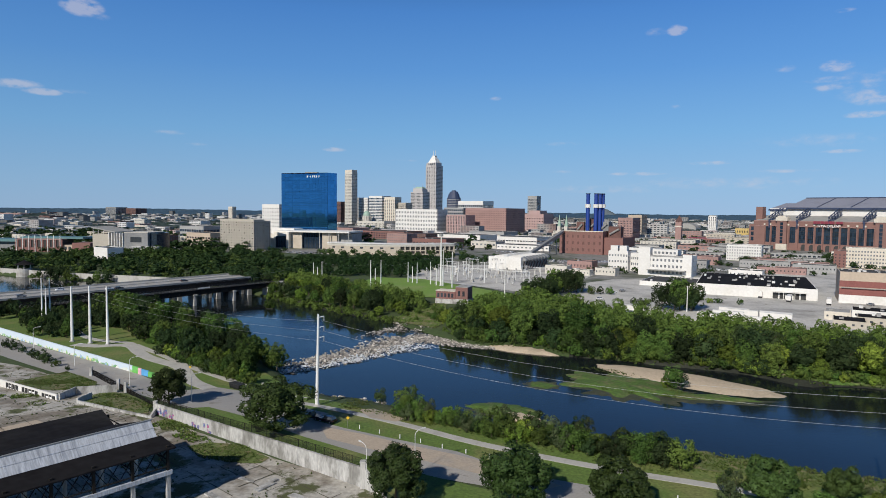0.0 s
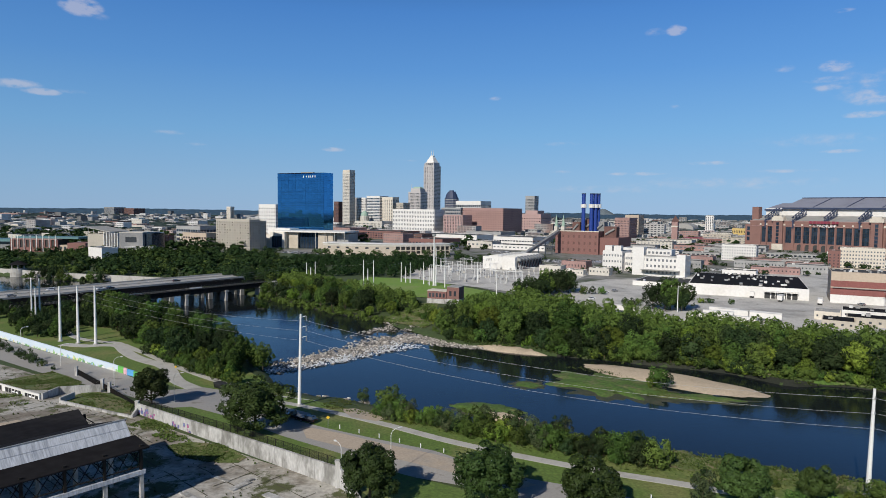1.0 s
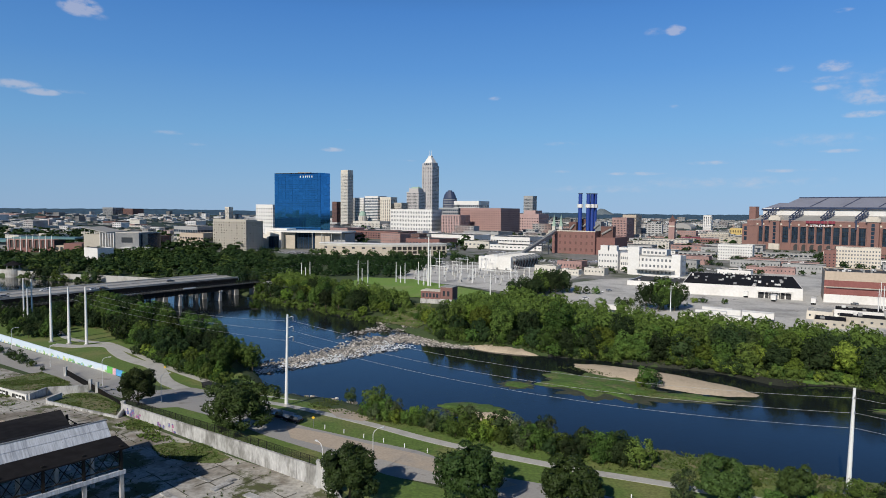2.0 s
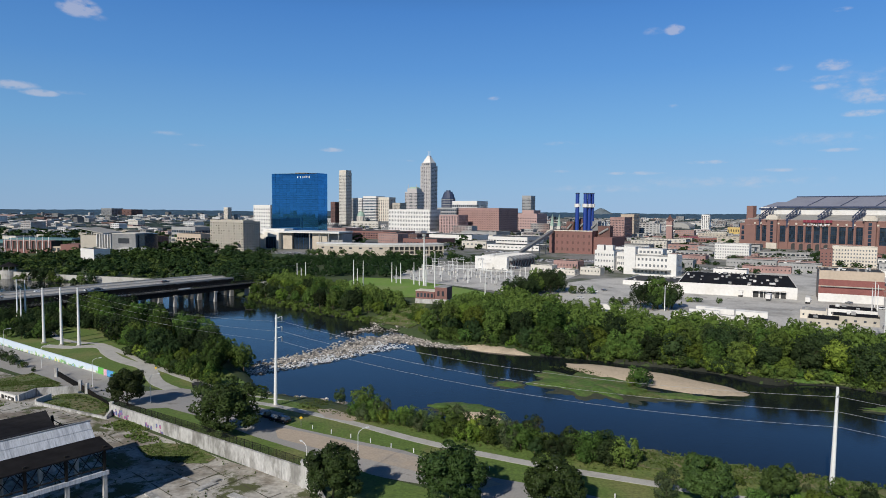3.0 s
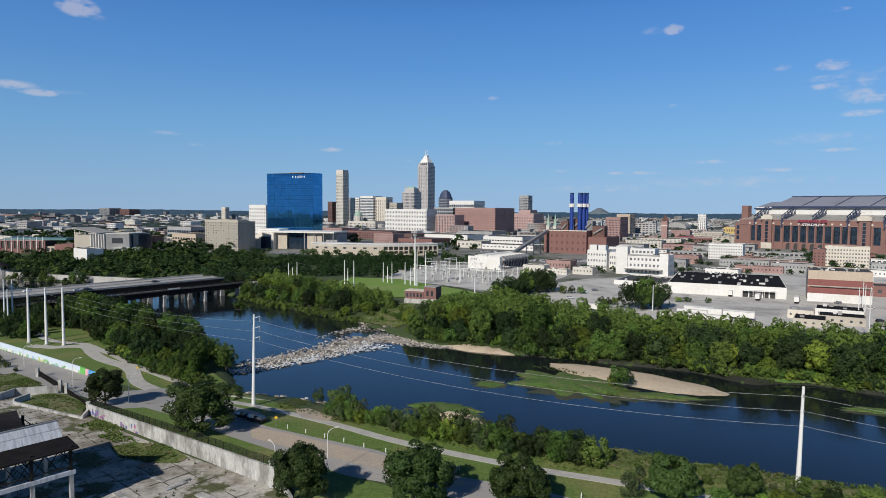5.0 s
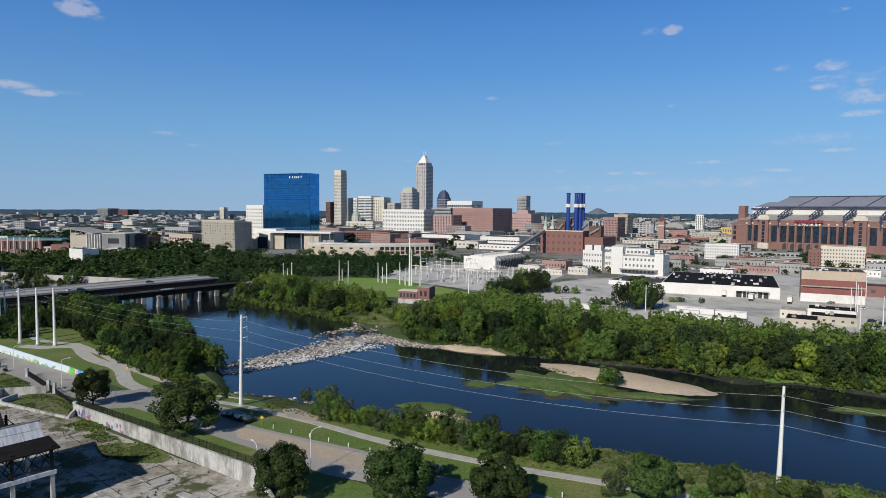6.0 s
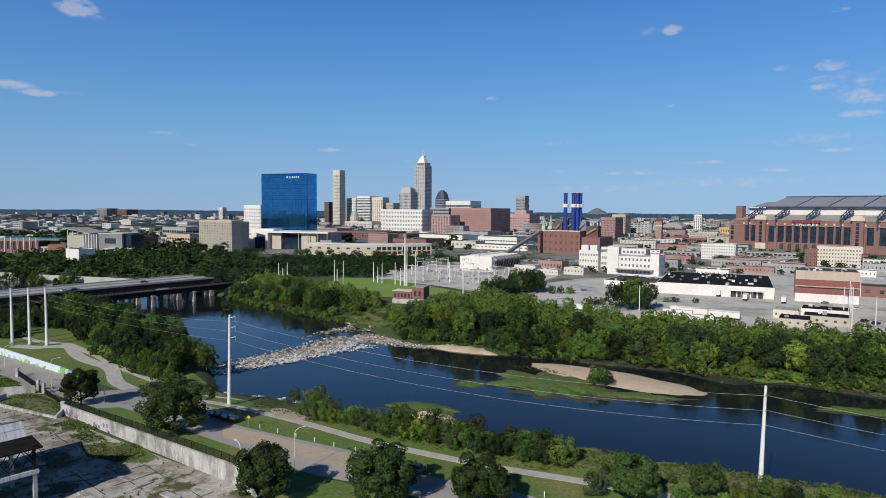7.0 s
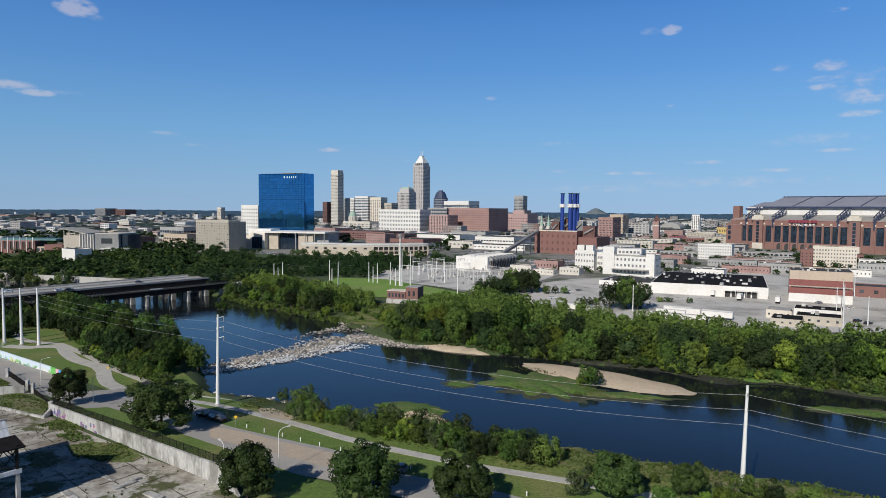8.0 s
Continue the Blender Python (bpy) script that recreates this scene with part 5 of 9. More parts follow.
# ---- gray museum with white fins ----
def fin_museum():
    ob = thing("grey_museum", pose(-390, 694, 0, 0, 0, -6) @ Matrix.Diagonal((0.8, 1, 0.95, 1)), "gray stone museum with white fins and blue glass", "museum")
    add_block(ob, "stone_block", (0, 24, 0, 34, 0, 26.5), "beige")
    add_block(ob, "glass_wall", (24.02, 46, 2.0, 30, 0, 27), "glass_blue")
    for k in range(6):
        add_block(ob, "fin", (24.6 + k * 3.9, 25.5 + k * 3.9, -1.6, 2.0, 0, 28.2), "white", "tall white fin")
    for k in range(3):
        add_block(ob, "banner", (29.6 + k * 7.8, 31.6 + k * 7.8, 1.75, 1.95, 14, 24), "blue_paint", "blue hanging banner")
    # darker gray than the front block: this wall's shade put into its colour
    add_block(ob, "long_wall", (46.02, 80, 0, 34, 0, 28.5), "gray_dark", "plain stone wall, grayed darker as turned from the sun")
    add_block(ob, "dark_window", (55, 71, -0.12, 0.02, 17.5, 23.5), "glass")
    add_block(ob, "coping", (45.9, 80.2, -0.25, 34.2, 28.5, 29.1), "limestone")
    add_block(ob, "side_glass", (80.02, 90, 4, 30, 0, 28), "glass_blue")
    add_block(ob, "annex", (62, 100, -10, -0.2, 0, 12.4), "gray")
    add_block(ob, "annex_roof", (61.5, 100.5, -10.5, -0.25, 12.42, 13.0), "roof_white")
    bm = bmesh.new()
    prism(bm, [(-1, -1), (34, -1), (34, 34), (-1, 34)], 28.3, 29.2)
    for v in bm.verts:
        v.co.z += 5.5 * (1 - (v.co.x + 1) / 35)
    part("sloped_roof", bm, M["roof_gray"], ob, "thin gray sloping roof")
    for k in range(4):
        add_block(ob, "roof_post", (0.4 + k * 7.5, 0.9 + k * 7.5, 0.3, 0.8, 26.52, 32.5 - 1.2 * k), "white")


def ballpark():
    ob = thing("ballpark", pose(-640, 766, 0, 0, 0, -3), "red brick ballpark with teal roofs and white masts", "ballpark")
    L = 178.0
    add_block(ob, "stand", (-60, 119, 9, 30, 0, 11.5), "gray_dark", "dark low grandstand")
    add_block(ob, "teal_roof", (-60, 119, 4, 34, 11.6, 14.6), "teal_roof", "teal metal roof band")
    add_block(ob, "teal_roof", (119.2, L + 20, 10, 34, 15.4, 17.6), "teal_roof", "teal metal roof band")
    add_block(ob, "interior", (121, L - 1, 1.2, 24, 0, 14.5), "interior")
    add_block(ob, "base_wall", (120, L, 0, 1.1, 0, 5.5), "brick")
    add_block(ob, "cornice", (120, L, -0.6, 9.9, 14.62, 15.6), "brick_brown")
    for k in range(8):
        a = 120 + k * 7.8
        add_block(ob, "brick_pier", (a, a + 4.4, -0.4, 1.1, 5.52, 14.58), "brick")
        add_block(ob, "mast", (a + 1.9, a + 2.5, -1.2, -0.62, 0, 20.0), "pole", "white steel mast")
    for k in range(7):
        add_block(ob, "window", (124.5 + k * 7.8, 127.7 + k * 7.8, 0.5, 0.7, 5.6, 14.4), "interior")
    add_block(ob, "end_range", (178.1, 200, 2, 14, 0, 8.5), "tan", "low tan end range")
    for k in range(4):
        add_block(ob, "window", (180 + k * 5, 183 + k * 5, 1.85, 1.98, 3.0, 6.6), "glass")
    add_block(ob, "brick_wing", (200.1, 222, -14, 14, 0, 12.0), "brick", "brick end pavilion")


M["teal_roof"] = material("teal_metal_roof", (0.10, 0.20, 0.21), 0.5, var=0.08, scale=0.05, fine=0.5)
fin_museum()
ballpark()

# ---- bridges ----
BANG = 52.9
BD = Vector((math.cos(radians(BANG)), math.sin(radians(BANG)), 0))
BN = Vector((-BD.y, BD.x, 0))
M["brace_gray"] = material("dull_gray_brace_steel", (0.13, 0.125, 0.118), 0.7, var=0.15)
# concrete darkened in colour for the deck side that the sun only grazes
M["dark_parapet"] = material("shade_darkened_concrete", (0.10, 0.10, 0.098), 0.9, var=0.15, scale=0.2, fine=1.5)
M["deck_paving"] = material("sun_bleached_bridge_paving", (0.36, 0.35, 0.335), 0.9, var=0.08, scale=0.08, fine=1.2, second=(0.27, 0.265, 0.255), coords="World")


def rail_bridge(across=357.0, start=120.0, end=272.0):
    """Two deep girders with lattice parapets on tapered piers."""
    o = BN * across
    ob = thing("rail_bridge", pose(o.x, o.y, 0, 0, 0, BANG), "dark steel lattice girder rail bridge on pale concrete piers", "bridge")
    for y in (-2.6, 2.3):
        part("girder", box_bm(start, end, y, y + 0.3, 2.3, 5.0), M["steel_dark"], ob)
        part("top_chord", box_bm(start, end, y - 0.05, y + 0.35, 6.75, 7.05), M["steel_dark"], ob)
    part("deck", box_bm(start, end, -2.9, 2.9, 5.02, 5.35), M["steel_dark"], ob)
    for k in range(24):
        a = start + 6.3 * k
        part("stiffener", box_bm(a, a + 0.25, -2.78, -2.61, 2.3, 5.0), M["steel_dark"], ob)
    me = bpy.data.meshes.new("brace")
    b = bmesh.new()
    tube(b, (0, 0, 0), (1.0, 0, 1.45), 0.15, 0.15, 4, False)
    tube(b, (1.0, 0, 1.45), (2.0, 0, 0), 0.15, 0.15, 4, False)
    b.to_mesh(me)
    b.free()
    me.materials.append(M["brace_gray"])
    k = start
    while k < end - 2.0:
        for y in (-2.45, 2.45):
            piece("brace", me, ob, Matrix.Translation((k, y, 5.32)))
        k += 2.0
    part("sign_panel", box_bm(214, 222, -2.9, -2.7, 5.9, 6.7), M["white"], ob, "pale panel hung on the lattice")
    for a in (186.5, 212.0, 239.5, 266.0):
        for lo, hi, w, d in ((-8, 1.9, 0.95, 3.2), (1.92, 2.78, 1.15, 3.5)):
            bm = bmesh.new()
            prism(bm, [(a - w, -d), (a + w, -d), (a + w, d), (a - w, d)], lo, hi)
            if lo < 0:
                for v in bm.verts:
                    if v.co.z > 0:
                        v.co.x, v.co.y = a + (v.co.x - a) * 0.68, v.co.y * 0.9
            part("pier" if lo < 0 else "pier_cap", bm, M["concrete"], ob, "pale concrete pier")
    part("abutment", box_bm(end - 1.0, end + 10, -3.4, 3.4, -7, 4.9), M["concrete"], ob, "stained concrete abutment")


def road_bridge(across=376.5, start=30.0, end=268.0, wide=26.0, top=7.6):
    """A broad flat road deck with low parapets, lamp posts and two rows of piers."""
    o = BN * across
    ob = thing("road_bridge", pose(o.x, o.y, 0, 0, 0, BANG), "broad pale concrete road bridge with low parapets over the river", "bridge")
    part("deck", box_bm(start, end, 0, wide, top - 0.6, top - 0.12), M["dark_parapet"], ob)
    part("roadway", box_bm(start, end, 0.2, wide - 0.5, top - 0.11, top), M["deck_paving"], ob)
    part("parapet", box_bm(start, end, -0.12, 0.18, top - 0.59, top + 0.42), M["deck_paving"], ob, "low pale outer parapet")
    # girder made extra deep, its dark face standing in for shade under the deck
    part("edge_girder", box_bm(start, end, -0.3, 0.1, top - 4.2, top - 0.61), M["steel_dark"], ob, "dark steel edge girder, deepened to stand for under-deck shade")
    part("parapet", box_bm(start, end, wide - 0.1, wide + 0.35, top - 1.3, top + 0.8), M["concrete"], ob)
    part("median", box_bm(start, end, wide / 2 - 0.25, wide / 2 + 0.25, top, top + 0.55), M["concrete"], ob)
    for y in (1.2, 7.5, 13.5, 19.5, 25.0):
        part("beam", box_bm(start, end, y - 0.4, y + 0.4, top - 3.0, top - 0.62), M["steel_dark"], ob)
    for k in range(1, 9):
        for y in (wide * 0.27, wide * 0.75):
            part("lane_line", box_bm(start + 30 * k, start + 30 * k + 12, y - 0.1, y + 0.1, top + 0.002, top + 0.012), M["sign_white"], ob)
    for a in (160, 185, 211, 237, 262):
        for y in (0.6, 12.5, 22.5):
            bm = bmesh.new()
            prism(bm, [(a - 1.0, y), (a + 1.0, y), (a + 1.0, y + 3.4), (a - 1.0, y + 3.4)], -8, top - 4.0)
            for v in bm.verts:
                if v.co.z > 0:
                    v.co.x = a + (v.co.x - a) * 0.75
            part("pier", bm, M["concrete"], ob)
        part("pier_cap", box_bm(a - 1.1, a + 1.1, 0.3, wide - 0.5, top - 3.98, top - 3.02), M["concrete"], ob)
    for a in (185.5, 211.0, 238.0, 262.0):
        bm = bmesh.new()
        prism(bm, [(a - 1.6, -7.2), (a + 1.6, -7.2), (a + 1.6, -3.4), (a - 1.6, -3.4)], -8, 2.4)
        for v in bm.verts:
            if v.co.z > 0:
                v.co.x = a + (v.co.x - a) * 0.8
        part("pier", bm, M["concrete"], ob, "broad pale concrete pier")
    part("walkway", box_bm(start + 90, end, -7.0, -4.0, 2.42, 2.9), M["steel_dark"], ob, "dark service walkway beside the deck")
    part("abutment", box_bm(end - 3, end + 1, 0.4, wide - 0.4, -7, top - 0.64), M["concrete"], ob)


rail_bridge()
road_bridge()

# flood wall and round turret up-river
ob = thing("flood_wall", pose(0, 0, 0), "pale concrete river flood wall with round turret", "wall")
pts = [(-620, 674), (-520, 622), (-383, 542), (-306, 509.5), (-240, 491.5), (-178, 470)]
for (x0, y0), (x1, y1) in zip(pts[:-1], pts[1:]):
    d = Vector((x1 - x0, y1 - y0, 0))
    bm = box_bm(0, d.length, -0.5, 0.5, -7, 1.6)
    w = part("wall_panel", bm, M["concrete"], ob)
    w.matrix_basis = pose(x0, y0, 0, 0, 0, math.degrees(math.atan2(d.y, d.x)))
bm = bmesh.new()
tube(bm, (-357, 531, -7), (-357, 531, 2.6), 6, 6, 20)
part("turret", bm, M["concrete"], ob)
bm = bmesh.new()
tube(bm, (-357, 531, 6), (-357, 531, 9.5), 7.5, 0.3, 20)
part("turret_roof", bm, M["roof_dark"], ob)
for k in range(6):
    a = math.pi * k / 3
    bm = bmesh.new()
    tube(bm, (-357 + 5 * math.cos(a), 531 + 5 * math.sin(a), 2.5), (-357 + 5 * math.cos(a), 531 + 5 * math.sin(a), 6.2), 0.4, 0.4, 6)
    part("turret_post", bm, M["concrete"], ob)


# ---- steel poles and cables ----
def steel_pole(x, y, top, r=0.5, label="tall white tapered steel transmission pole", z=None, lean=(0, 0)):
    base = float(height(x, y)) - 0.3 if z is None else z
    ob = thing("transmission_pole", pose(x, y, base), label, "power pole", "transmission poles")
    h = top - base
    bm = bmesh.new()
    tube(bm, (0, 0, 0), (lean[0], lean[1], h), r, r * 0.48, 12)
    part("shaft", bm, M["pole"], ob)
    bm = bmesh.new()
    tube(bm, (0, 0, 0), (0, 0, 0.7), r * 1.7, r * 1.6, 12)
    part("footing", bm, M["concrete"], ob)
    return ob


def arms(ob, heights, out, drop=1.4):
    """Bent davit arms with hanging insulators."""
    for z in heights:
        bm = bmesh.new()
        a, b = Vector((0, 0, z - 0.3)), Vector((out[0], out[1], z + 0.25))
        tube(bm, a, b, 0.12, 0.07, 6)
        arm = part("arm", bm, M["pole"], ob)
        bm = bmesh.new()
        tube(bm, b, b - Vector((0, 0, drop)), 0.10, 0.08, 6)
        for k in range(5):
            p = b - Vector((0, 0, drop * (0.2 + 0.17 * k)))
            tube(bm, p, p - Vector((0, 0, 0.06)), 0.2, 0.2, 8)
        part("insulator", bm, M["steel_gray"], arm)


main = steel_pole(-38.0, 172.9, 27.0, 0.52, lean=(0.45, 0), label="tall white steel pole with three davit arms beside the path")
near = steel_pole(82.4, 118.2, 23.2, 0.5, lean=(0.55, 0.4), label="tall white steel pole among riverside trees")
hb = float(height(-38.0, 172.9)) - 0.3
hn = float(height(82.4, 118.2)) - 0.3
arms(main, (26.2 - hb, 23.4 - hb, 20.6 - hb), (1.9, 0.4))
arms(near, (21.6 - hn, 18.7 - hn, 15.9 - hn), (0.55, 0.15), 0.7)
for x, y, top in ((-156.2, 258.6, 22.9), (-147.2, 255.8, 23.4), (-139.1, 254.0, 23.7)):
    steel_pole(x, y, top, 0.62)
for x, y, top in ((-196.2, 302, 21.3), (-191.6, 297.8, 17.0), (-194.4, 305.2, 20.7)):
    steel_pole(x, y, top, 0.45)
for x, y, top in ((-56.8, 455.9, 19.2), (-50.7, 431, 15.5), (-47.5, 437.4, 20.4), (-102.3, 476.4, 15), (-99.3, 476.7, 11.5), (-96, 477, 15.8), (-31.5, 483.2, 15.6), (-27.9, 479.8, 12.5), (-24.3, 476.4, 15.8), (-14, 470.2, 16.9), (-9.6, 463.6, 12.9), (-4.7, 460.6, 27.6), (1.8, 451.3, 26.2), (26.6, 481.2, 16.4), (34.3, 396.8, 16.7)):
    steel_pole(x, y, top, 0.42, label="slim white steel pole at the substation")
ob = steel_pole(-6.3, 462.5, 37.9, 0.8, label="thick gray steel mast with lamp ring top")
bm = bmesh.new()
tube(bm, (0, 0, 36.6), (0, 0, 38.4), 1.5, 1.5, 12)
part("lamp_ring", bm, M["steel_gray"], ob)
for x, y, top in ((199.3, 272.8, 24.0), (131.5, 352, 15.0), (232, 330, 17), (250, 352, 16), (262, 372, 16), (276, 395, 16), (236, 311, 15), (300, 420, 16)):
    ob = steel_pole(x, y, top, 0.3, label="weathered gray utility pole with crossarm")
    part("crossarm", box_bm(-1.4, 1.4, -0.08, 0.08, top - 1.6, top - 1.4), M["steel_gray"], ob)


def cable(name, a, b, sag, r=0.026):
    """One hanging cable."""
    cu = bpy.data.curves.new(name, "CURVE")
    cu.dimensions, cu.bevel_depth, cu.bevel_resolution = "3D", r, 1
    sp = cu.splines.new("POLY")
    n = 28
    sp.points.add(n)
    for i in range(n + 1):
        t = i / n
        p = Vector(a).lerp(Vector(b), t)
        sp.points[i].co = (p.x, p.y, p.z - 4 * sag * t * (1 - t), 1)
    cu.materials.append(M["wire"])
    return tagged(new(name, cu), "thin gray power cable hanging between steel poles", "cable", "power cables")


for k, (zm, zn) in enumerate(((25.0, 21.2), (22.2, 18.3), (19.4, 15.4))):
    cable("power_cable", (-35.7, 173.3, zm), (83.2, 118.9, zn), 3.6)
    cable("power_cable", (83.4, 119.0, zn), (215, 58, zn - 2), 3.4)
    px, py, pz = ((-139.1, 254, 21.5), (-147.2, 255.8, 21), (-156.2, 258.6, 20.5))[k]
    cable("power_cable", (-35.7, 173.3, zm), (px, py, pz), 2.2, 0.02)
    qx, qy, qz = ((-194.4, 305.2, 19), (-191.6, 297.8, 16), (-196.2, 302, 19.5))[k]
    cable("power_cable", (px, py, pz), (qx, qy, qz), 1.0, 0.02)
for a, b in (((-139.1, 254, 22), (-96, 477, 15)), ((-147.2, 255.8, 22), (-99.3, 476.7, 11)), ((-156.2, 258.6, 21.5), (-102.3, 476.4, 14.5)), ((-96, 477, 15), (-47.5, 437.4, 19)), ((-47.5, 437.4, 19.5), (-24.3, 476.4, 15)), ((-56.8, 455.9, 18.5), (-31.5, 483.2, 15))):
    cable("power_cable", a, b, 2.5, 0.018)


# ---- street lamps, posts, signs ----
def street_lamp(x, y, h, turn):
    z = float(height(x, y))
    ob = thing("street_lamp", pose(x, y, z, 0, 0, turn), "slim gray steel street lamp with curved arm", "street lamp", "street lamps along the lane")
    bm = bmesh.new()
    tube(bm, (0, 0, -0.2), (0, 0, h - 1.0), 0.085, 0.06, 8)
    part("post", bm, M["pole"], ob)
    bm = bmesh.new()
    pts = [Vector((0, 0, h - 1.0)), Vector((0.3, 0, h - 0.4)), Vector((1.0, 0, h - 0.05)), Vector((2.0, 0, h))]
    for p, q in zip(pts[:-1], pts[1:]):
        tube(bm, p, q, 0.06, 0.05, 6)
    part("arm", bm, M["pole"], ob)
    bm = box_bm(1.9, 2.6, -0.16, 0.16, h - 0.1, h + 0.08)
    bmesh.ops.bevel(bm, geom=bm.edges[:], offset=0.05, segments=1)
    part("lamp_head", bm, M["pole"], ob)


street_lamp(-8.6, 124.9, 9.4, 40)
street_lamp(-72.8, 173.3, 8.0, 40)
street_lamp(-99.7, 192.9, 8.9, 40)
street_lamp(-131.7, 218.4, 7.8, 40)
street_lamp(-164, 246, 8.2, 40)
street_lamp(-17.5, 118.5, 8.8, 130)
for x, y in ((-23.3, 151.6), (-18.2, 148.6), (-13.1, 145.6), (-8.2, 142.9), (-3.2, 139.8), (2.0, 137.0), (7.0, 134.3), (12.0, 131.8), (40.5, 115.4), (46.0, 112.6), (51.5, 110.0), (18, 127.5)):
    z = float(height(x, y))
    ob = thing("bollard", pose(x, y, z), "short white painted post in the grass", "post", "white posts along the lawn")
    bm = bmesh.new()
    tube(bm, (0, 0, -0.2), (0, 0, 1.0), 0.11, 0.10, 8)
    part("post", bm, M["sign_white"], ob)
    bm = bmesh.new()
    tube(bm, (0, 0, 1.0), (0, 0, 1.06), 0.12, 0.04, 8)
    part("cap", bm, M["sign_white"], ob)


def yellow_sign(x, y, turn):
    z = float(height(x, y))
    ob = thing("warning_sign", pose(x, y, z, 0, 0, turn), "yellow diamond warning sign on a post", "sign")
    bm = bmesh.new()
    tube(bm, (0, 0, -0.2), (0, 0, 2.6), 0.05, 0.05, 6)
    part("post", bm, M["steel_gray"], ob)
    plate = part("plate", box_bm(-0.32, 0.32, -0.03, 0.0, -0.32, 0.32), M["sign_yellow"], ob)
    plate.matrix_basis = pose(0, -0.06, 2.5, 0, 45, 0)


yellow_sign(-87.9, 209.8, 10)
yellow_sign(-26.3, 152.5, 10)


# ---- vehicles ----
def vehicle(name, x, y, turn, paint, label, length=4.6, tall=1.5, pickup=False, z=None):
    base = float(height(x, y)) + 0.11 if z is None else z
    ob = thing(name, pose(x, y, base, 0, 0, turn), label, "car", "parked cars")
    w = 0.92
    bm = bmesh.new()
    l = length / 2
    side = [(-l, 0.35), (l, 0.35), (l, 0.75), (l * 0.9, 0.95), (l * 0.35, 1.0), (-l, 1.0)]
    v0, v1 = [bm.verts.new((a, -w, c)) for a, c in side], [bm.verts.new((a, w, c)) for a, c in side]
    bm.faces.new(v0)
    bm.faces.new(v1[::-1])
    for i in range(len(side)):
        bm.faces.new((v0[i], v1[i], v1[(i + 1) % len(side)], v0[(i + 1) % len(side)]))
    bmesh.ops.recalc_face_normals(bm, faces=bm.faces)
    bmesh.ops.bevel(bm, geom=bm.edges[:], offset=0.07, segments=1)
    part("body", bm, M[paint], ob)
    a0, a1 = (-0.1 * l, 0.42 * l) if pickup else (-0.88 * l, 0.4 * l)
    cab = [(a0, 0.98), (a1, 0.98), (a1 - 0.55, tall), (a0 + 0.25, tall)]
    bm = bmesh.new()
    v0, v1 = [bm.verts.new((a, -w * (0.94 if c < 1.2 else 0.78), c)) for a, c in cab], [bm.verts.new((a, w * (0.94 if c < 1.2 else 0.78), c)) for a, c in cab]
    bm.faces.new(v0)
    bm.faces.new(v1[::-1])
    for i in range(4):
        bm.faces.new((v0[i], v1[i], v1[(i + 1) % 4], v0[(i + 1) % 4]))
    bmesh.ops.recalc_face_normals(bm, faces=bm.faces)
    part("cabin_glass", bm, M["glass"], ob, "dark tinted cabin glass")
    part("roof_panel", box_bm(a0 + 0.3, a1 - 0.6, -w * 0.76, w * 0.76, tall - 0.02, tall + 0.05), M[paint], ob)
    for a in (-0.62 * l, 0.62 * l):
        for s in (-1, 1):
            bm = bmesh.new()
            tube(bm, (a, s * w - 0.1, 0.34), (a, s * w + 0.1, 0.34), 0.34, 0.34, 14)
            wheel = part("wheel", bm, M["rubber"], ob, "black rubber tyre")
            bm = bmesh.new()
            tube(bm, (a, s * (w + 0.09), 0.34), (a, s * (w + 0.13), 0.34), 0.2, 0.18, 10)
            part("rim", bm, M["steel_gray"], wheel)
    for s in (-0.6, 0.6):
        part("headlight", box_bm(l - 0.05, l + 0.02, s - 0.18, s + 0.18, 0.62, 0.76), M["sign_white"], ob, "clear headlight")
        part("tail_light", box_bm(-l - 0.02, -l + 0.05, s - 0.15, s + 0.15, 0.7, 0.9), M["sign_red"], ob, "red tail light")
    return ob


vehicle("black_pickup", -36.2, 159.4, 150, "car_black", "black pickup truck parked on the lane", 5.4, 1.8, True)
vehicle("black_car", -32.0, 156.4, 150, "car_black", "black estate car parked on the lane", 4.8, 1.6)
vehicle("dark_car", 15.2, 126.6, 160, "car_gray", "dark car parked under a broad tree", 4.6, 1.5)
for x, y, turn, p in ((238, 322, 20, "car_black"), (239, 315, 20, "car_black"), (262, 365, 20, "car_white"), (256, 386, 100, "car_gray"), (120, 440, 30, "car_gray"), (150, 415, 60, "car_white"), (112, 432, 20, "car_white"), (95, 400, 20, "car_white"), (222, 305, 50, "car_gray"), (88, 520, 0, "car_white"), (240, 400, 60, "car_white")):
    vehicle("parked_car", x, y, turn, p, {"car_black": "black car parked in a paved yard", "car_white": "white car parked in a paved yard", "car_gray": "gray car parked in a paved yard"}[p], z=0.22)
for k, (a, across) in enumerate(((128, 380), (172, 377), (177, 376), (222, 383), (152, 393))):
    p = BD * a + BN * across
    vehicle("bridge_car", p.x, p.y, BANG + (180 if k == 4 else 0), ("car_gray", "car_white", "car_black", "car_black", "car_white")[k], "car standing on the concrete road bridge", z=7.62)


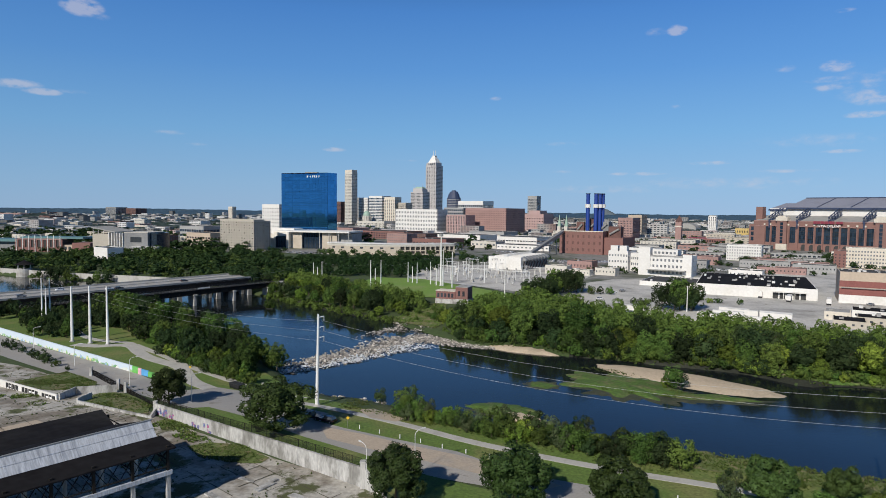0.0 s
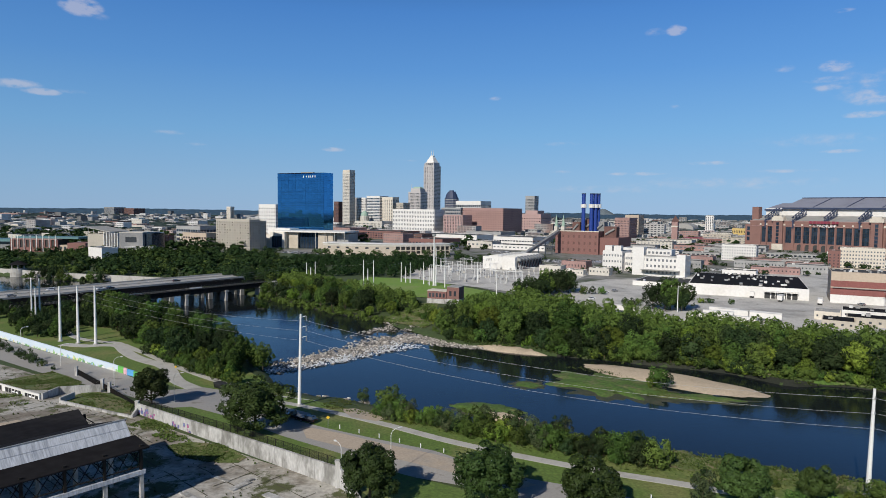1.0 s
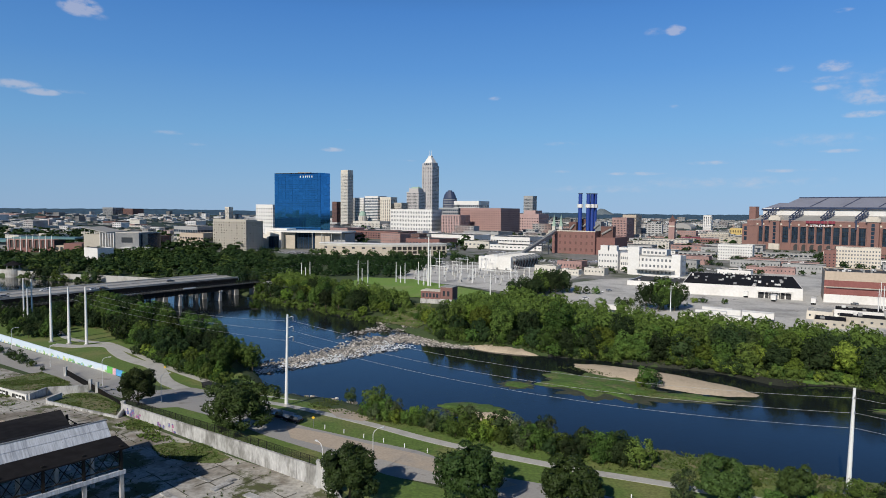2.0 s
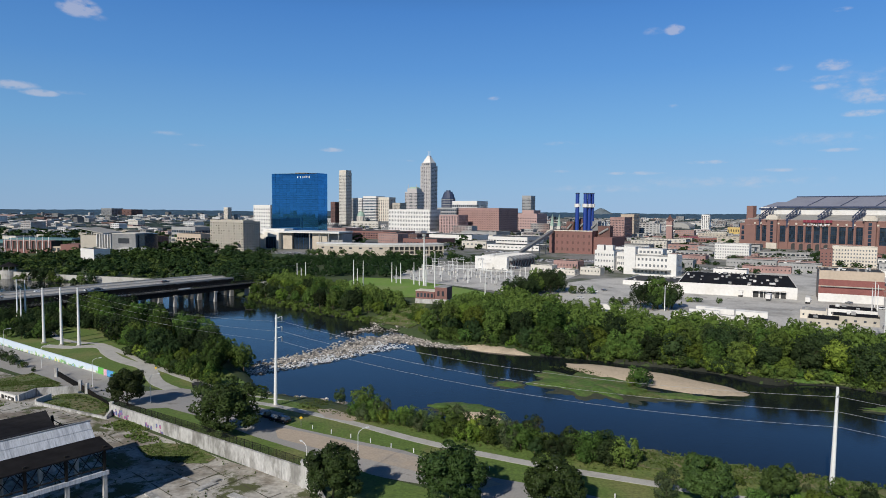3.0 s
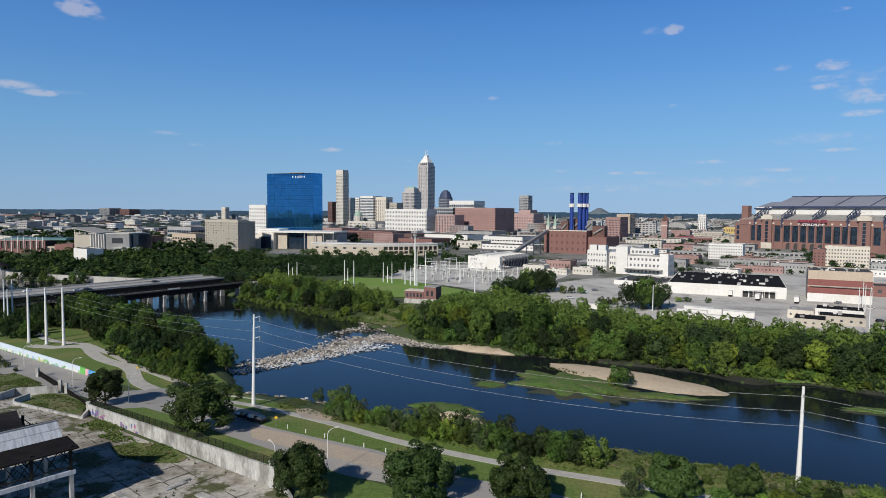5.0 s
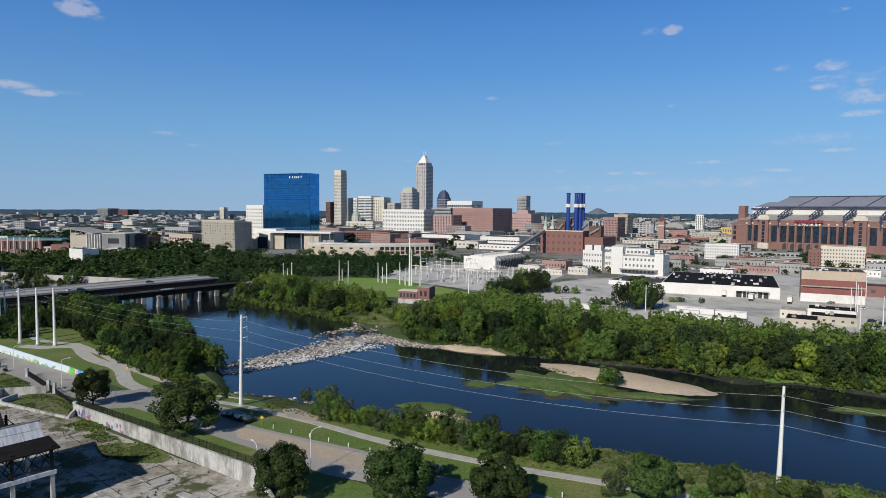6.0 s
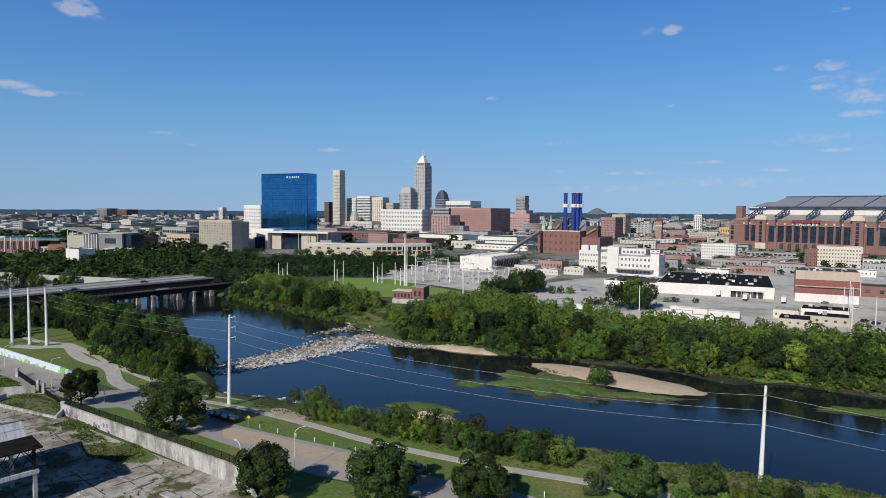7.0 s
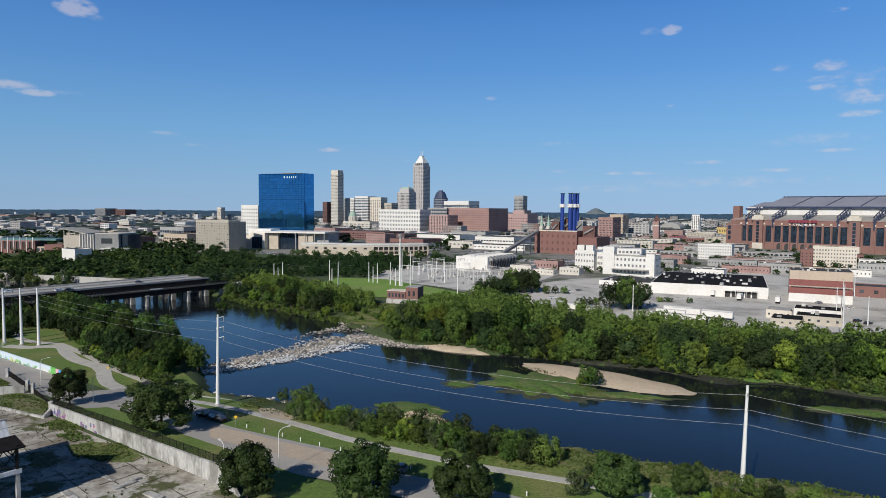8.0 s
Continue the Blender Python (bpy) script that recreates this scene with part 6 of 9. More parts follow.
def trailer(x, y, turn, length=15.0):
    ob = thing("semi_trailer", pose(x, y, 0.2, 0, 0, turn), "long white box semi-trailer parked in the yard", "trailer", "white trailers in the yard")
    l = length / 2
    part("box_body", box_bm(-l, l, -1.3, 1.3, 1.2, 4.0), M["white"], ob)
    part("roof_sheet", box_bm(-l, l, -1.28, 1.28, 4.002, 4.06), M["roof_white"], ob)
    part("chassis", box_bm(-l + 0.4, l - 0.4, -0.6, 0.6, 0.9, 1.19), M["steel_dark"], ob)
    for a in (-l + 1.2, -l + 2.5):
        bm = bmesh.new()
        tube(bm, (a, -1.25, 0.5), (a, 1.25, 0.5), 0.5, 0.5, 12)
        part("wheel_axle", bm, M["rubber"], ob)
    for s in (-0.8, 0.8):
        part("landing_leg", box_bm(l - 3, l - 2.8, s - 0.1, s + 0.1, 0, 1.2), M["steel_gray"], ob)


for x, y, turn in ((140, 322, -32), (150, 316, -32), (146, 333, -32), (156, 338, -32), (154, 344, -32), (168, 327, -32), (170, 331, -32), (135, 326, -32), (100, 350, -32)):
    trailer(x, y, turn)
for x, y, turn in ((214, 400, 58), (205, 418, 58), (232, 388, 58)):
    trailer(x, y, turn, 10.0)


ob = thing("dumpster", pose(-66.5, 192.4, float(height(-66.5, 192.4)) + 0.1, 0, 0, -38), "black steel dumpster at the edge of the parking lot", "dumpster")
bm = box_bm(-2.6, 2.6, -1.1, 1.1, 0.12, 1.5)
for v in bm.verts:
    if v.co.z < 1:
        v.co.x *= 0.86
part("bin", bm, M["car_black"], ob)
part("rim", box_bm(-2.7, 2.7, -1.18, 1.18, 1.5, 1.62), M["rubber"], ob)
for x in (-2.0, 2.0):
    part("skid", box_bm(x - 0.15, x + 0.15, -1.1, 1.1, 0, 0.12), M["rubber"], ob)
# ---- old works: flood wall, fence, mural, slab walls ----
def wall_run(name, a, b, z_lo, z_hi0, z_hi1, thick, mat, label, panels=6.0):
    """A concrete wall of separate cast panels."""
    a, b = Vector((*a, 0)), Vector((*b, 0))
    d = b - a
    ob = thing(name, pose(a.x, a.y, 0, 0, 0, math.degrees(math.atan2(d.y, d.x))), label, "wall")
    n = max(1, round(d.length / panels))
    for i in range(n):
        x0, x1 = d.length * i / n + 0.02, d.length * (i + 1) / n - 0.02
        bm = box_bm(x0, x1, -thick / 2, thick / 2, z_lo, z_lo + 1)
        for v in bm.verts:
            if v.co.z > z_lo + 0.01:
                v.co.z = z_hi0 + (z_hi1 - z_hi0) * v.co.x / d.length
        part("wall_panel", bm, M[mat], ob)
    return ob


M["old_wall"] = material("stained_old_concrete", (0.45, 0.445, 0.43), 0.9, var=0.16, scale=0.35, fine=2.4, second=(0.22, 0.215, 0.20), second_amount=0.62, coords="World", bump=0.25, stretch=(1, 1, 0.35))
M["graffiti"] = material("faded_paint_marks", (0.10, 0.14, 0.30), 0.8, var=0.2, scale=0.8, fine=5, second=(0.35, 0.10, 0.22), second_amount=0.7, coords="World")
wall_run("retaining_wall", (-77.2, 161.5), (-18.4, 119.4), 0, 5.2, 6.6, 0.5, "old_wall", "stained concrete retaining wall with faded graffiti")
ob = thing("wall_pillar", pose(-18.2, 119.2, 1.5), "tall pale concrete end pillar", "pillar")
add_block(ob, "shaft", (-0.5, 0.5, -0.5, 0.5, 0, 6.2), "old_wall")
add_block(ob, "cap", (-0.6, 0.6, -0.6, 0.6, 6.2, 6.45), "old_wall")
ob = thing("wall_buttress", pose(-17.6, 118.8, 1.5, 0, 0, -45), "sloping concrete wall end", "wall")
bm = bmesh.new()
prism(bm, [(0, -0.25), (6, -0.25), (6, 0.25), (0, 0.25)], 0, 5)
for v in bm.verts:
    if v.co.z > 1 and v.co.x > 1:
        v.co.z = 1.2
part("sloped_panel", bm, M["old_wall"], ob)
ob = thing("graffiti_patch", pose(-77.2, 161.5, 0, 0, 0, math.degrees(math.atan2(119.4 - 161.5, 58.8))), "faded blue and pink spray-painted marks on concrete", "graffiti")
rnd = random.Random(3)
for k in range(26):
    a = rnd.choice((rnd.uniform(1, 9), rnd.uniform(1, 9), rnd.uniform(16, 24)))
    c, w, h = rnd.uniform(2.0, 4.4), rnd.uniform(0.3, 1.0), rnd.uniform(0.4, 1.2)
    bar = part("paint_mark", box_bm(-w / 2, w / 2, 0, 0.012, -h / 2, h / 2), M["graffiti"], ob)
    bar.matrix_basis = pose(a, -0.265, c, 0, rnd.uniform(-25, 25), 0)


def fence(name, pts, h, lift):
    ob = thing(name, pose(0, 0, 0), "dark steel mesh fence along the wall top", "fence")
    line = [Vector((x, y, z)) for x, y, z in pts]
    me = bpy.data.meshes.new("post")
    b = bmesh.new()
    tube(b, (0, 0, 0), (0, 0, h), 0.05, 0.05, 6)
    b.to_mesh(me)
    b.free()
    me.materials.append(M["steel_dark"])
    for p, q in zip(line[:-1], line[1:]):
        n = max(1, round((q - p).length / 2.5))
        for i in range(n):
            piece("post", me, ob, Matrix.Translation(p.lerp(q, i / n)))
        for z in (0.15, h * 0.5, h - 0.05):
            bm = bmesh.new()
            tube(bm, p + Vector((0, 0, z)), q + Vector((0, 0, z)), 0.035, 0.035, 4)
            part("rail", bm, M["steel_dark"], ob)
        bm = bmesh.new()
        m = int((q - p).length / 0.2)
        for i in range(m):
            c = p.lerp(q, (i + 0.5) / m)
            tube(bm, c + Vector((0, 0, 0.1)), c + Vector((0, 0, h)), 0.032, 0.032, 3, False)
        tagged(part("mesh_wires", bm, M["steel_dark"], ob), kind="stuff")


fence("mesh_fence", [(-77.0, 162.2, 2.2), (-48, 141.4, 3.2), (-18.6, 120.3, 3.8)], 4.2, 0)
fence("mesh_fence", [(-119, 206.5, 0.3), (-100.7, 188.5, 0.8), (-81.3, 168.5, 1.4), (-77.4, 162.6, 2.0)], 2.0, 0)
for x, y in ((-119, 206), (-100.7, 188), (-96.5, 184), (-77.6, 162)):
    ob = thing("gate_pillar", pose(x, y, float(height(x, y))), "short square concrete fence pillar", "pillar", "concrete fence pillars")
    add_block(ob, "shaft", (-0.4, 0.4, -0.4, 0.4, -0.2, 3.0), "old_wall")
    add_block(ob, "cap", (-0.5, 0.5, -0.5, 0.5, 3.0, 3.2), "old_wall")


def mural_material():
    mat = material("painted_mural", (0.62, 0.68, 0.70), 0.8, var=0.08, scale=0.3, fine=2.0, coords="Object")
    nt = mat.node_tree
    bs = nt.nodes["Principled BSDF"]
    tc = nt.nodes.new("ShaderNodeTexCoord")
    sp = nt.nodes.new("ShaderNodeSeparateXYZ")
    nt.links.new(tc.outputs["Object"], sp.inputs[0])
    vor = nt.nodes.new("ShaderNodeTexVoronoi")
    vor.inputs["Scale"].default_value = 0.8
    nt.links.new(tc.outputs["Object"], vor.inputs["Vector"])
    sx = nt.nodes.new("ShaderNodeSeparateColor")
    nt.links.new(vor.outputs["Color"], sx.inputs[0])
    ramp = nt.nodes.new("ShaderNodeValToRGB")
    ramp.color_ramp.interpolation = "CONSTANT"
    cols = [(0.0, (0.24, 0.45, 0.16)), (0.22, (0.62, 0.66, 0.62)), (0.44, (0.16, 0.32, 0.16)), (0.54, (0.64, 0.60, 0.30)), (0.62, (0.30, 0.50, 0.22)), (0.76, (0.66, 0.68, 0.66)), (0.92, (0.30, 0.45, 0.62))]
    ramp.color_ramp.elements[0].position, ramp.color_ramp.elements[0].color = cols[0][0], (*cols[0][1], 1)
    ramp.color_ramp.elements[1].position, ramp.color_ramp.elements[1].color = cols[1][0], (*cols[1][1], 1)
    for p, c in cols[2:]:
        el = ramp.color_ramp.elements.new(p)
        el.color = (*c, 1)
    nt.links.new(sx.outputs[0], ramp.inputs[0])
    n = nt.nodes.new("ShaderNodeTexNoise")
    n.inputs["Scale"].default_value = 0.35
    nt.links.new(tc.outputs["Object"], n.inputs["Vector"])
    ad = nt.nodes.new("ShaderNodeMath")
    ad.operation = "MULTIPLY_ADD"
    nt.links.new(n.outputs["Fac"], ad.inputs[0])
    ad.inputs[1].default_value = 4.2
    nt.links.new(sp.outputs[2], ad.inputs[2])
    st = nt.nodes.new("ShaderNodeMapRange")
    st.inputs["From Min"].default_value, st.inputs["From Max"].default_value = 2.6, 3.0
    nt.links.new(ad.outputs[0], st.inputs["Value"])
    mx = nt.nodes.new("ShaderNodeMix")
    mx.data_type = "RGBA"
    nt.links.new(st.outputs[0], mx.inputs["Factor"])
    nt.links.new(ramp.outputs[0], mx.inputs["A"])
    mx.inputs["B"].default_value = (0.55, 0.64, 0.72, 1)
    nt.links.new(mx.outputs["Result"], bs.inputs["Base Color"])
    return mat


M["mural"] = mural_material()
M["mural_blue"] = material("bright_blue_mural_paint", (0.10, 0.36, 0.68), 0.8, var=0.1)
M["mural_green"] = material("bright_green_mural_paint", (0.14, 0.45, 0.10), 0.8, var=0.1)
M["mural_pink"] = material("pale_pink_mural_paint", (0.72, 0.42, 0.50), 0.8, var=0.1)
wall_run("mural_wall", (-250, 309), (-108, 211.5), 0, 3.6, 2.3, 0.4, "mural", "long low wall painted with a colourful landscape mural", 8.0)
ob = thing("mural_wall", pose(-108, 211.5, 0, 0, 0, math.degrees(math.atan2(-7.5, 11.0))), "low wall end painted pink, blue and green", "wall")
for a0, a1, h, mat in ((0.03, 3.5, 2.3, "mural_green"), (3.52, 5.5, 2.1, "mural_pink"), (5.52, 9.5, 2.0, "mural_blue"), (9.52, 14, 1.8, "mural_green")):
    add_block(ob, "painted_panel", (a0, a1, -0.2, 0.2, 0, h), mat)

# low slab walls of the works
sign = wall_run("slab_wall", (-150, 196.5), (-109.8, 172.9), 0, 3.4, 3.8, 0.4, "white", "low white-painted wall with large painted black bars", 8.0)
rnd = random.Random(8)
for k in range(15):
    a = 19.2 + 1.8 * k
    if k in (4, 10):
        continue
    bar = part("painted_bar", box_bm(a, a + 1.5, -0.222, -0.21, 0.9, 3.2), M["rubber"], sign, "bold black painted bar")
    for q in range(rnd.choice((1, 2))):
        z = 1.35 + 0.85 * q
        part("painted_bar", box_bm(a + 0.42, a + rnd.choice((1.05, 1.5)), -0.236, -0.224, z, z + 0.45), M["sign_white"], bar)
wall_run("slab_wall", (-109.5, 173.2), (-108.8, 180), 0, 4.0, 4.0, 0.5, "old_wall", "stained concrete slab wall")
wall_run("slab_wall", (-108.5, 180), (-99, 184), 0, 4.0, 3.6, 0.5, "old_wall", "graffiti-marked concrete slab wall")
wall_run("slab_wall", (-102.6, 170), (-101.8, 175.5), 0, 3.8, 3.8, 0.5, "old_wall", "stained concrete slab wall")
wall_run("slab_wall", (-102.4, 169.8), (-76.8, 157.6), 0, 3.2, 3.2, 0.5, "old_wall", "pale stained low concrete retaining wall")
wall_run("slab_wall", (-76.8, 157.4), (-77.2, 161.2), 0, 3.4, 4.2, 0.5, "old_wall", "stained concrete slab wall")

# ---- derelict shed ----
def shed():
    """A long open steel shed: dark roofs, a pale sloping glazed band, rusty trusses and columns. Local x runs along the shed, y across it."""
    z = 1.9
    ob = thing("derelict_shed", pose(-51, 110, z, 0, 0, 50), "derelict open steel shed with dark roof and pale sloping band", "shed")
    L = -62.0
    H = 13.9 - z

    def sheet(name, prof, x0, x1, t, mat, label="", cut=0.0):
        bm = bmesh.new()
        (y0, z0), (y1, z1) = prof
        v = [bm.verts.new(c) for c in ((x0, y0, z0), (x1, y0, z0), (x1 - cut, y1, z1), (x0, y1, z1), (x0, y0, z0 - t), (x1, y0, z0 - t), (x1 - cut, y1, z1 - t), (x0, y1, z1 - t))]
        for f in ((0, 1, 2, 3), (7, 6, 5, 4), (0, 4, 5, 1), (3, 2, 6, 7), (0, 3, 7, 4), (1, 5, 6, 2)):
            bm.faces.new([v[i] for i in f])
        bmesh.ops.recalc_face_normals(bm, faces=bm.faces)
        return part(name, bm, M[mat], ob, label)

    sheet("lean_to_roof", ((-0.6, H - 0.2), (5.0, H + 0.5)), L, 0.8, 0.25, "roof_dark", "dark tarred lean-to roof")
    sheet("upper_roof", ((7.4, H + 3.0), (15.0, H + 1.2)), L, 0.2, 0.25, "roof_dark", "dark tarred upper roof", 3.5)
    sheet("upper_roof", ((15.0, H + 1.2), (25.5, H + 1.4)), L, -3.3, 0.25, "roof_dark", "dark tarred upper roof", -2.0)
    n = 40
    for i in range(n):
        x0, x1 = L + (0 - L) * i / n, L + (0 - L) * (i + 1) / n
        for (a, b) in (((5.0, H + 0.52), (6.15, H + 1.72)), ((6.2, H + 1.8), (7.35, H + 3.0))):
            sheet("glazing_panel", (a, b), x0 + 0.004, x1 - 0.004, 0.12, "pale_band")
    part("ridge_cap", box_bm(L, 0.3, 7.2, 7.6, H + 3.0, H + 3.12), M["steel_gray"], ob)
    bays = 11
    for i in range(bays):
        x = -0.4 + (L + 0.8) * i / (bays - 1)
        for y in (0.2, 13.0, 25.0):
            bm = bmesh.new()
            box(bm, x - 0.22, x + 0.22, y - 0.22, y + 0.22, 7.0, H + 0.2)
            part("column", bm, M["steel_dark"], ob)
            bm = bmesh.new()
            box(bm, x - 0.32, x + 0.32, y - 0.32, y + 0.32, -0.6, 7.0)
            part("column_base", bm, M["old_wall"], ob, "pale concrete column base")
        for y0, y1 in ((0.2, 13.0), (13.0, 25.0)):
            lo, hi = H - 2.4, H - 0.5
            bm = bmesh.new()
            tube(bm, (x, y0, lo), (x, y1, lo), 0.12, 0.12, 4)
            tube(bm, (x, y0, hi), (x, y1, hi), 0.12, 0.12, 4)
            m = 6
            for k in range(m):
                a, b = y0 + (y1 - y0) * k / m, y0 + (y1 - y0) * (k + 1) / m
                tube(bm, (x, a, lo if k % 2 else hi), (x, b, hi if k % 2 else lo), 0.08, 0.08, 4, False)
            part("roof_truss", bm, M["steel_dark"], ob)
    for i in range(bays - 1):
        x0 = -0.4 + (L + 0.8) * i / (bays - 1)
        x1 = -0.4 + (L + 0.8) * (i + 1) / (bays - 1)
        for y in (0.2, 25.0):
            for zz in (H - 0.5, H - 3.6):
                bm = bmesh.new()
                tube(bm, (x0, y, zz), (x1, y, zz), 0.13, 0.13, 4)
                part("side_beam", bm, M["steel_dark"], ob)
            for k in range(3):
                a, b = x0 + (x1 - x0) * k / 3, x0 + (x1 - x0) * (k + 1) / 3
                bm = bmesh.new()
                tube(bm, (a, y, H - 0.5), (b, y, H - 3.6), 0.09, 0.09, 4, False)
                part("side_brace", bm, M["steel_dark"], ob)
                bm = bmesh.new()
                tube(bm, (a, y, H - 3.6), (b, y, H - 0.5), 0.07, 0.07, 4, False)
                part("side_brace", bm, M["steel_dark"], ob)
    part("crane_rail", box_bm(L, 0.2, -0.25, 0.35, 7.02, 7.75), M["pale_band"], ob, "pale crane rail beam")
    part("crane_rail", box_bm(L, 0.2, 24.7, 25.3, 7.02, 7.75), M["steel_dark"], ob)


M["pale_band"] = material("weathered_pale_sheeting", (0.47, 0.49, 0.525), 0.7, var=0.16, scale=0.9, fine=2.6, second=(0.31, 0.33, 0.37), rand=0.05, stretch=(2.2, 0.25, 0.25))
shed()

# slab remains: curbs, grass tufts and loose blocks
rnd = random.Random(77)
for k in range(46):
    x, y = rnd.uniform(-62, -14), rnd.uniform(88, 138)
    if y > 157 - 0.72 * (x + 77) - 6 or (x < -46 and y < 128):
        continue
    w, d, h = rnd.uniform(1.0, 5.5), rnd.uniform(0.4, 1.6), rnd.uniform(0.12, 0.4)
    ob = thing("slab_fragment", pose(x, y, float(height(x, y)) + 0.02, 0, 0, -36 + rnd.choice((0, 90)) + rnd.uniform(-6, 6)), "broken pale concrete slab fragment on the ground", "rubble", "broken slab pieces")
    bm = bmesh.new()
    box(bm, -w / 2, w / 2, -d / 2, d / 2, 0, h)
    for v in bm.verts:
        v.co.x += rnd.uniform(-0.2, 0.2)
        v.co.y += rnd.uniform(-0.15, 0.15)
    part("fragment", bm, M["old_wall"], ob)

# ---- rock weir ----
def rock_mesh(seed):
    rnd = random.Random(seed)
    bm = bmesh.new()
    bmesh.ops.create_icosphere(bm, subdivisions=1, radius=1)
    for v in bm.verts:
        v.co *= 0.72 + 0.5 * rnd.random()
        v.co.z *= 0.7
    me = bpy.data.meshes.new("rock")
    bm.to_mesh(me)
    bm.free()
    me.materials.append(M["rock"])
    return me


ROCKS = [rock_mesh(s) for s in range(9)]


M["wet_rubble"] = material("wet_black_rubble", (0.022, 0.022, 0.022), 0.3, var=0.2, scale=0.8, fine=3, coords="World", bump=0.4)


def weir():
    ob = thing("rock_weir", pose(0, 0, 0), "pale broken limestone rock weir across the river", "weir")
    rnd = random.Random(12)
    line = [(-64, 231, 10), (-50, 248, 11.5), (-38, 261, 12.5), (-27, 277, 15), (-21, 294, 13), (-11, 291, 11), (0, 284, 9), (12, 277, 5), (24, 272, 3)]
    spots, taken = [], set()
    while len(spots) < 1850:
        i = rnd.randrange(len(line) - 1)
        t = rnd.random()
        (x0, y0, w0), (x1, y1, w1) = line[i], line[i + 1]
        d = Vector((x1 - x0, y1 - y0, 0)).normalized()
        o = rnd.gauss(0, 0.42) * (w0 + (w1 - w0) * t)
        if abs(o) > 0.95 * (w0 + (w1 - w0) * t):
            continue
        cell = (int((x0 + (x1 - x0) * t - d.y * o) / 0.62), int((y0 + (y1 - y0) * t + d.x * o) / 0.85))
        if cell in taken:
            continue
        taken.add(cell)
        spots.append((x0 + (x1 - x0) * t - d.y * o, y0 + (y1 - y0) * t + d.x * o, rnd.uniform(0.30, 0.60) * rnd.uniform(0.7, 1.6), abs(o) / (w0 + 0.1)))
    # sparse stones on the upstream sill and the spit under the pump house
    for (x0, y0), (x1, y1), n, w in (((-44, 292), (-38, 301), 10, 1.0), ((-38, 301), (-28, 314), 60, 1.8), ((-26, 306), (-26, 338), 70, 2.2), ((-26, 338), (-14, 360), 40, 2.2), ((-20, 306), (-8, 322), 60, 2.2)):
        for _ in range(n):
            t = rnd.random()
            spots.append((x0 + (x1 - x0) * t + rnd.gauss(0, w), y0 + (y1 - y0) * t + rnd.gauss(0, w), rnd.uniform(0.22, 0.6), 0.7 if y0 < 300 and x0 < -37 else -0.9))
    spots.sort(key=lambda s: -s[2])
    verts, faces = [], []
    for k, (x, y, s, e) in enumerate(spots):
        m = Matrix.Translation((x, y, max(WATER_Z + 0.35 * (1 - e) - 0.1, float(height(x, y)) if e < 0 else -9))) @ Euler((rnd.uniform(-0.5, 0.5), rnd.uniform(-0.5, 0.5), rnd.uniform(0, 6.3))).to_matrix().to_4x4() @ Matrix.Diagonal((s * rnd.uniform(0.9, 2.0), s * rnd.uniform(0.7, 1.0), s * rnd.uniform(0.7, 1.1), 1))
        me = ROCKS[k % 9]
        if k < 300:
            piece("rock", me, ob, m)
        else:
            o = len(verts)
            verts += [(m @ v.co)[:] for v in me.vertices]
            faces += [[o + i for i in p.vertices] for p in me.polygons]
    me = bpy.data.meshes.new("rocks")
    me.from_pydata(verts, [], faces)
    me.materials.append(M["rock"])
    rest = new("rocks", me)
    rest.parent = ob
    tagged(rest, kind="stuff")
    # rubble core under the rocks, blackened so that the gaps show dark
    for (x0, y0, w0), (x1, y1, w1) in zip(line[:-1], line[1:]):
        bm = bmesh.new()
        d = Vector((x1 - x0, y1 - y0, 0))
        box(bm, -1, d.length + 1, -w0 * 0.42, w0 * 0.42, -6.6, WATER_Z + 0.05)
        core = part("rubble_core", bm, M["wet_rubble"], ob, "wet rubble core, blackened for dark rock gaps")
        core.matrix_basis = pose(x0, y0, 0, 0, 0, math.degrees(math.atan2(d.y, d.x)))


weir()

# foam below the weir
M["foam"] = material("white_water_foam", (0.85, 0.86, 0.86), 0.6, var=0.1, scale=0.6, fine=3, coords="World")
rnd = random.Random(31)
bm = bmesh.new()
DAM = [(-64, 232), (-50, 250), (-38, 263), (-27, 280), (-22, 298)]
FOOT = [(-66, 223), (-52, 232), (-36, 246), (-22, 262), (-6, 272)]


def foam_fleck(x, y, z, a0, l, w):
    """One ragged patch of white water."""
    n = 7
    vs = []
    for i in range(n):
        f = rnd.uniform(0.6, 1.2)
        u, v = f * l * math.cos(2 * math.pi * i / n), f * w * math.sin(2 * math.pi * i / n)
        vs.append(bm.verts.new((x + u * math.cos(a0) - v * math.sin(a0), y + u * math.sin(a0) + v * math.cos(a0), z)))
    bm.faces.new(vs)


def along(line, t):
    s = t * (len(line) - 1)
    i = min(int(s), len(line) - 2)
    return Vector(line[i]).lerp(Vector(line[i + 1]), s - i)


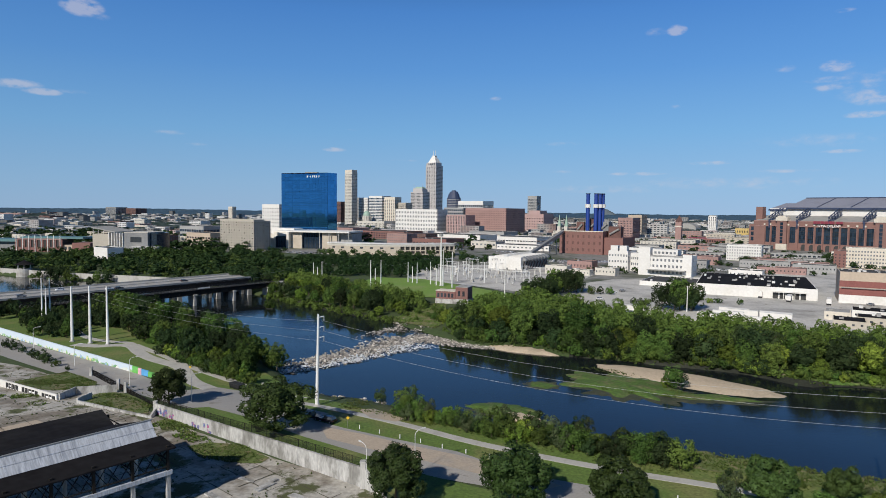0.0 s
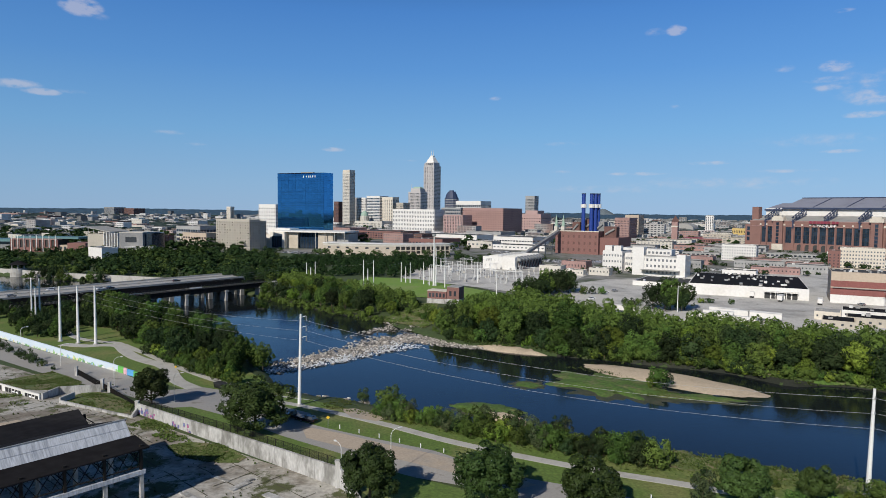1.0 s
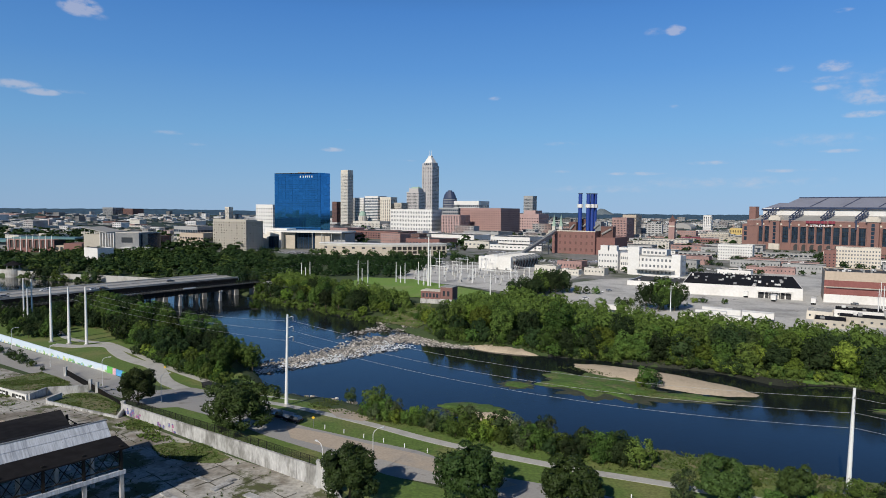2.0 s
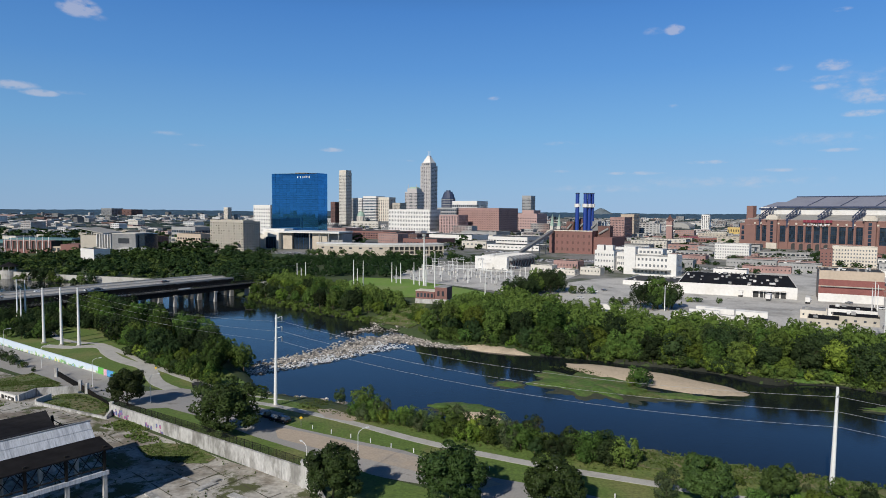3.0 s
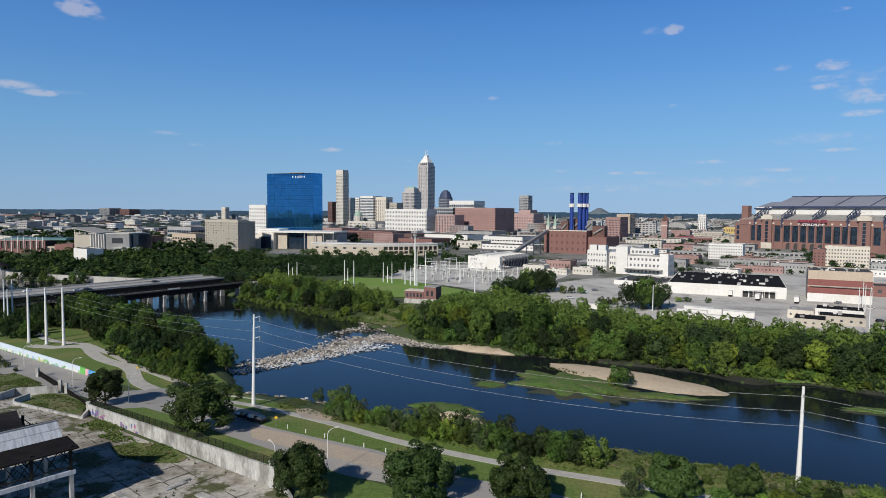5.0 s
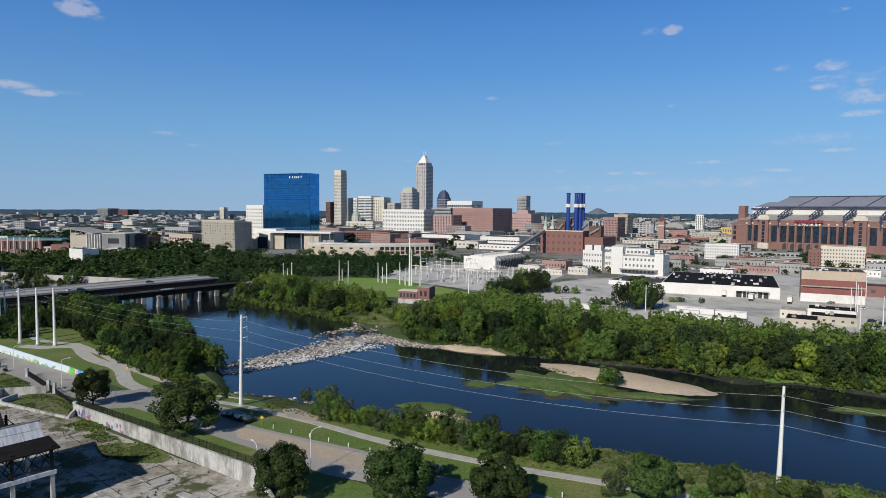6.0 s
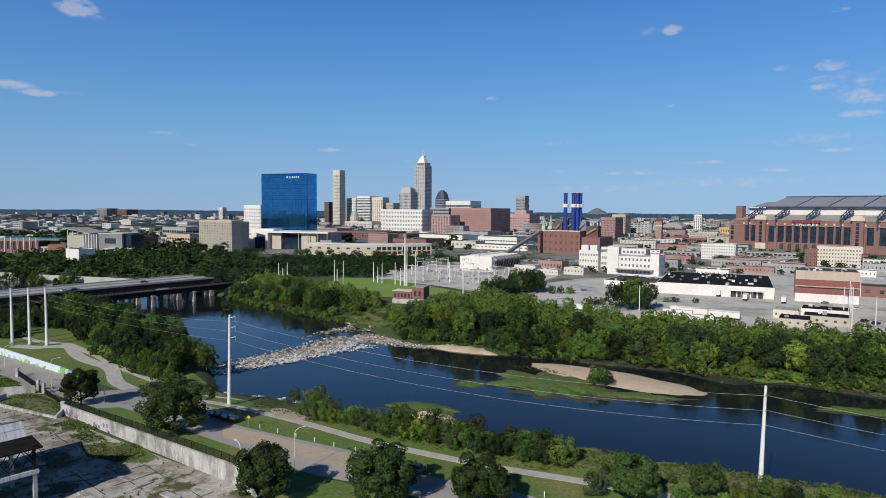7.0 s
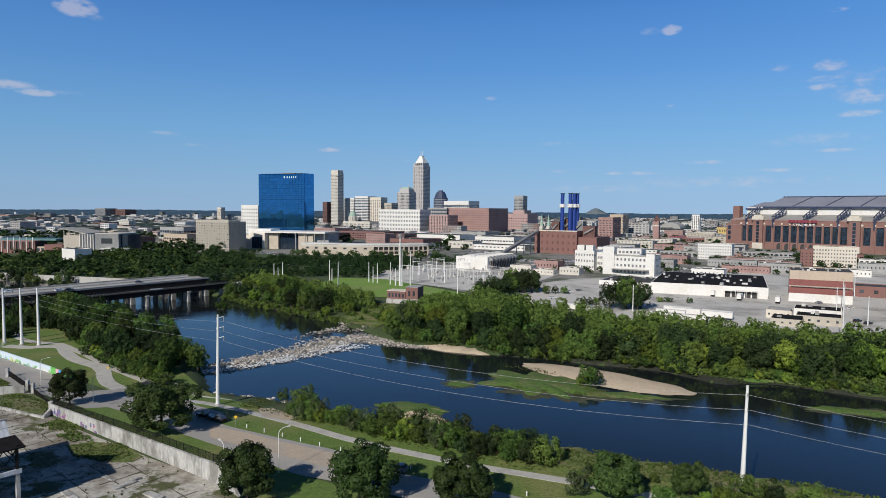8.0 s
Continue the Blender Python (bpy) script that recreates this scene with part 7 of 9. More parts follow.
for k in range(1100):
    t = rnd.random()
    gap = 0.5 + 0.5 * math.sin(t * 31) * math.sin(t * 13 + 1)
    if rnd.random() > 0.25 + gap:
        continue
    a, b = along(DAM, t), along(FOOT, t)
    p = a.lerp(b, rnd.choice((rnd.uniform(0.3, 0.9), rnd.gauss(0.88, 0.05))))
    d = (b - a).normalized()
    foam_fleck(p.x + rnd.gauss(0, 0.5), p.y + rnd.gauss(0, 0.5), WATER_Z + 0.05 + 0.6 * rnd.random(), math.atan2(d.y, d.x) + rnd.gauss(0, 0.25), rnd.uniform(0.4, 1.3), rnd.uniform(0.15, 0.45))
for k in range(170):
    t = rnd.random()
    if abs(math.sin(t * 9 + 0.6)) < 0.72:
        continue
    p = along(DAM, t).lerp(along(FOOT, t), rnd.gauss(0.58, 0.16))
    foam_fleck(p.x, p.y, WATER_Z + rnd.uniform(0.15, 0.75), rnd.uniform(-1.9, -1.0), rnd.uniform(0.6, 2.0), rnd.uniform(0.2, 0.55))
tagged(mesh_object("foam", bm, M["foam"]), "thin white foam streaks below the weir", "foam", kind="stuff")
# line of stones and riprap along the near bank
ob = thing("riprap", pose(0, 0, 0), "pale stone riprap along the river bank", "riprap")
rnd = random.Random(14)
for k in range(110):
    t = rnd.random()
    x, y = -47 + 26 * t, 193.5 - 8.5 * t
    s = rnd.uniform(0.35, 0.9)
    piece("rock", ROCKS[k % 9], ob, Matrix.Translation((x + rnd.gauss(0, 0.6), y + rnd.gauss(0, 1.2), -2.2 + rnd.uniform(-1.4, 1.2))) @ Matrix.Diagonal((s * 1.3, s, s, 1)))
ob = thing("low_bank_wall", pose(0, 0, 0), "low pale concrete wall beside the riverside path", "wall")
for (x0, y0), (x1, y1) in (((-60, 197), (-49, 184.5)), ((-48.6, 184), (-33, 178)), ((-32, 177), (-24, 174))):
    d = Vector((x1 - x0, y1 - y0, 0))
    w = part("wall_panel", box_bm(0, d.length, -0.3, 0.3, -2, 1.1), M["concrete"], ob)
    w.matrix_basis = pose(x0, y0, 0, 0, 0, math.degrees(math.atan2(d.y, d.x)))

# ---- substation ----
def gantry(x, y, w, h, turn):
    ob = thing("substation_gantry", pose(x, y, 0.2, 0, 0, turn), "white steel substation gantry with crossbeam", "gantry", "substation gantries")
    for a in (-w / 2, w / 2):
        bm = bmesh.new()
        tube(bm, (a, 0, 0), (a, 0, h), 0.2, 0.14, 6)
        part("leg", bm, M["pole"], ob)
    bm = bmesh.new()
    tube(bm, (-w / 2 - 1, 0, h - 0.5), (w / 2 + 1, 0, h - 0.5), 0.16, 0.16, 6)
    part("crossbeam", bm, M["pole"], ob)
    for k in range(3):
        a = -w / 3 + k * w / 3
        bm = bmesh.new()
        tube(bm, (a, 0, h - 0.5), (a, 0, h - 2.2), 0.16, 0.16, 6)
        part("insulator", bm, M["steel_gray"], ob)


rnd = random.Random(21)
for k in range(22):
    gantry(rnd.uniform(-10, 72), rnd.uniform(480, 600), rnd.uniform(7, 14), rnd.uniform(7, 13), rnd.choice((-32, 58)))
for k in range(58):
    x, y = rnd.uniform(-20, 84), rnd.uniform(470, 610)
    ob = thing("switchgear", pose(x, y, 0.2, 0, 0, rnd.choice((-32, 58))), "white and gray substation switchgear with insulators", "switchgear", "substation switchgear")
    w, d, h = rnd.uniform(0.8, 2.4), rnd.uniform(0.8, 1.8), rnd.uniform(0.8, 2.2)
    bm = box_bm(-w / 2, w / 2, -d / 2, d / 2, 0, h)
    part("cabinet", bm, M[rnd.choice(["gray", "roof_gray", "steel_gray", "limestone"])], ob)
    for s in (-0.3, 0.3):
        bm = bmesh.new()
        tube(bm, (s * w, 0, h), (s * w, 0, h + rnd.uniform(1.5, 3.5)), 0.1, 0.07, 6)
        part("bushing", bm, M["pole"], ob)

# white cooling works with open bays
ob = block("cooling_works", 38, 606, 34, 62, 12.0, wall="white", rows=1, cols=1, sides="", label="white cooling works with rows of open pipe bays", category="works building", roof="roof_white", units=0)
for k in range(8):
    b = 4 + k * 7.2
    # solid dark panel painted as the shadow inside each bay
    add_block(ob, "bay_shadow", (34.0, 34.4, b, b + 5.4, 1, 7.6), "interior", "dark panel standing for the shade in a pipe bay")
    add_block(ob, "fan_deck", (30, 37, b - 0.4, b + 5.8, 8.4, 8.9), "steel_gray")
    bm = bmesh.new()
    prism(bm, [(33.5, b), (37.6, b), (37.6, b + 5.0), (33.5, b + 5.0)], 8.92, 12.6)
    for v in bm.verts:
        if v.co.z > 10 and v.co.x > 36:
            v.co.z = 10.4
    part("cowl", bm, M["steel_gray"], ob, "gray sloping louvred cowl")
    add_block(ob, "roof_rib", (4, 33.4, b + 1.6, b + 3.4, 11.5, 12.7), "white")
    bm = bmesh.new()
    tube(bm, (16, b + 2.5, 11.4), (16, b + 2.5, 13.8), 2.6, 2.9, 12)
    part("fan_stack", bm, M["roof_white"], ob)
    for s in (0.8, 2.6, 4.4):
        bm = bmesh.new()
        tube(bm, (36.2, b + s, 0.5), (34.3, b + s, 8.3), 0.35, 0.35, 6)
        part("pipe", bm, M["brick_dark"] if s == 2.6 else M["steel_gray"], ob)

# pump house on the river bank
ob = thing("pump_house", pose(-8.5, 378, 0, 0, 0, GRID + 12), "small red brick pump house on a pale concrete base", "house")
add_block(ob, "base", (-0.3, 12.3, -0.3, 8.3, -5, 2.8), "old_wall")
add_block(ob, "brick_wall", (0, 12, 0, 8, 2.8, 7.4), "brick")
add_block(ob, "roof", (-0.2, 12.2, -0.2, 8.2, 7.4, 7.8), "cream")
add_block(ob, "base", (12.32, 20.4, -0.8, 9, -5, 3.2), "old_wall")
add_block(ob, "brick_tower", (12.5, 20, -0.5, 8.8, 3.2, 10.2), "brick")
add_block(ob, "roof", (12.4, 20.2, -0.7, 9, 10.2, 10.5), "roof_gray")
for k in range(5):
    add_block(ob, "window", (0.9 + k * 2.2, 2.2 + k * 2.2, -0.06, 0.02, 3.8, 6.2), "glass")
for k in range(2):
    add_block(ob, "window", (14 + k * 2.8, 15.4 + k * 2.8, -0.56, -0.48, 5.0, 8.0), "glass")

# banded cold store
ob = block("cold_store", 243.9, 397.7, 34.0, 32, 19.8, wall="tan", sides="", label="windowless block with red and cream bands", category="warehouse", roof="roof_gray", units=14, rz=-28)
for z0, z1, mat in ((0.0, 5.4, "white"), (5.42, 9.6, "brick_red_paint"), (9.62, 10.3, "tan"), (10.32, 14.2, "brick_red_paint")):
    M.setdefault("brick_red_paint", material("dull_red_paint", (0.23, 0.085, 0.075), 0.85, var=0.08, scale=0.1, fine=1))
    add_block(ob, "wall_band", (-0.12, 34.12, -0.15, 0.02, z0, z1), mat)
    add_block(ob, "wall_band", (33.98, 34.15, 0.03, 32.1, z0, z1), mat)
add_block(ob, "loading_rail", (1, 33, -1.4, -0.2, 9.7, 10.0), "steel_gray")
ob = block("loading_shed", 188, 312, 14, 14, 3.8, wall="beige", rows=1, cols=4, wide=0.3, high=0.35, label="low beige shed with dark flat roof", category="shed", roof="roof_dark", units=1, parapet=0.2)
ob = block("loading_shed", 204, 318, 20, 12, 4.4, wall="beige", rows=1, cols=5, wide=0.3, high=0.35, label="low beige loading shed with dark roof", category="shed", roof="roof_dark", units=2, parapet=0.2)
ob = block("loading_shed", 214, 338, 22, 14, 4.8, wall="white", rows=1, cols=5, wide=0.3, high=0.3, label="low pale loading shed with gray roof", category="shed", roof="roof_dark", units=3, parapet=0.2)
ob = block("loading_shed", 197, 334, 12, 12, 4.6, wall="cream", rows=1, cols=4, wide=0.3, high=0.3, label="small cream shed with gray roof", category="shed", roof="roof_gray", units=2, parapet=0.2)
ob = block("brick_store", 300, 420, 40, 20, 7.5, wall="brick", rows=1, cols=5, wide=0.3, high=0.4, label="low red brick store beside the yard", category="shed", roof="roof_dark", units=3)
ob = block("brick_store", 262, 322, 12, 60, 12, wall="brick_dark", rows=2, cols=3, wide=0.4, high=0.4, label="dark brick works wall beside the yard", category="works building", roof="roof_gray", units=3)
block("shop_row", 316, 660, 68, 18, 6.5, wall="brick_brown", rows=1, cols=16, wide=0.6, high=0.4, roof="roof_white", units=8, label="long low brick shop row with pale roof", category="shop", group="low shops by the stadium")
# the warehouse's dock doors
dock = thing("loading_dock", pose(170.1 + 0.906 * 46 - 1.6, 433.5 - 0.4226 * 46, 0, 0, 0, -25), "row of dark loading dock doors under a canopy", "loading dock")
add_block(dock, "canopy", (0, 20, -3.0, -0.05, 4.6, 5.1), "white")
for k in range(5):
    add_block(dock, "dock_door", (0.6 + k * 4, 3.8 + k * 4, -0.25, -0.05, 0.3, 4.3), "interior")
for k in range(4):
    add_block(dock, "canopy_post", (0.2 + k * 6.4, 0.5 + k * 6.4, -2.9, -2.6, 0.2, 4.6), "white")
# small white sheds and trucks by the works
for x, y, w, s, h in ((102, 556, 22, 10, 5), (128, 556, 18, 12, 6.5), (85, 560, 20, 12, 8), (112, 600, 24, 16, 9), (240, 545, 26, 18, 7), (286, 590, 40, 14, 6), (330, 610, 36, 18, 7), (370, 560, 30, 16, 6), (300, 655, 46, 16, 7), (228, 640, 30, 18, 8), (420, 600, 44, 16, 8), (250, 690, 40, 20, 9), (360, 680, 28, 14, 6)):
    block("small_shed", x, y, w, s, h, wall=rnd.choice(["white", "white", "limestone"]) if y < 590 else ("gray", "brick_brown", "limestone")[int(x) % 3], rows=1, cols=max(3, int(w / 3)), wide=0.3, high=0.28, label=rnd.choice(["small white flat-roofed industrial shed", "low white service building with small windows"]) if y < 590 else "low flat-roofed service building with small windows", category="shed", roof=rnd.choice(["roof_white", "roof_gray", "roof_white", "roof_gray"]), group="low sheds round the yards", units=2)
# white panel awning row beside the tracks
ob = thing("rail_platform", pose(118, 640, 0.3, 0, 0, -10), "long blue-gray platform roof on posts", "platform")
add_block(ob, "roof_sheet", (0, 60, 0, 8, 4.4, 4.8), "stad_roof")
for k in range(8):
    add_block(ob, "post", (1 + k * 8, 1.4 + k * 8, 3.8, 4.2, 0, 4.4), "steel_gray")

# ---- downtown rooftops ----
STOCK = []
rnd = random.Random(61)
for k, (wall, roof) in enumerate((("white", "roof_white"), ("cream", "roof_gray"), ("brick_brown", "roof_gray"), ("limestone", "roof_white"), ("gray", "roof_gray"), ("limestone", "roof_white"), ("beige", "roof_gray"), ("brick_dark", "roof_gray"), ("white", "roof_gray"), ("beige", "roof_white"))):
    rows = 2 + k % 4
    STOCK.append(block("town_building", 0, 6000 + 100 * k, 26 + 6 * (k % 5), 20 + 4 * (k % 3), 4.2 * rows + 1.2, wall=wall, rows=rows, cols=7 + k % 4, wide=0.45, high=0.42, glass="glass_pale", roof=roof, units=0, label={"white": "white flat-roofed town building", "cream": "cream stone flat-roofed town building", "brick": "red brick flat-roofed town building", "brick_brown": "brown brick flat-roofed town building", "gray": "gray concrete flat-roofed town building", "limestone": "limestone flat-roofed town building", "tan": "tan brick flat-roofed town building", "brick_dark": "dark brick flat-roofed town building", "beige": "beige concrete flat-roofed town building"}[wall], group="town buildings"))
TAKEN = [(-244, 931, 100), (640, 960, 150), (560, 950, 80), (470, 830, 110), (540, 780, 110), (400, 760, 90), (-200, 880, 130), (-90, 800, 110), (20, 1010, 90), (130, 960, 70), (520, 990, 60), (-70, 2072, 50), (147, 838, 90), (-304, 849, 60), (-250, 886, 90), (-150, 850, 90), (-112, 1377, 90), (60, 1371, 110), (300, 745, 60), (-580, 843, 150), (-411, 717, 70), (40, 1129, 120), (-100, 780, 80), (60, 600, 90), (-20, 600, 120), (200, 500, 140), (-250, 620, 150), (-600, 620, 140)]
placed = []
EXW, EYW = Vector((0.848, -0.53, 0)), Vector((0.53, 0.848, 0))
first = set()
for _ in range(9000):
    if len(placed) >= 160:
        break
    y = rnd.uniform(780, 3300) if rnd.random() < 0.6 else rnd.uniform(740, 1500)
    x = rnd.uniform(-0.72, 0.72) * y
    gap = 26 + y * 0.011
    if any((x - a) ** 2 + (y - b) ** 2 < r * r for a, b, r in TAKEN) or any((x - a) ** 2 + (y - b) ** 2 < gap * gap for a, b in placed):
        continue
    placed.append((x, y))
    k = rnd.randrange(len(STOCK))
    s = rnd.uniform(0.8, 1.6) * (1 + max(0, y - 1600) / 3500)
    m = pose(x, y, 0, 0, 0, GRID)
    if k not in first:
        first.add(k)
        STOCK[k].matrix_world = m
    else:
        size = (s, s * rnd.uniform(0.8, 1.3), rnd.uniform(0.5, 0.95) if y > 1000 else rnd.uniform(0.45, 0.75))
        if -480 < x < -170 and 640 < y < 850:
            continue
        copy_thing(STOCK[k], m).scale = size
for k, ob in enumerate(STOCK):
    at = ob.matrix_world.translation
    if k not in first or (-480 < at.x < -170 and 640 < at.y < 850):
        ob.matrix_world = pose(700 + 60 * k, 1700, 0, 0, 0, GRID)


# long low roofs of the convention and market blocks
rnd = random.Random(404)
halls = 0
for _ in range(600):
    if halls >= 30:
        break
    yy = rnd.uniform(880, 1500)
    xx = rnd.uniform(-0.1, 0.42) * yy
    W, S, h = rnd.uniform(36, 90), rnd.uniform(26, 50), rnd.uniform(6, 11)
    if any((xx + 0.4 * W - a) ** 2 + (yy - b) ** 2 < (r * 0.75) ** 2 for a, b, r in TAKEN) or any((xx - a) ** 2 + (yy - b) ** 2 < 34 ** 2 for a, b in placed):
        continue
    placed.append((xx, yy))
    halls += 1
    wall = rnd.choice(["white", "limestone", "gray", "gray", "brick_brown", "brick_brown"])
    wall = "limestone" if wall == "brick_brown" and xx < 150 else wall
    block("market_hall", xx, yy, W, S, h, wall=wall, rows=1, cols=int(W / 6), wide=0.5, high=0.3, glass="glass_pale", roof=rnd.choice(["roof_white", "roof_gray", "roof_gray"]), units=2, label={"white": "long low white hall with flat roof", "limestone": "long low limestone hall with flat roof", "gray": "long low gray hall with flat roof", "cream": "long low cream hall with flat roof", "brick_brown": "long low brick hall with flat roof"}[wall], category="hall", group="low halls downtown")
# low shops and sheds before the stadium
for x, y, w, s, h, wall in ((330, 700, 50, 20, 6, "brick_brown"), (380, 730, 46, 16, 5, "gray"), (430, 700, 40, 18, 6, "brick_brown"), (460, 760, 60, 20, 7, "brick"), (400, 800, 60, 18, 6, "gray"), (350, 780, 40, 16, 5, "brick_brown"), (480, 690, 36, 16, 5, "white"), (500, 830, 40, 16, 6, "limestone"), (300, 800, 44, 18, 6, "gray"), (260, 760, 36, 14, 5, "gray")):
    block("shop_row", x, y, w, s, h, wall=wall, rows=1, cols=int(w / 5), wide=0.6, high=0.45, roof="roof_gray", units=2, label="low shop row with gray flat roof", category="shop", group="low shops by the stadium")


def car_mass(name, spots, label):
    """Cars too far and too many to tell apart."""
    bm = bmesh.new()
    rnd = random.Random(len(spots))
    for x, y, a in spots:
        c, s = math.cos(a), math.sin(a)
        for x0, x1, y0, y1, z0, z1 in ((-2.2, 2.2, -0.9, 0.9, 0.3, 0.95), (-1.3, 0.9, -0.8, 0.8, 0.95, 1.5)):
            for v in box(bm, x0, x1, y0, y1, z0, z1):
                v.co.x, v.co.y = x + v.co.x * c - v.co.y * s, y + v.co.x * s + v.co.y * c
                v.co.z += 0.2
    return tagged(mesh_object(name, bm, M["far_cars"]), label, "cars", kind="stuff")


M["far_cars"] = material("assorted_car_paint", (0.30, 0.30, 0.31), 0.35, var=0.05, island=0.95, spec=0.6)
spots = []
for (x0, y0, nx2, ny2, dx, dy) in ((150, 690, 14, 3, 3.0, 9), (220, 720, 16, 3, 3.0, 9), (300, 640, 12, 3, 3, 9), (360, 640, 14, 2, 3, 9), (430, 660, 14, 3, 3, 9), (250, 610, 12, 2, 3, 9), (180, 480, 10, 2, 3, 9), (90, 700, 14, 3, 3, 9), (-200, 780, 12, 3, 3, 9), (-330, 770, 14, 3, 3, 9), (-20, 880, 14, 3, 3, 9), (340, 860, 16, 3, 3, 9), (60, 840, 10, 2, 3, 9), (400, 900, 16, 3, 3, 9)):
    for i in range(nx2):
        for j in range(ny2):
            if rnd.random() < 0.7:
                spots.append((x0 + 0.848 * dx * i + 0.53 * dy * j, y0 - 0.53 * dx * i + 0.848 * dy * j, radians(58)))
car_mass("parked_cars", spots, "rows of small parked cars in far lots")


# ---- distance ----
def canopy(name, y0, y1, z0, z1, mat, label, seed, step, bump, half=0.86):
    """Far woods: an uneven canopy sheet climbing to the horizon."""
    xs = np.arange(-y1 * half, y1 * half, step)
    ys = np.arange(y0, y1 + 1, step * 1.6)
    rnd = np.random.RandomState(seed)
    xx, yy = np.meshgrid(xs, ys)
    t = (yy - y0) / (y1 - y0)
    zz = z0 + (z1 - z0) * t + rnd.rand(*xx.shape) * bump + 3 * np.sin(xx * 0.004 + seed) * np.sin(yy * 0.003)
    zz[0] = -1
    xx = xx + rnd.randn(*xx.shape) * step * 0.25
    n = len(xs)
    f = [(j * n + i, j * n + i + 1, (j + 1) * n + i + 1, (j + 1) * n + i) for j in range(len(ys) - 1) for i in range(n - 1)]
    me = bpy.data.meshes.new(name)
    me.from_pydata(np.stack([xx.ravel(), yy.ravel(), zz.ravel()], 1).tolist(), [], f)
    me.materials.append(mat)
    return tagged(new(name, me), label, "woods", kind="stuff")


# distance haze is mixed into the woods' base colours as blue
M["far_wood"] = material("far_woods_haze_tinted", (0.050, 0.094, 0.142), 0.95, var=0.22, scale=0.01, fine=0.06, second=(0.062, 0.098, 0.125), coords="World", spec=0.1)
M["far_roofs"] = material("assorted_far_walls", (0.36, 0.36, 0.355), 0.85, var=0.1, scale=0.01, fine=0.2, second=(0.24, 0.17, 0.155), second_amount=0.40, island=0.7, coords="World", spec=0.2)
M["far_panes"] = material("far_window_bands", (0.06, 0.065, 0.075), 0.2, var=0.1, island=0.5)
rnd = random.Random(515)
walls_bm, panes_bm = bmesh.new(), bmesh.new()
for _ in range(2000):
    y = 1250 + 2150 * rnd.random() ** 1.1
    x = rnd.uniform(-0.72, 0.72) * y
    if any((x - a) ** 2 + (y - b) ** 2 < 22 ** 2 for a, b in placed):
        continue
    w, d, h = rnd.uniform(10, 46), rnd.uniform(10, 30), rnd.uniform(7, 13) + (y - 1250) * 0.0028 + (rnd.random() < 0.06) * rnd.uniform(6, 18)
    m = pose(x, y, 0, 0, 0, GRID)
    for v in box(walls_bm, 0, w, 0, d, -1, h):
        v.co = m @ v.co
    for k in range(max(1, int(h / 4.5))):
        z = h - 3.2 - 4.2 * k
        if z < 1:
            break
        n = max(2, int(w / 7))
        for i in range(n):
            for v in box(panes_bm, w * (i + 0.2) / n, w * (i + 0.8) / n, -0.15, 0.05, z, z + 1.6):
                v.co = m @ v.co
tagged(mesh_object("far_buildings", walls_bm, M["far_roofs"]), "hundreds of distant low city buildings among trees", "buildings", kind="stuff")
tagged(mesh_object("far_windows", panes_bm, M["far_panes"]), "window bands of distant low buildings", "windows", kind="stuff")
# canopy green dulled towards blue, the haze painted into it
M["town_wood"] = material("town_canopy_haze_tinted", (0.042, 0.062, 0.058), 0.95, var=0.3, scale=0.015, fine=0.09, second=(0.030, 0.046, 0.044), coords="World", spec=0.1)
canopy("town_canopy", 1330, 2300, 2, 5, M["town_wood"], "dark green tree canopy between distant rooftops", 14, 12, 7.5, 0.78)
canopy("town_canopy", 2310, 3450, 4, 8, M["town_wood"], "tree canopy of far suburbs, its green dulled for haze", 15, 18, 8, 0.8)
canopy("far_woods", 3450, 4600, 8, 33, M["far_wood"], "far woods tinted blue-green for haze, reaching the horizon", 4, 22, 6, 0.9)
bm = bmesh.new()
bmesh.ops.create_cone(bm, cap_ends=False, segments=40, radius1=130, radius2=14, depth=70)
for v in bm.verts:
    v.co.z += 8 * noise.noise(v.co * 0.02)
# the mound's gray-blue base colour carries the haze
ob = tagged(mesh_object("distant_hill", bm, material("gray_hill_haze_tinted", (0.13, 0.16, 0.18), 0.95, var=0.12, scale=0.02, fine=0.1, spec=0.1), True), "distant mound on the horizon, tinted gray for haze", "hill", kind="structure")
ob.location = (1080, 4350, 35)

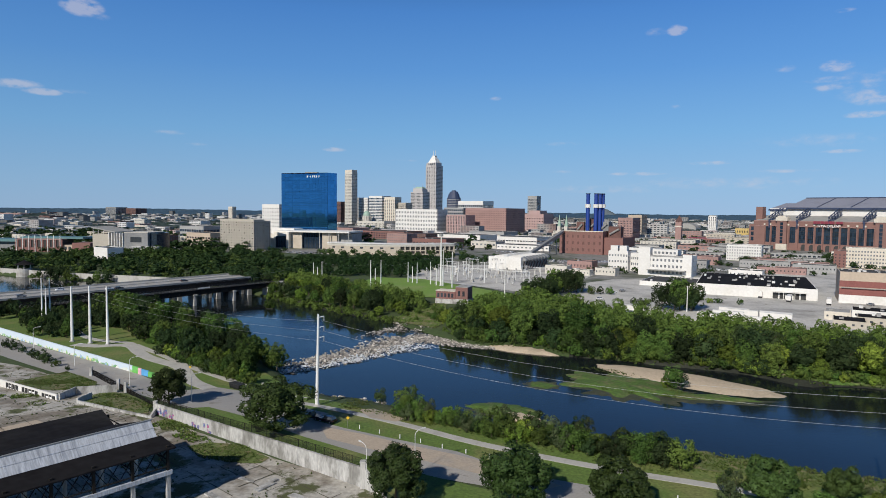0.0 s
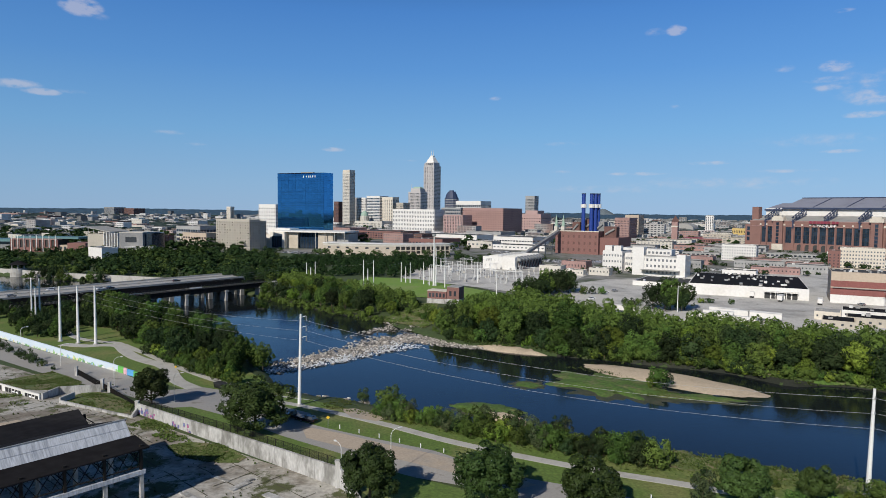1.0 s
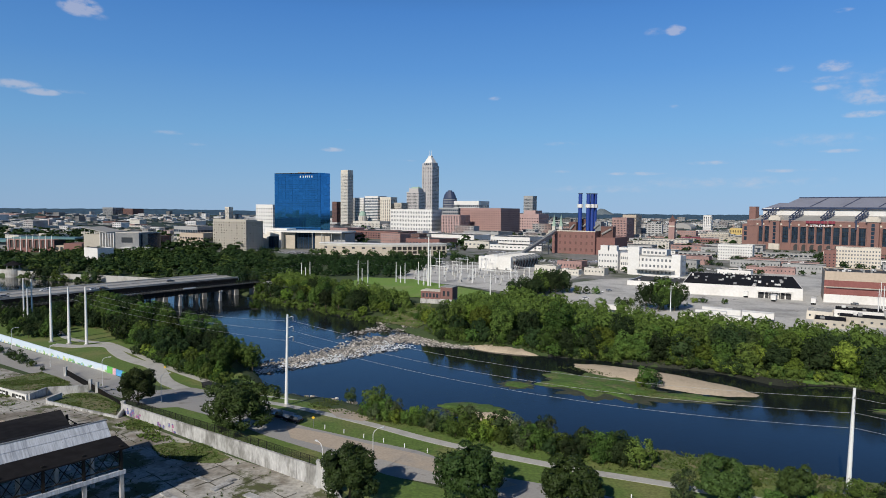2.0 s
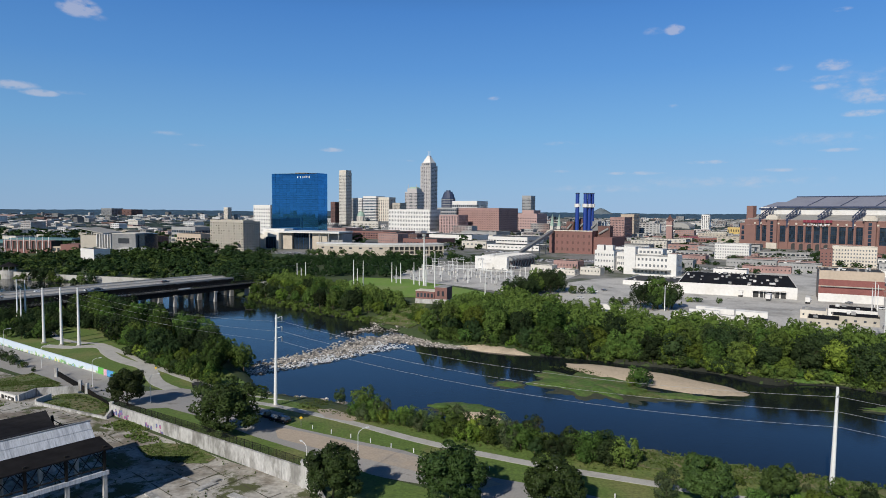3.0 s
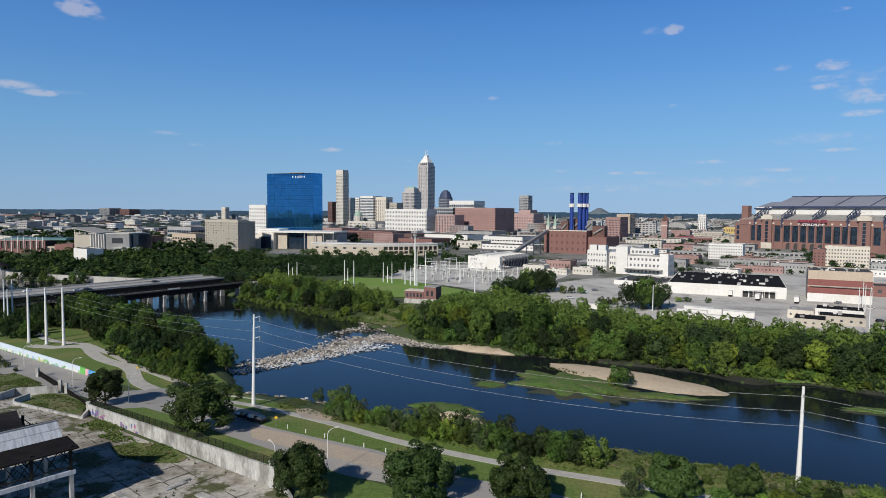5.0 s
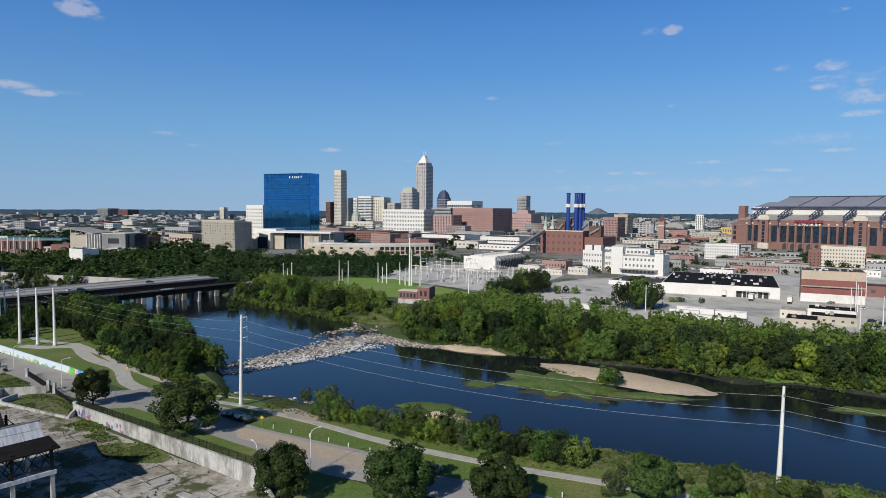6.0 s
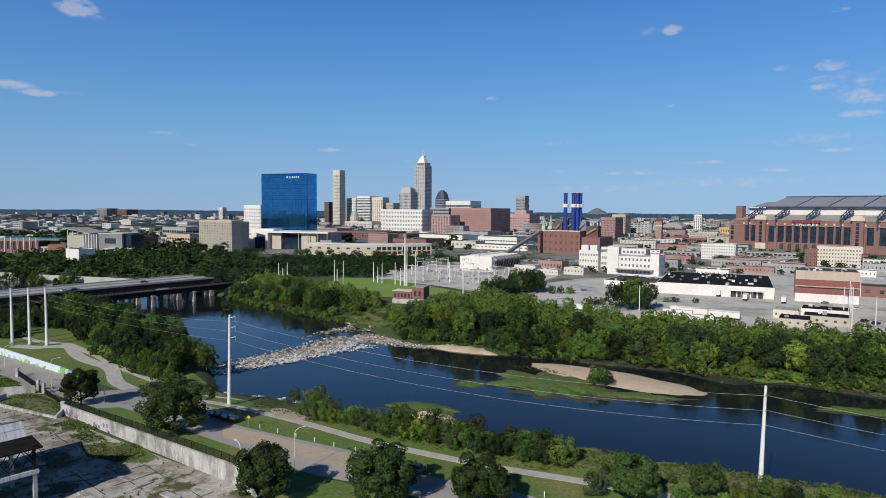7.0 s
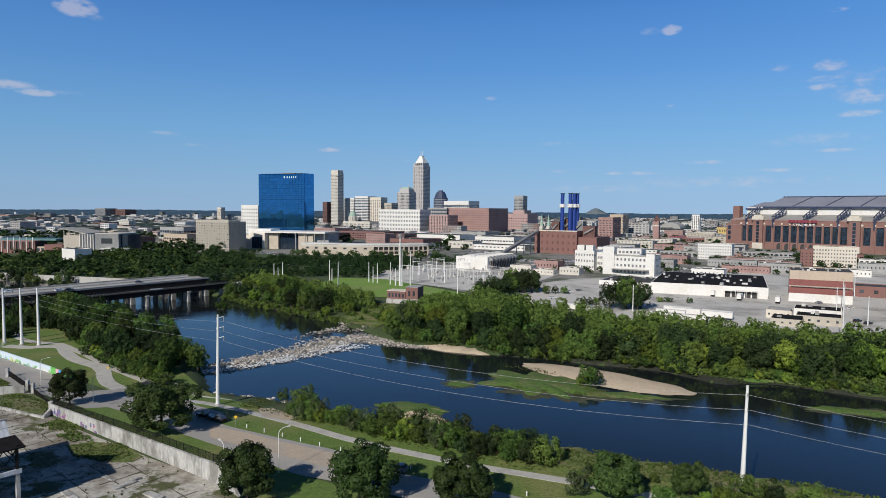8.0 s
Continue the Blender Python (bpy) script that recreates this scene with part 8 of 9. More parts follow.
# ---- trees ----
def crown_mesh(name, seed, radius, tall, lumps, leaves, leaf, mat, base=0.0):
    """A crown of many small leaves laid over uneven lobes round a shaded heart, with gaps between the lobes."""
    rng = np.random.RandomState(seed)
    centre = np.array((0.0, 0.0, base + 0.48 * tall))
    half = np.array((radius, radius, 0.5 * tall))
    k = (np.arange(lumps) + 0.5) / lumps
    up = 1 - 1.86 * k + rng.uniform(-0.10, 0.10, lumps)
    out = np.sqrt(np.clip(1 - up * up, 0.02, 1)) ** 0.75
    turn = 2.39996 * np.arange(lumps) + rng.uniform(-0.5, 0.5, lumps)
    reach = rng.uniform(0.50, 0.90, lumps)
    reach[rng.rand(lumps) < 0.2] *= 0.7
    mid = centre + np.stack([out * np.cos(turn), out * np.sin(turn), up], 1) * half * reach[:, None]
    size = radius * rng.uniform(0.20, 0.37, lumps) * (20.0 / max(lumps, 8)) ** 0.22
    ico = bmesh.new()
    bmesh.ops.create_icosphere(ico, subdivisions=2, radius=1)
    heart = np.array([v.co[:] for v in ico.verts])
    faces = [[v.index for v in f.verts] for f in ico.faces]
    ico.free()
    heart = centre + heart * half * 0.42 * (1 + 0.16 * np.sin(heart[:, :1] * 5 + seed) * np.sin(heart[:, 1:2] * 4 + 1))
    share = np.maximum(1, (leaves * size ** 2 / (size ** 2).sum()).astype(int))
    which = np.repeat(np.arange(lumps), share)
    n = len(which)
    away = (mid - centre) / half
    away /= np.linalg.norm(away, axis=1)[:, None]
    d = rng.randn(n, 3)
    d /= np.linalg.norm(d, axis=1)[:, None]
    facing = (d * away[which]).sum(1)
    d = np.where((facing < -0.15)[:, None], -d, d)
    ripple = 1 + 0.13 * np.sin(d[:, 0] * 6 + which) * np.sin(d[:, 1] * 5 + 2 * which) + 0.10 * np.sin(d[:, 2] * 7 + which)
    spray = rng.rand(n) < 0.11
    pos = mid[which] + d * (size[which] * ripple * np.where(spray, rng.uniform(1.0, 1.3, n), rng.uniform(0.90, 1.06, n)))[:, None]
    nrm = d + rng.randn(n, 3) * np.where(spray, 0.7, 0.30)[:, None]
    nrm /= np.linalg.norm(nrm, axis=1)[:, None]
    u = np.cross(nrm, rng.randn(n, 3))
    u /= np.linalg.norm(u, axis=1)[:, None]
    w = np.cross(nrm, u)
    a = (leaf * rng.uniform(0.55, 1.25, n))[:, None]
    b = (leaf * rng.uniform(0.35, 0.75, n))[:, None]
    quad = np.stack([pos - u * a, pos + w * b + nrm * 0.15 * a, pos + u * a, pos - w * b + nrm * 0.1 * a], 1).reshape(-1, 3)
    o = len(heart)
    faces += (o + np.arange(4 * n).reshape(-1, 4)).tolist()
    me = bpy.data.meshes.new(name)
    me.from_pydata(np.concatenate([heart, quad]).tolist(), [], faces)
    me.materials.append(mat)
    return me


def trunk_mesh(name, seed, tall, r, limbs, spread):
    rnd = random.Random(seed)
    bm = bmesh.new()
    top = Vector((rnd.uniform(-0.3, 0.3), rnd.uniform(-0.3, 0.3), tall * 0.55))
    tube(bm, (0, 0, -0.4), top, r, r * 0.55, 7)
    for i in range(limbs):
        a = 2 * math.pi * (i + rnd.random() * 0.6) / limbs
        s = top * rnd.uniform(0.55, 0.98)
        e = Vector((math.cos(a) * spread * 0.6, math.sin(a) * spread * 0.6, tall * rnd.uniform(0.62, 0.85)))
        tube(bm, s, e, r * 0.36, r * 0.1, 5)
    me = bpy.data.meshes.new(name)
    bm.to_mesh(me)
    bm.free()
    me.materials.append(M["bark"])
    return me


TREES = {}


def tree_kind(key, seed, tall, radius, lumps, leaves, leaf, mat, low=0.22):
    TREES[key] = (trunk_mesh("trunk", seed, tall, 0.02 * tall + 0.05, 5, radius), crown_mesh("crown", seed + 50, radius, tall * (1 - low), lumps, leaves, leaf, M[mat], base=tall * low), tall)


# near trees: full of small clumps
tree_kind("near_a", 1, 14, 6.2, 58, 13000, 0.29, "leaf_near", 0.14)
tree_kind("near_b", 2, 13, 6.4, 60, 12500, 0.29, "leaf_near", 0.10)
tree_kind("near_c", 3, 12, 5.2, 46, 10000, 0.29, "leaf_near", 0.14)
tree_kind("near_d", 4, 11, 5.0, 50, 10000, 0.29, "leaf_near", 0.06)
# bank woods
tree_kind("bank_a", 11, 18, 7.0, 44, 2400, 0.52, "leaf", 0.05)
tree_kind("bank_b", 12, 16, 6.2, 38, 2100, 0.50, "leaf_dark", 0.05)
tree_kind("bank_c", 13, 14, 6.0, 32, 1900, 0.50, "leaf_light", 0.03)
tree_kind("bank_d", 14, 15, 5.6, 32, 1900, 0.50, "leaf", 0.03)
tree_kind("bank_e", 15, 17, 6.6, 40, 2200, 0.50, "leaf_dark", 0.04)
# shrubs
tree_kind("shrub_a", 21, 6.0, 3.4, 17, 1250, 0.27, "leaf", 0.0)
tree_kind("shrub_b", 22, 5.0, 3.2, 14, 1100, 0.27, "leaf_light", 0.0)
tree_kind("shrub_c", 23, 5.6, 3.0, 14, 1100, 0.27, "leaf_dark", 0.0)
tree_kind("shrub_d", 24, 6.5, 3.4, 17, 1250, 0.27, "leaf_silver", 0.0)
tree_kind("brush_a", 26, 5.6, 3.4, 11, 480, 0.44, "leaf", 0.0)
tree_kind("brush_b", 27, 5.0, 3.2, 10, 440, 0.44, "leaf_light", 0.0)
tree_kind("brush_c", 28, 6.0, 3.0, 11, 480, 0.44, "leaf_dark", 0.0)
# far town trees
tree_kind("town_a", 31, 12, 5.6, 11, 230, 1.02, "leaf_dark", 0.06)
tree_kind("town_b", 32, 10, 5.2, 10, 210, 1.02, "leaf", 0.06)
tree_kind("town_c", 33, 13, 5.0, 11, 220, 1.02, "leaf_dark", 0.06)

TREE_LABEL = {"near": "broad leafy deciduous tree with dense dark green crown", "bank": "tall leafy riverside tree with full green crown", "shrub": "bushy green riverside shrub", "brush": "low leafy brush at the waterline", "town": "leafy green street tree among city buildings"}
TREE_GROUP = {"near": "trees along the lane", "bank": "riverside woods", "shrub": "riverside shrubs", "brush": "waterline brush", "town": "town trees"}


def tree(key, x, y, scale=1.0, turn=0.0, z=None, label="", wide=1.0):
    kind = key.split("_")[0]
    trunk_me, crown_me, tall = TREES[key]
    base = float(height(x, y)) if z is None else z
    ob = thing("shrub" if kind in ("shrub", "brush") else "tree", pose(x, y, base - 0.05, 0, 0, turn) @ Matrix.Diagonal((scale * wide, scale * wide, scale, 1)), label or TREE_LABEL[kind], "shrub" if kind in ("shrub", "brush") else "tree", TREE_GROUP[kind])
    piece("trunk", trunk_me, ob, Matrix.Identity(4))
    piece("crown", crown_me, ob, Matrix.Identity(4))
    return ob


def inside_one(poly, x, y):
    hit = False
    x0, y0 = poly[-1]
    for x1, y1 in poly:
        if (y0 > y) != (y1 > y) and x < (x1 - x0) * (y - y0) / (y1 - y0) + x0:
            hit = not hit
        x0, y0 = x1, y1
    return hit


def clear_of_pump_house(x, y):
    return not (-24 < x < 14 and 338 < y < 390)


def scatter(poly, spacing, keys, lo, hi, seed, keep=lambda x, y: True, limit=400, grow=lambda x, y: 1.0):
    """Trees at uneven spacing inside an outline."""
    rnd = random.Random(seed)
    xs, ys = [p[0] for p in poly], [p[1] for p in poly]
    done = []
    for _ in range(6000):
        if len(done) >= limit:
            break
        x, y = rnd.uniform(min(xs), max(xs)), rnd.uniform(min(ys), max(ys))
        if not inside_one(poly, x, y) or not keep(x, y):
            continue
        if any((x - a) ** 2 + (y - b) ** 2 < spacing ** 2 for a, b in done):
            continue
        done.append((x, y))
        tree(rnd.choice(keys), x, y, rnd.uniform(lo, hi) * grow(x, y), rnd.uniform(0, 360))


# trees along the lane
tree("near_c", -78, 171, 0.84, 10, wide=1.15)
tree("near_b", -43, 149, 1.02, 70, wide=1.3)
tree("near_a", -11.5, 113, 0.78, 200, wide=1.12)
tree("near_b", 10, 112, 0.90, 120, wide=1.14)
tree("near_d", 27.8, 110, 0.90, 30, wide=1.2)
tree("near_d", 56.5, 113, 0.86, 90, wide=1.1)
tree("near_d", 71.5, 116, 0.60, 250, wide=1.1)
for key, x, y, sc in (("shrub_a", 81.6, 114.5, 0.85), ("shrub_c", 86, 113.5, 0.7), ("shrub_b", 76.5, 113, 0.65), ("shrub_a", 64.5, 110.5, 0.75), ("shrub_b", 60, 108, 0.7), ("shrub_c", 68, 109, 0.6), ("shrub_d", 50.5, 116.5, 0.8), ("shrub_a", 92, 111, 0.8)):
    tree(key, x, y, sc, x * 47 % 360)
for key, x, y, sc in (("shrub_a", 75, 214.5, 1.15), ("shrub_c", 77.6, 214, 0.9), ("shrub_b", 72.8, 213.6, 0.75)):
    tree(key, x, y, sc, x * 50 % 360, z=-3.4, label="round leafy bush growing on the sand bar")

BANK = ["bank_a", "bank_b", "bank_d", "bank_e", "bank_c"]
# far bank woods: the front rows tree by tree
scatter([(-128, 432), (-119, 419), (-76, 377), (-47, 350), (-33, 338), (-20, 350), (-34, 372), (-66, 404), (-104, 446)], 7.4, BANK, 0.42, 0.78, 41, keep=clear_of_pump_house, limit=46)
scatter([(-6, 306), (6, 287), (16, 279), (30, 273), (42, 265), (54, 258.5), (72, 252), (92, 244), (110, 235), (118, 228), (126, 221.5), (135, 221), (150, 214), (166, 203), (200, 189), (240, 178), (244, 204), (200, 222), (170, 236), (134, 246), (108, 256), (82, 272), (60, 280), (40, 290), (16, 306), (4, 326)], 8.4, BANK, 0.55, 1.08, 42, limit=130, grow=lambda x, y: 0.55 if x < 8 and y > 314 else 1.0)
# near bank trees below the bridge and by the weir
scatter([(-196, 340), (-160, 300), (-133, 266), (-112, 247), (-90, 225), (-70, 206), (-58, 214), (-78, 250), (-109, 290), (-141, 314), (-184, 356)], 7.0, ["bank_b", "bank_d", "bank_e", "bank_a"], 0.5, 0.72, 44)
scatter([(-240, 366), (-250, 330), (-212, 300), (-190, 320), (-192, 338)], 7.5, ["bank_b", "bank_e"], 0.38, 0.52, 45)
scatter([(-178, 268), (-163, 264), (-160, 272), (-170, 295), (-185, 320), (-212, 316), (-204, 296)], 6.0, ["bank_b", "bank_e", "bank_d"], 0.36, 0.55, 145)
scatter([(-140, 284), (-128, 261), (-108, 239), (-88, 219), (-70, 201), (-64, 204), (-72, 214), (-92, 233), (-114, 256), (-135, 280)], 5.0, ["bank_d", "bank_b", "shrub_a", "bank_c", "shrub_c"], 0.36, 0.55, 146)
scatter([(-174, 296), (-152, 287), (-140, 288), (-150, 308), (-182, 330)], 6.0, ["bank_b", "bank_e", "bank_d"], 0.4, 0.58, 147)
for a, across, sc in ((266, 372, 0.62), (270, 380, 0.78), (272, 388, 0.74), (270, 396, 0.80), (275, 403, 0.76), (280, 376, 0.66), (283, 392, 0.8), (264, 405, 0.62), (288, 384, 0.7)):
    p = BD * a + BN * across
    tree(("bank_b", "bank_d", "bank_e")[int(a + across) % 3], p.x, p.y, sc, a * 31 % 360)
for x, y, sc in ((-169, 242.5, 0.7), (-163, 238, 0.5), (-153, 230, 0.6), (-147, 224.5, 0.75), (-143.5, 222, 0.6), (-138, 218, 0.45), (-175, 246, 0.6), (-157, 233, 0.35), (-131, 213, 0.3)):
    tree("shrub_c" if int(-x) % 2 else "shrub_a", x, y, sc, x * 41 % 360, label="dark leafy bush at the edge of the lane")
# hedge of shrubs along the near bank
SHRUB = ["shrub_a", "shrub_b", "shrub_c", "shrub_a", "shrub_d"]
scatter([(-15, 160.5), (-4, 154.5), (8, 147), (8, 155), (-4, 162), (-13, 167)], 2.5, SHRUB, 0.45, 0.75, 46)
scatter([(8, 147), (26, 137.5), (44, 129.5), (47.5, 134), (30, 146), (12, 156)], 2.6, SHRUB, 0.55, 0.98, 45)
for x, y, sc in ((40, 134, 1.05), (43.5, 132, 1.1), (46.5, 130.5, 1.05), (37, 136.5, 1.0)):
    tree("shrub_c" if int(x) % 2 else "shrub_a", x, y, sc, x * 53 % 360)
scatter([(50, 124), (60, 119.5), (100, 103), (104, 110), (70, 122), (54, 128)], 4.2, SHRUB, 0.22, 0.42, 47)
tree("shrub_a", -13, 167, 1.2, 0)
tree("shrub_a", -9.5, 163.5, 0.9, 50)
tree("shrub_c", -21, 178, 0.7, 0)
rnd = random.Random(303)
for k in range(16):
    p = Vector((-138, 271)).lerp(Vector((-112, 243.5)), (k + rnd.random()) / 16)
    tree(rnd.choice(["bank_b", "shrub_a", "bank_d", "shrub_c"]), p.x + rnd.gauss(0.8, 1.0), p.y + rnd.gauss(1.8, 1.0), rnd.uniform(0.45, 0.62), rnd.uniform(0, 360), label="leafy tree beside the riverside path")
for k in range(34):
    t = (k + rnd.random()) / 34
    p = Vector((-111, 240)).lerp(Vector((-88, 219)), t * 2) if t < 0.5 else Vector((-88, 219)).lerp(Vector((-64, 198)), t * 2 - 1)
    tree(rnd.choice(["brush_a", "brush_b", "brush_c", "shrub_a"]), p.x + rnd.gauss(-0.4, 0.8), p.y + rnd.gauss(0.2, 0.8), rnd.uniform(0.5, 0.95), rnd.uniform(0, 360), label="leafy bush beside the riverside path")
for x, y, sc in ((-22, 352, 0.8), (-18, 345, 0.7), (-15, 356, 0.7), (-13, 366, 0.5), (-9, 350, 0.5), (-6, 338, 0.8), (-9, 328, 0.7), (-24, 342, 0.5), (-5, 322, 0.8), (-12, 336, 0.5), (-16, 364, 0.9), (-18, 330, 0.4)):
    tree(("shrub_a", "shrub_b", "shrub_c")[int(x) % 3], x, y, sc, x * 40 % 360)
rnd = random.Random(611)
for line, n, lo, hi in (([(2, 287), (14, 279.5), (28, 276.5), (42, 268), (52, 257)], 22, 0.6, 1.15), ([(54, 257), (72, 251), (92, 243), (109, 234.6), (114, 229)], 26, 0.6, 1.3), ([(120, 224), (134, 221), (143, 218.5), (158, 208.5), (167, 201), (210, 183)], 26, 0.45, 0.95)):
    for k in range(n):
        f = (k + rnd.random()) / n * (len(line) - 1)
        i = min(int(f), len(line) - 2)
        p = Vector(line[i]).lerp(Vector(line[i + 1]), f - i)
        tree(rnd.choice(["shrub_a", "brush_a", "shrub_c", "brush_c", "shrub_b"]), p.x, p.y + rnd.gauss(0.8, 0.7), rnd.uniform(lo, hi), rnd.uniform(0, 360), z=max(-3.9, float(height(p.x, p.y + 0.8)) - 0.3), label="leafy bush hanging over the far waterline")
# low growth at the waterline
BRUSH = []
for k, (line, n) in enumerate((([(-121, 419), (-75, 374.5), (-47, 347), (-33, 335)], 46), ([(-4, 300), (12, 279), (42, 264), (62, 254), (91, 243.5), (110, 234), (120, 222), (141, 218), (157, 208), (190, 192)], 60), ([(-143, 316), (-111, 291), (-80, 251), (-62, 219)], 22))):
    rnd = random.Random(90 + k)
    pts = [Vector((*p, 0)) for p in line]
    lens = [(b - a).length for a, b in zip(pts[:-1], pts[1:])]
    for i in range(n):
        s = sum(lens) * (i + rnd.random()) / n
        j = 0
        while s > lens[j] and j < len(lens) - 1:
            s -= lens[j]
            j += 1
        p = pts[j].lerp(pts[j + 1], min(1, s / lens[j]))
        bx, by = p.x + rnd.gauss(0, 1), p.y + rnd.gauss((-1.6, 1.4, 1.4)[k], 1.2)
        if k == 1 and 10 < bx < 50:
            continue
        BRUSH.append((bx, by, rnd.uniform(0.35, 1.0)))


def fast_mesh(name, verts, loops, sizes, mat):
    """A mesh straight from arrays."""
    me = bpy.data.meshes.new(name)
    me.vertices.add(len(verts))
    me.vertices.foreach_set("co", np.asarray(verts, np.float32).ravel())
    me.loops.add(len(loops))
    me.loops.foreach_set("vertex_index", np.asarray(loops, np.int32))
    me.polygons.add(len(sizes))
    starts = np.concatenate([[0], np.cumsum(sizes)[:-1]]).astype(np.int32)
    me.polygons.foreach_set("loop_start", starts)
    me.update(calc_edges=True)
    me.materials.append(M[mat])
    return me


def tree_mass(name, spots, label, keys=("town_a", "town_b", "town_c"), mat="leaf_town", flat=(1.22, 0.8)):
    """Many town trees as one mass, too many and too far to tell apart."""
    vs, ls, ss, n0 = [], [], [], 0
    rnd = random.Random(len(spots))
    packs = {}
    for k in keys:
        me = TREES[k][1]
        co = np.empty(len(me.vertices) * 3)
        me.vertices.foreach_get("co", co)
        lo = np.empty(len(me.loops), np.int32)
        me.loops.foreach_get("vertex_index", lo)
        sz = np.empty(len(me.polygons), np.int32)
        me.polygons.foreach_get("loop_total", sz)
        packs[k] = (co.reshape(-1, 3), lo, sz)
    zs = height([p[0] for p in spots], [p[1] for p in spots])
    for (x, y, s), z in zip(spots, zs):
        co, lo, sz = packs[rnd.choice(keys)]
        a = rnd.uniform(0, 6.283)
        r = np.array([[math.cos(a), -math.sin(a), 0], [math.sin(a), math.cos(a), 0], [0, 0, 1]])
        vs.append(co @ r.T * (s * flat[0], s * flat[0], s * flat[1]) + (x, y, z - 0.4))
        ls.append(lo + n0)
        ss.append(sz)
        n0 += len(co)
    me = fast_mesh(name, np.concatenate(vs), np.concatenate(ls), np.concatenate(ss), mat)
    return tagged(new(name, me), label, "trees", kind="stuff")


def fill(poly, spacing, lo, hi, seed, limit):
    rnd = random.Random(seed)
    xs, ys = [p[0] for p in poly], [p[1] for p in poly]
    out = []
    for _ in range(limit * 30):
        if len(out) >= limit:
            break
        x, y = rnd.uniform(min(xs), max(xs)), rnd.uniform(min(ys), max(ys))
        if all(abs(x - a) > spacing or abs(y - b) > spacing or (x - a) ** 2 + (y - b) ** 2 > spacing ** 2 for a, b, _ in out) and inside_one(poly, x, y):
            out.append((x, y, rnd.uniform(lo, hi)))
    return out


# tiny river islets below the bridge
for x, y, s in ((IS1[0], IS1[1], 0.55), (IS1[0] - 2.6, IS1[1] + 0.4, 0.45), (IS1[0] + 2.4, IS1[1], 0.4), (IS2[0], IS2[1], 0.95), (IS2[0] - 1.8, IS2[1] + 0.6, 0.6), (IS2[0] + 1.6, IS2[1], 0.5)):
    tree("brush_a", x, y, s, x * 31, z=-4.0, label="leafy bush on a tiny river islet")
tree_mass("waterline_brush", BRUSH, "low leafy brush along the waterline", ("brush_a", "brush_b", "brush_c"), "leaf", (1.0, 1.0))
# low brush under the bank trees
tree_mass("understory", fill([(-176, 268), (-163, 264), (-158, 272), (-166, 290), (-140, 286), (-126, 260), (-108, 241), (-70, 203), (-62, 211), (-80, 246), (-112, 284), (-145, 308), (-190, 345), (-215, 318)], 5.5, 0.45, 0.95, 81, 75), "low leafy brush under the riverside trees", ("brush_a", "brush_b", "brush_c"), "leaf_dark", (1.15, 0.9))
tree_mass("understory", fill([(0, 300), (14, 286), (30, 282), (48, 268), (55, 258), (78, 251), (104, 236), (128, 227), (163, 218), (230, 204), (232, 212), (164, 228), (106, 248), (60, 270), (30, 292), (4, 308)], 5.0, 0.5, 1.0, 82, 75), "low leafy brush along the far bank", ("brush_a", "brush_b", "brush_c"), "leaf_dark", (1.2, 0.9))
for x, y, sc in [(a, b, 0.7 + 0.35 * ((a * 7) % 5) / 5) for a, b in ((6, 295), (10, 290), (15, 287), (20, 285), (25, 284), (30, 282), (35, 280), (40, 277), (45, 273), (50, 268), (12, 293), (22, 288), (33, 284), (43, 278))]:
    tree(("shrub_a", "shrub_c", "shrub_b")[x % 3], x, y, sc, x * 37 % 360)
for k, (x, y) in enumerate(((49, 261.5), (56, 257.5), (64, 255), (70, 253), (77, 250.8), (83, 248.5), (90, 245.5), (97, 242), (104, 238.5), (110, 236), (117, 231.5), (126, 226.5), (138, 223), (150, 217))):
    tree(BANK[(k * 3) % 5], x, y, 0.62 + 0.22 * ((k * 7) % 5) / 5, k * 77 % 360, wide=1.12)
# town and park trees
M["leaf_park"] = leaf_material("park_leaves", (0.056, 0.090, 0.022), (0.032, 0.052, 0.016))
M["leaf_town"] = leaf_material("town_leaves", (0.036, 0.064, 0.019), (0.022, 0.042, 0.015))
tree_kind("mass_a", 61, 15, 6.4, 20, 400, 0.86, "leaf", 0.05)
tree_kind("mass_b", 62, 16, 6.0, 18, 380, 0.86, "leaf", 0.05)
tree_kind("far_a", 41, 11, 6.0, 5, 95, 1.9, "leaf_town", 0.05)
tree_kind("far_b", 42, 13, 5.6, 5, 95, 1.9, "leaf_town", 0.05)
tree_mass("bank_woods", [q for q in fill([(-66, 404), (-34, 372), (-22, 354), (-6, 366), (-34, 402), (-62, 424), (-96, 480), (-130, 500), (-104, 446)], 4.6, 0.45, 0.68, 71, 150) if not (-16 < q[0] < 16 and 335 < q[1] < 386)], "low green woods on the far bank", ("mass_a", "mass_b"), "leaf", (1.0, 1.0))
tree_mass("bank_woods", [q for q in fill([(4, 326), (16, 306), (40, 290), (60, 280), (82, 272), (108, 256), (134, 246), (170, 236), (230, 223), (236, 246), (210, 258), (160, 282), (112, 306), (80, 346), (56, 382), (22, 372), (14, 340)], 5.8, 0.5, 0.80, 72, 230) if not (q[0] < 17 and 352 < q[1])], "green woods behind the far bank", ("mass_a", "mass_b"), "leaf", (1.0, 1.0))
tree_mass("park_trees", fill([(-440, 575), (-366, 535), (-330, 523), (-240, 500), (-168, 473), (-120, 478), (-130, 620), (-220, 740), (-330, 700), (-460, 660)], 11.0, 0.6, 1.3, 48, 220), "dense dark green park trees behind the flood wall")
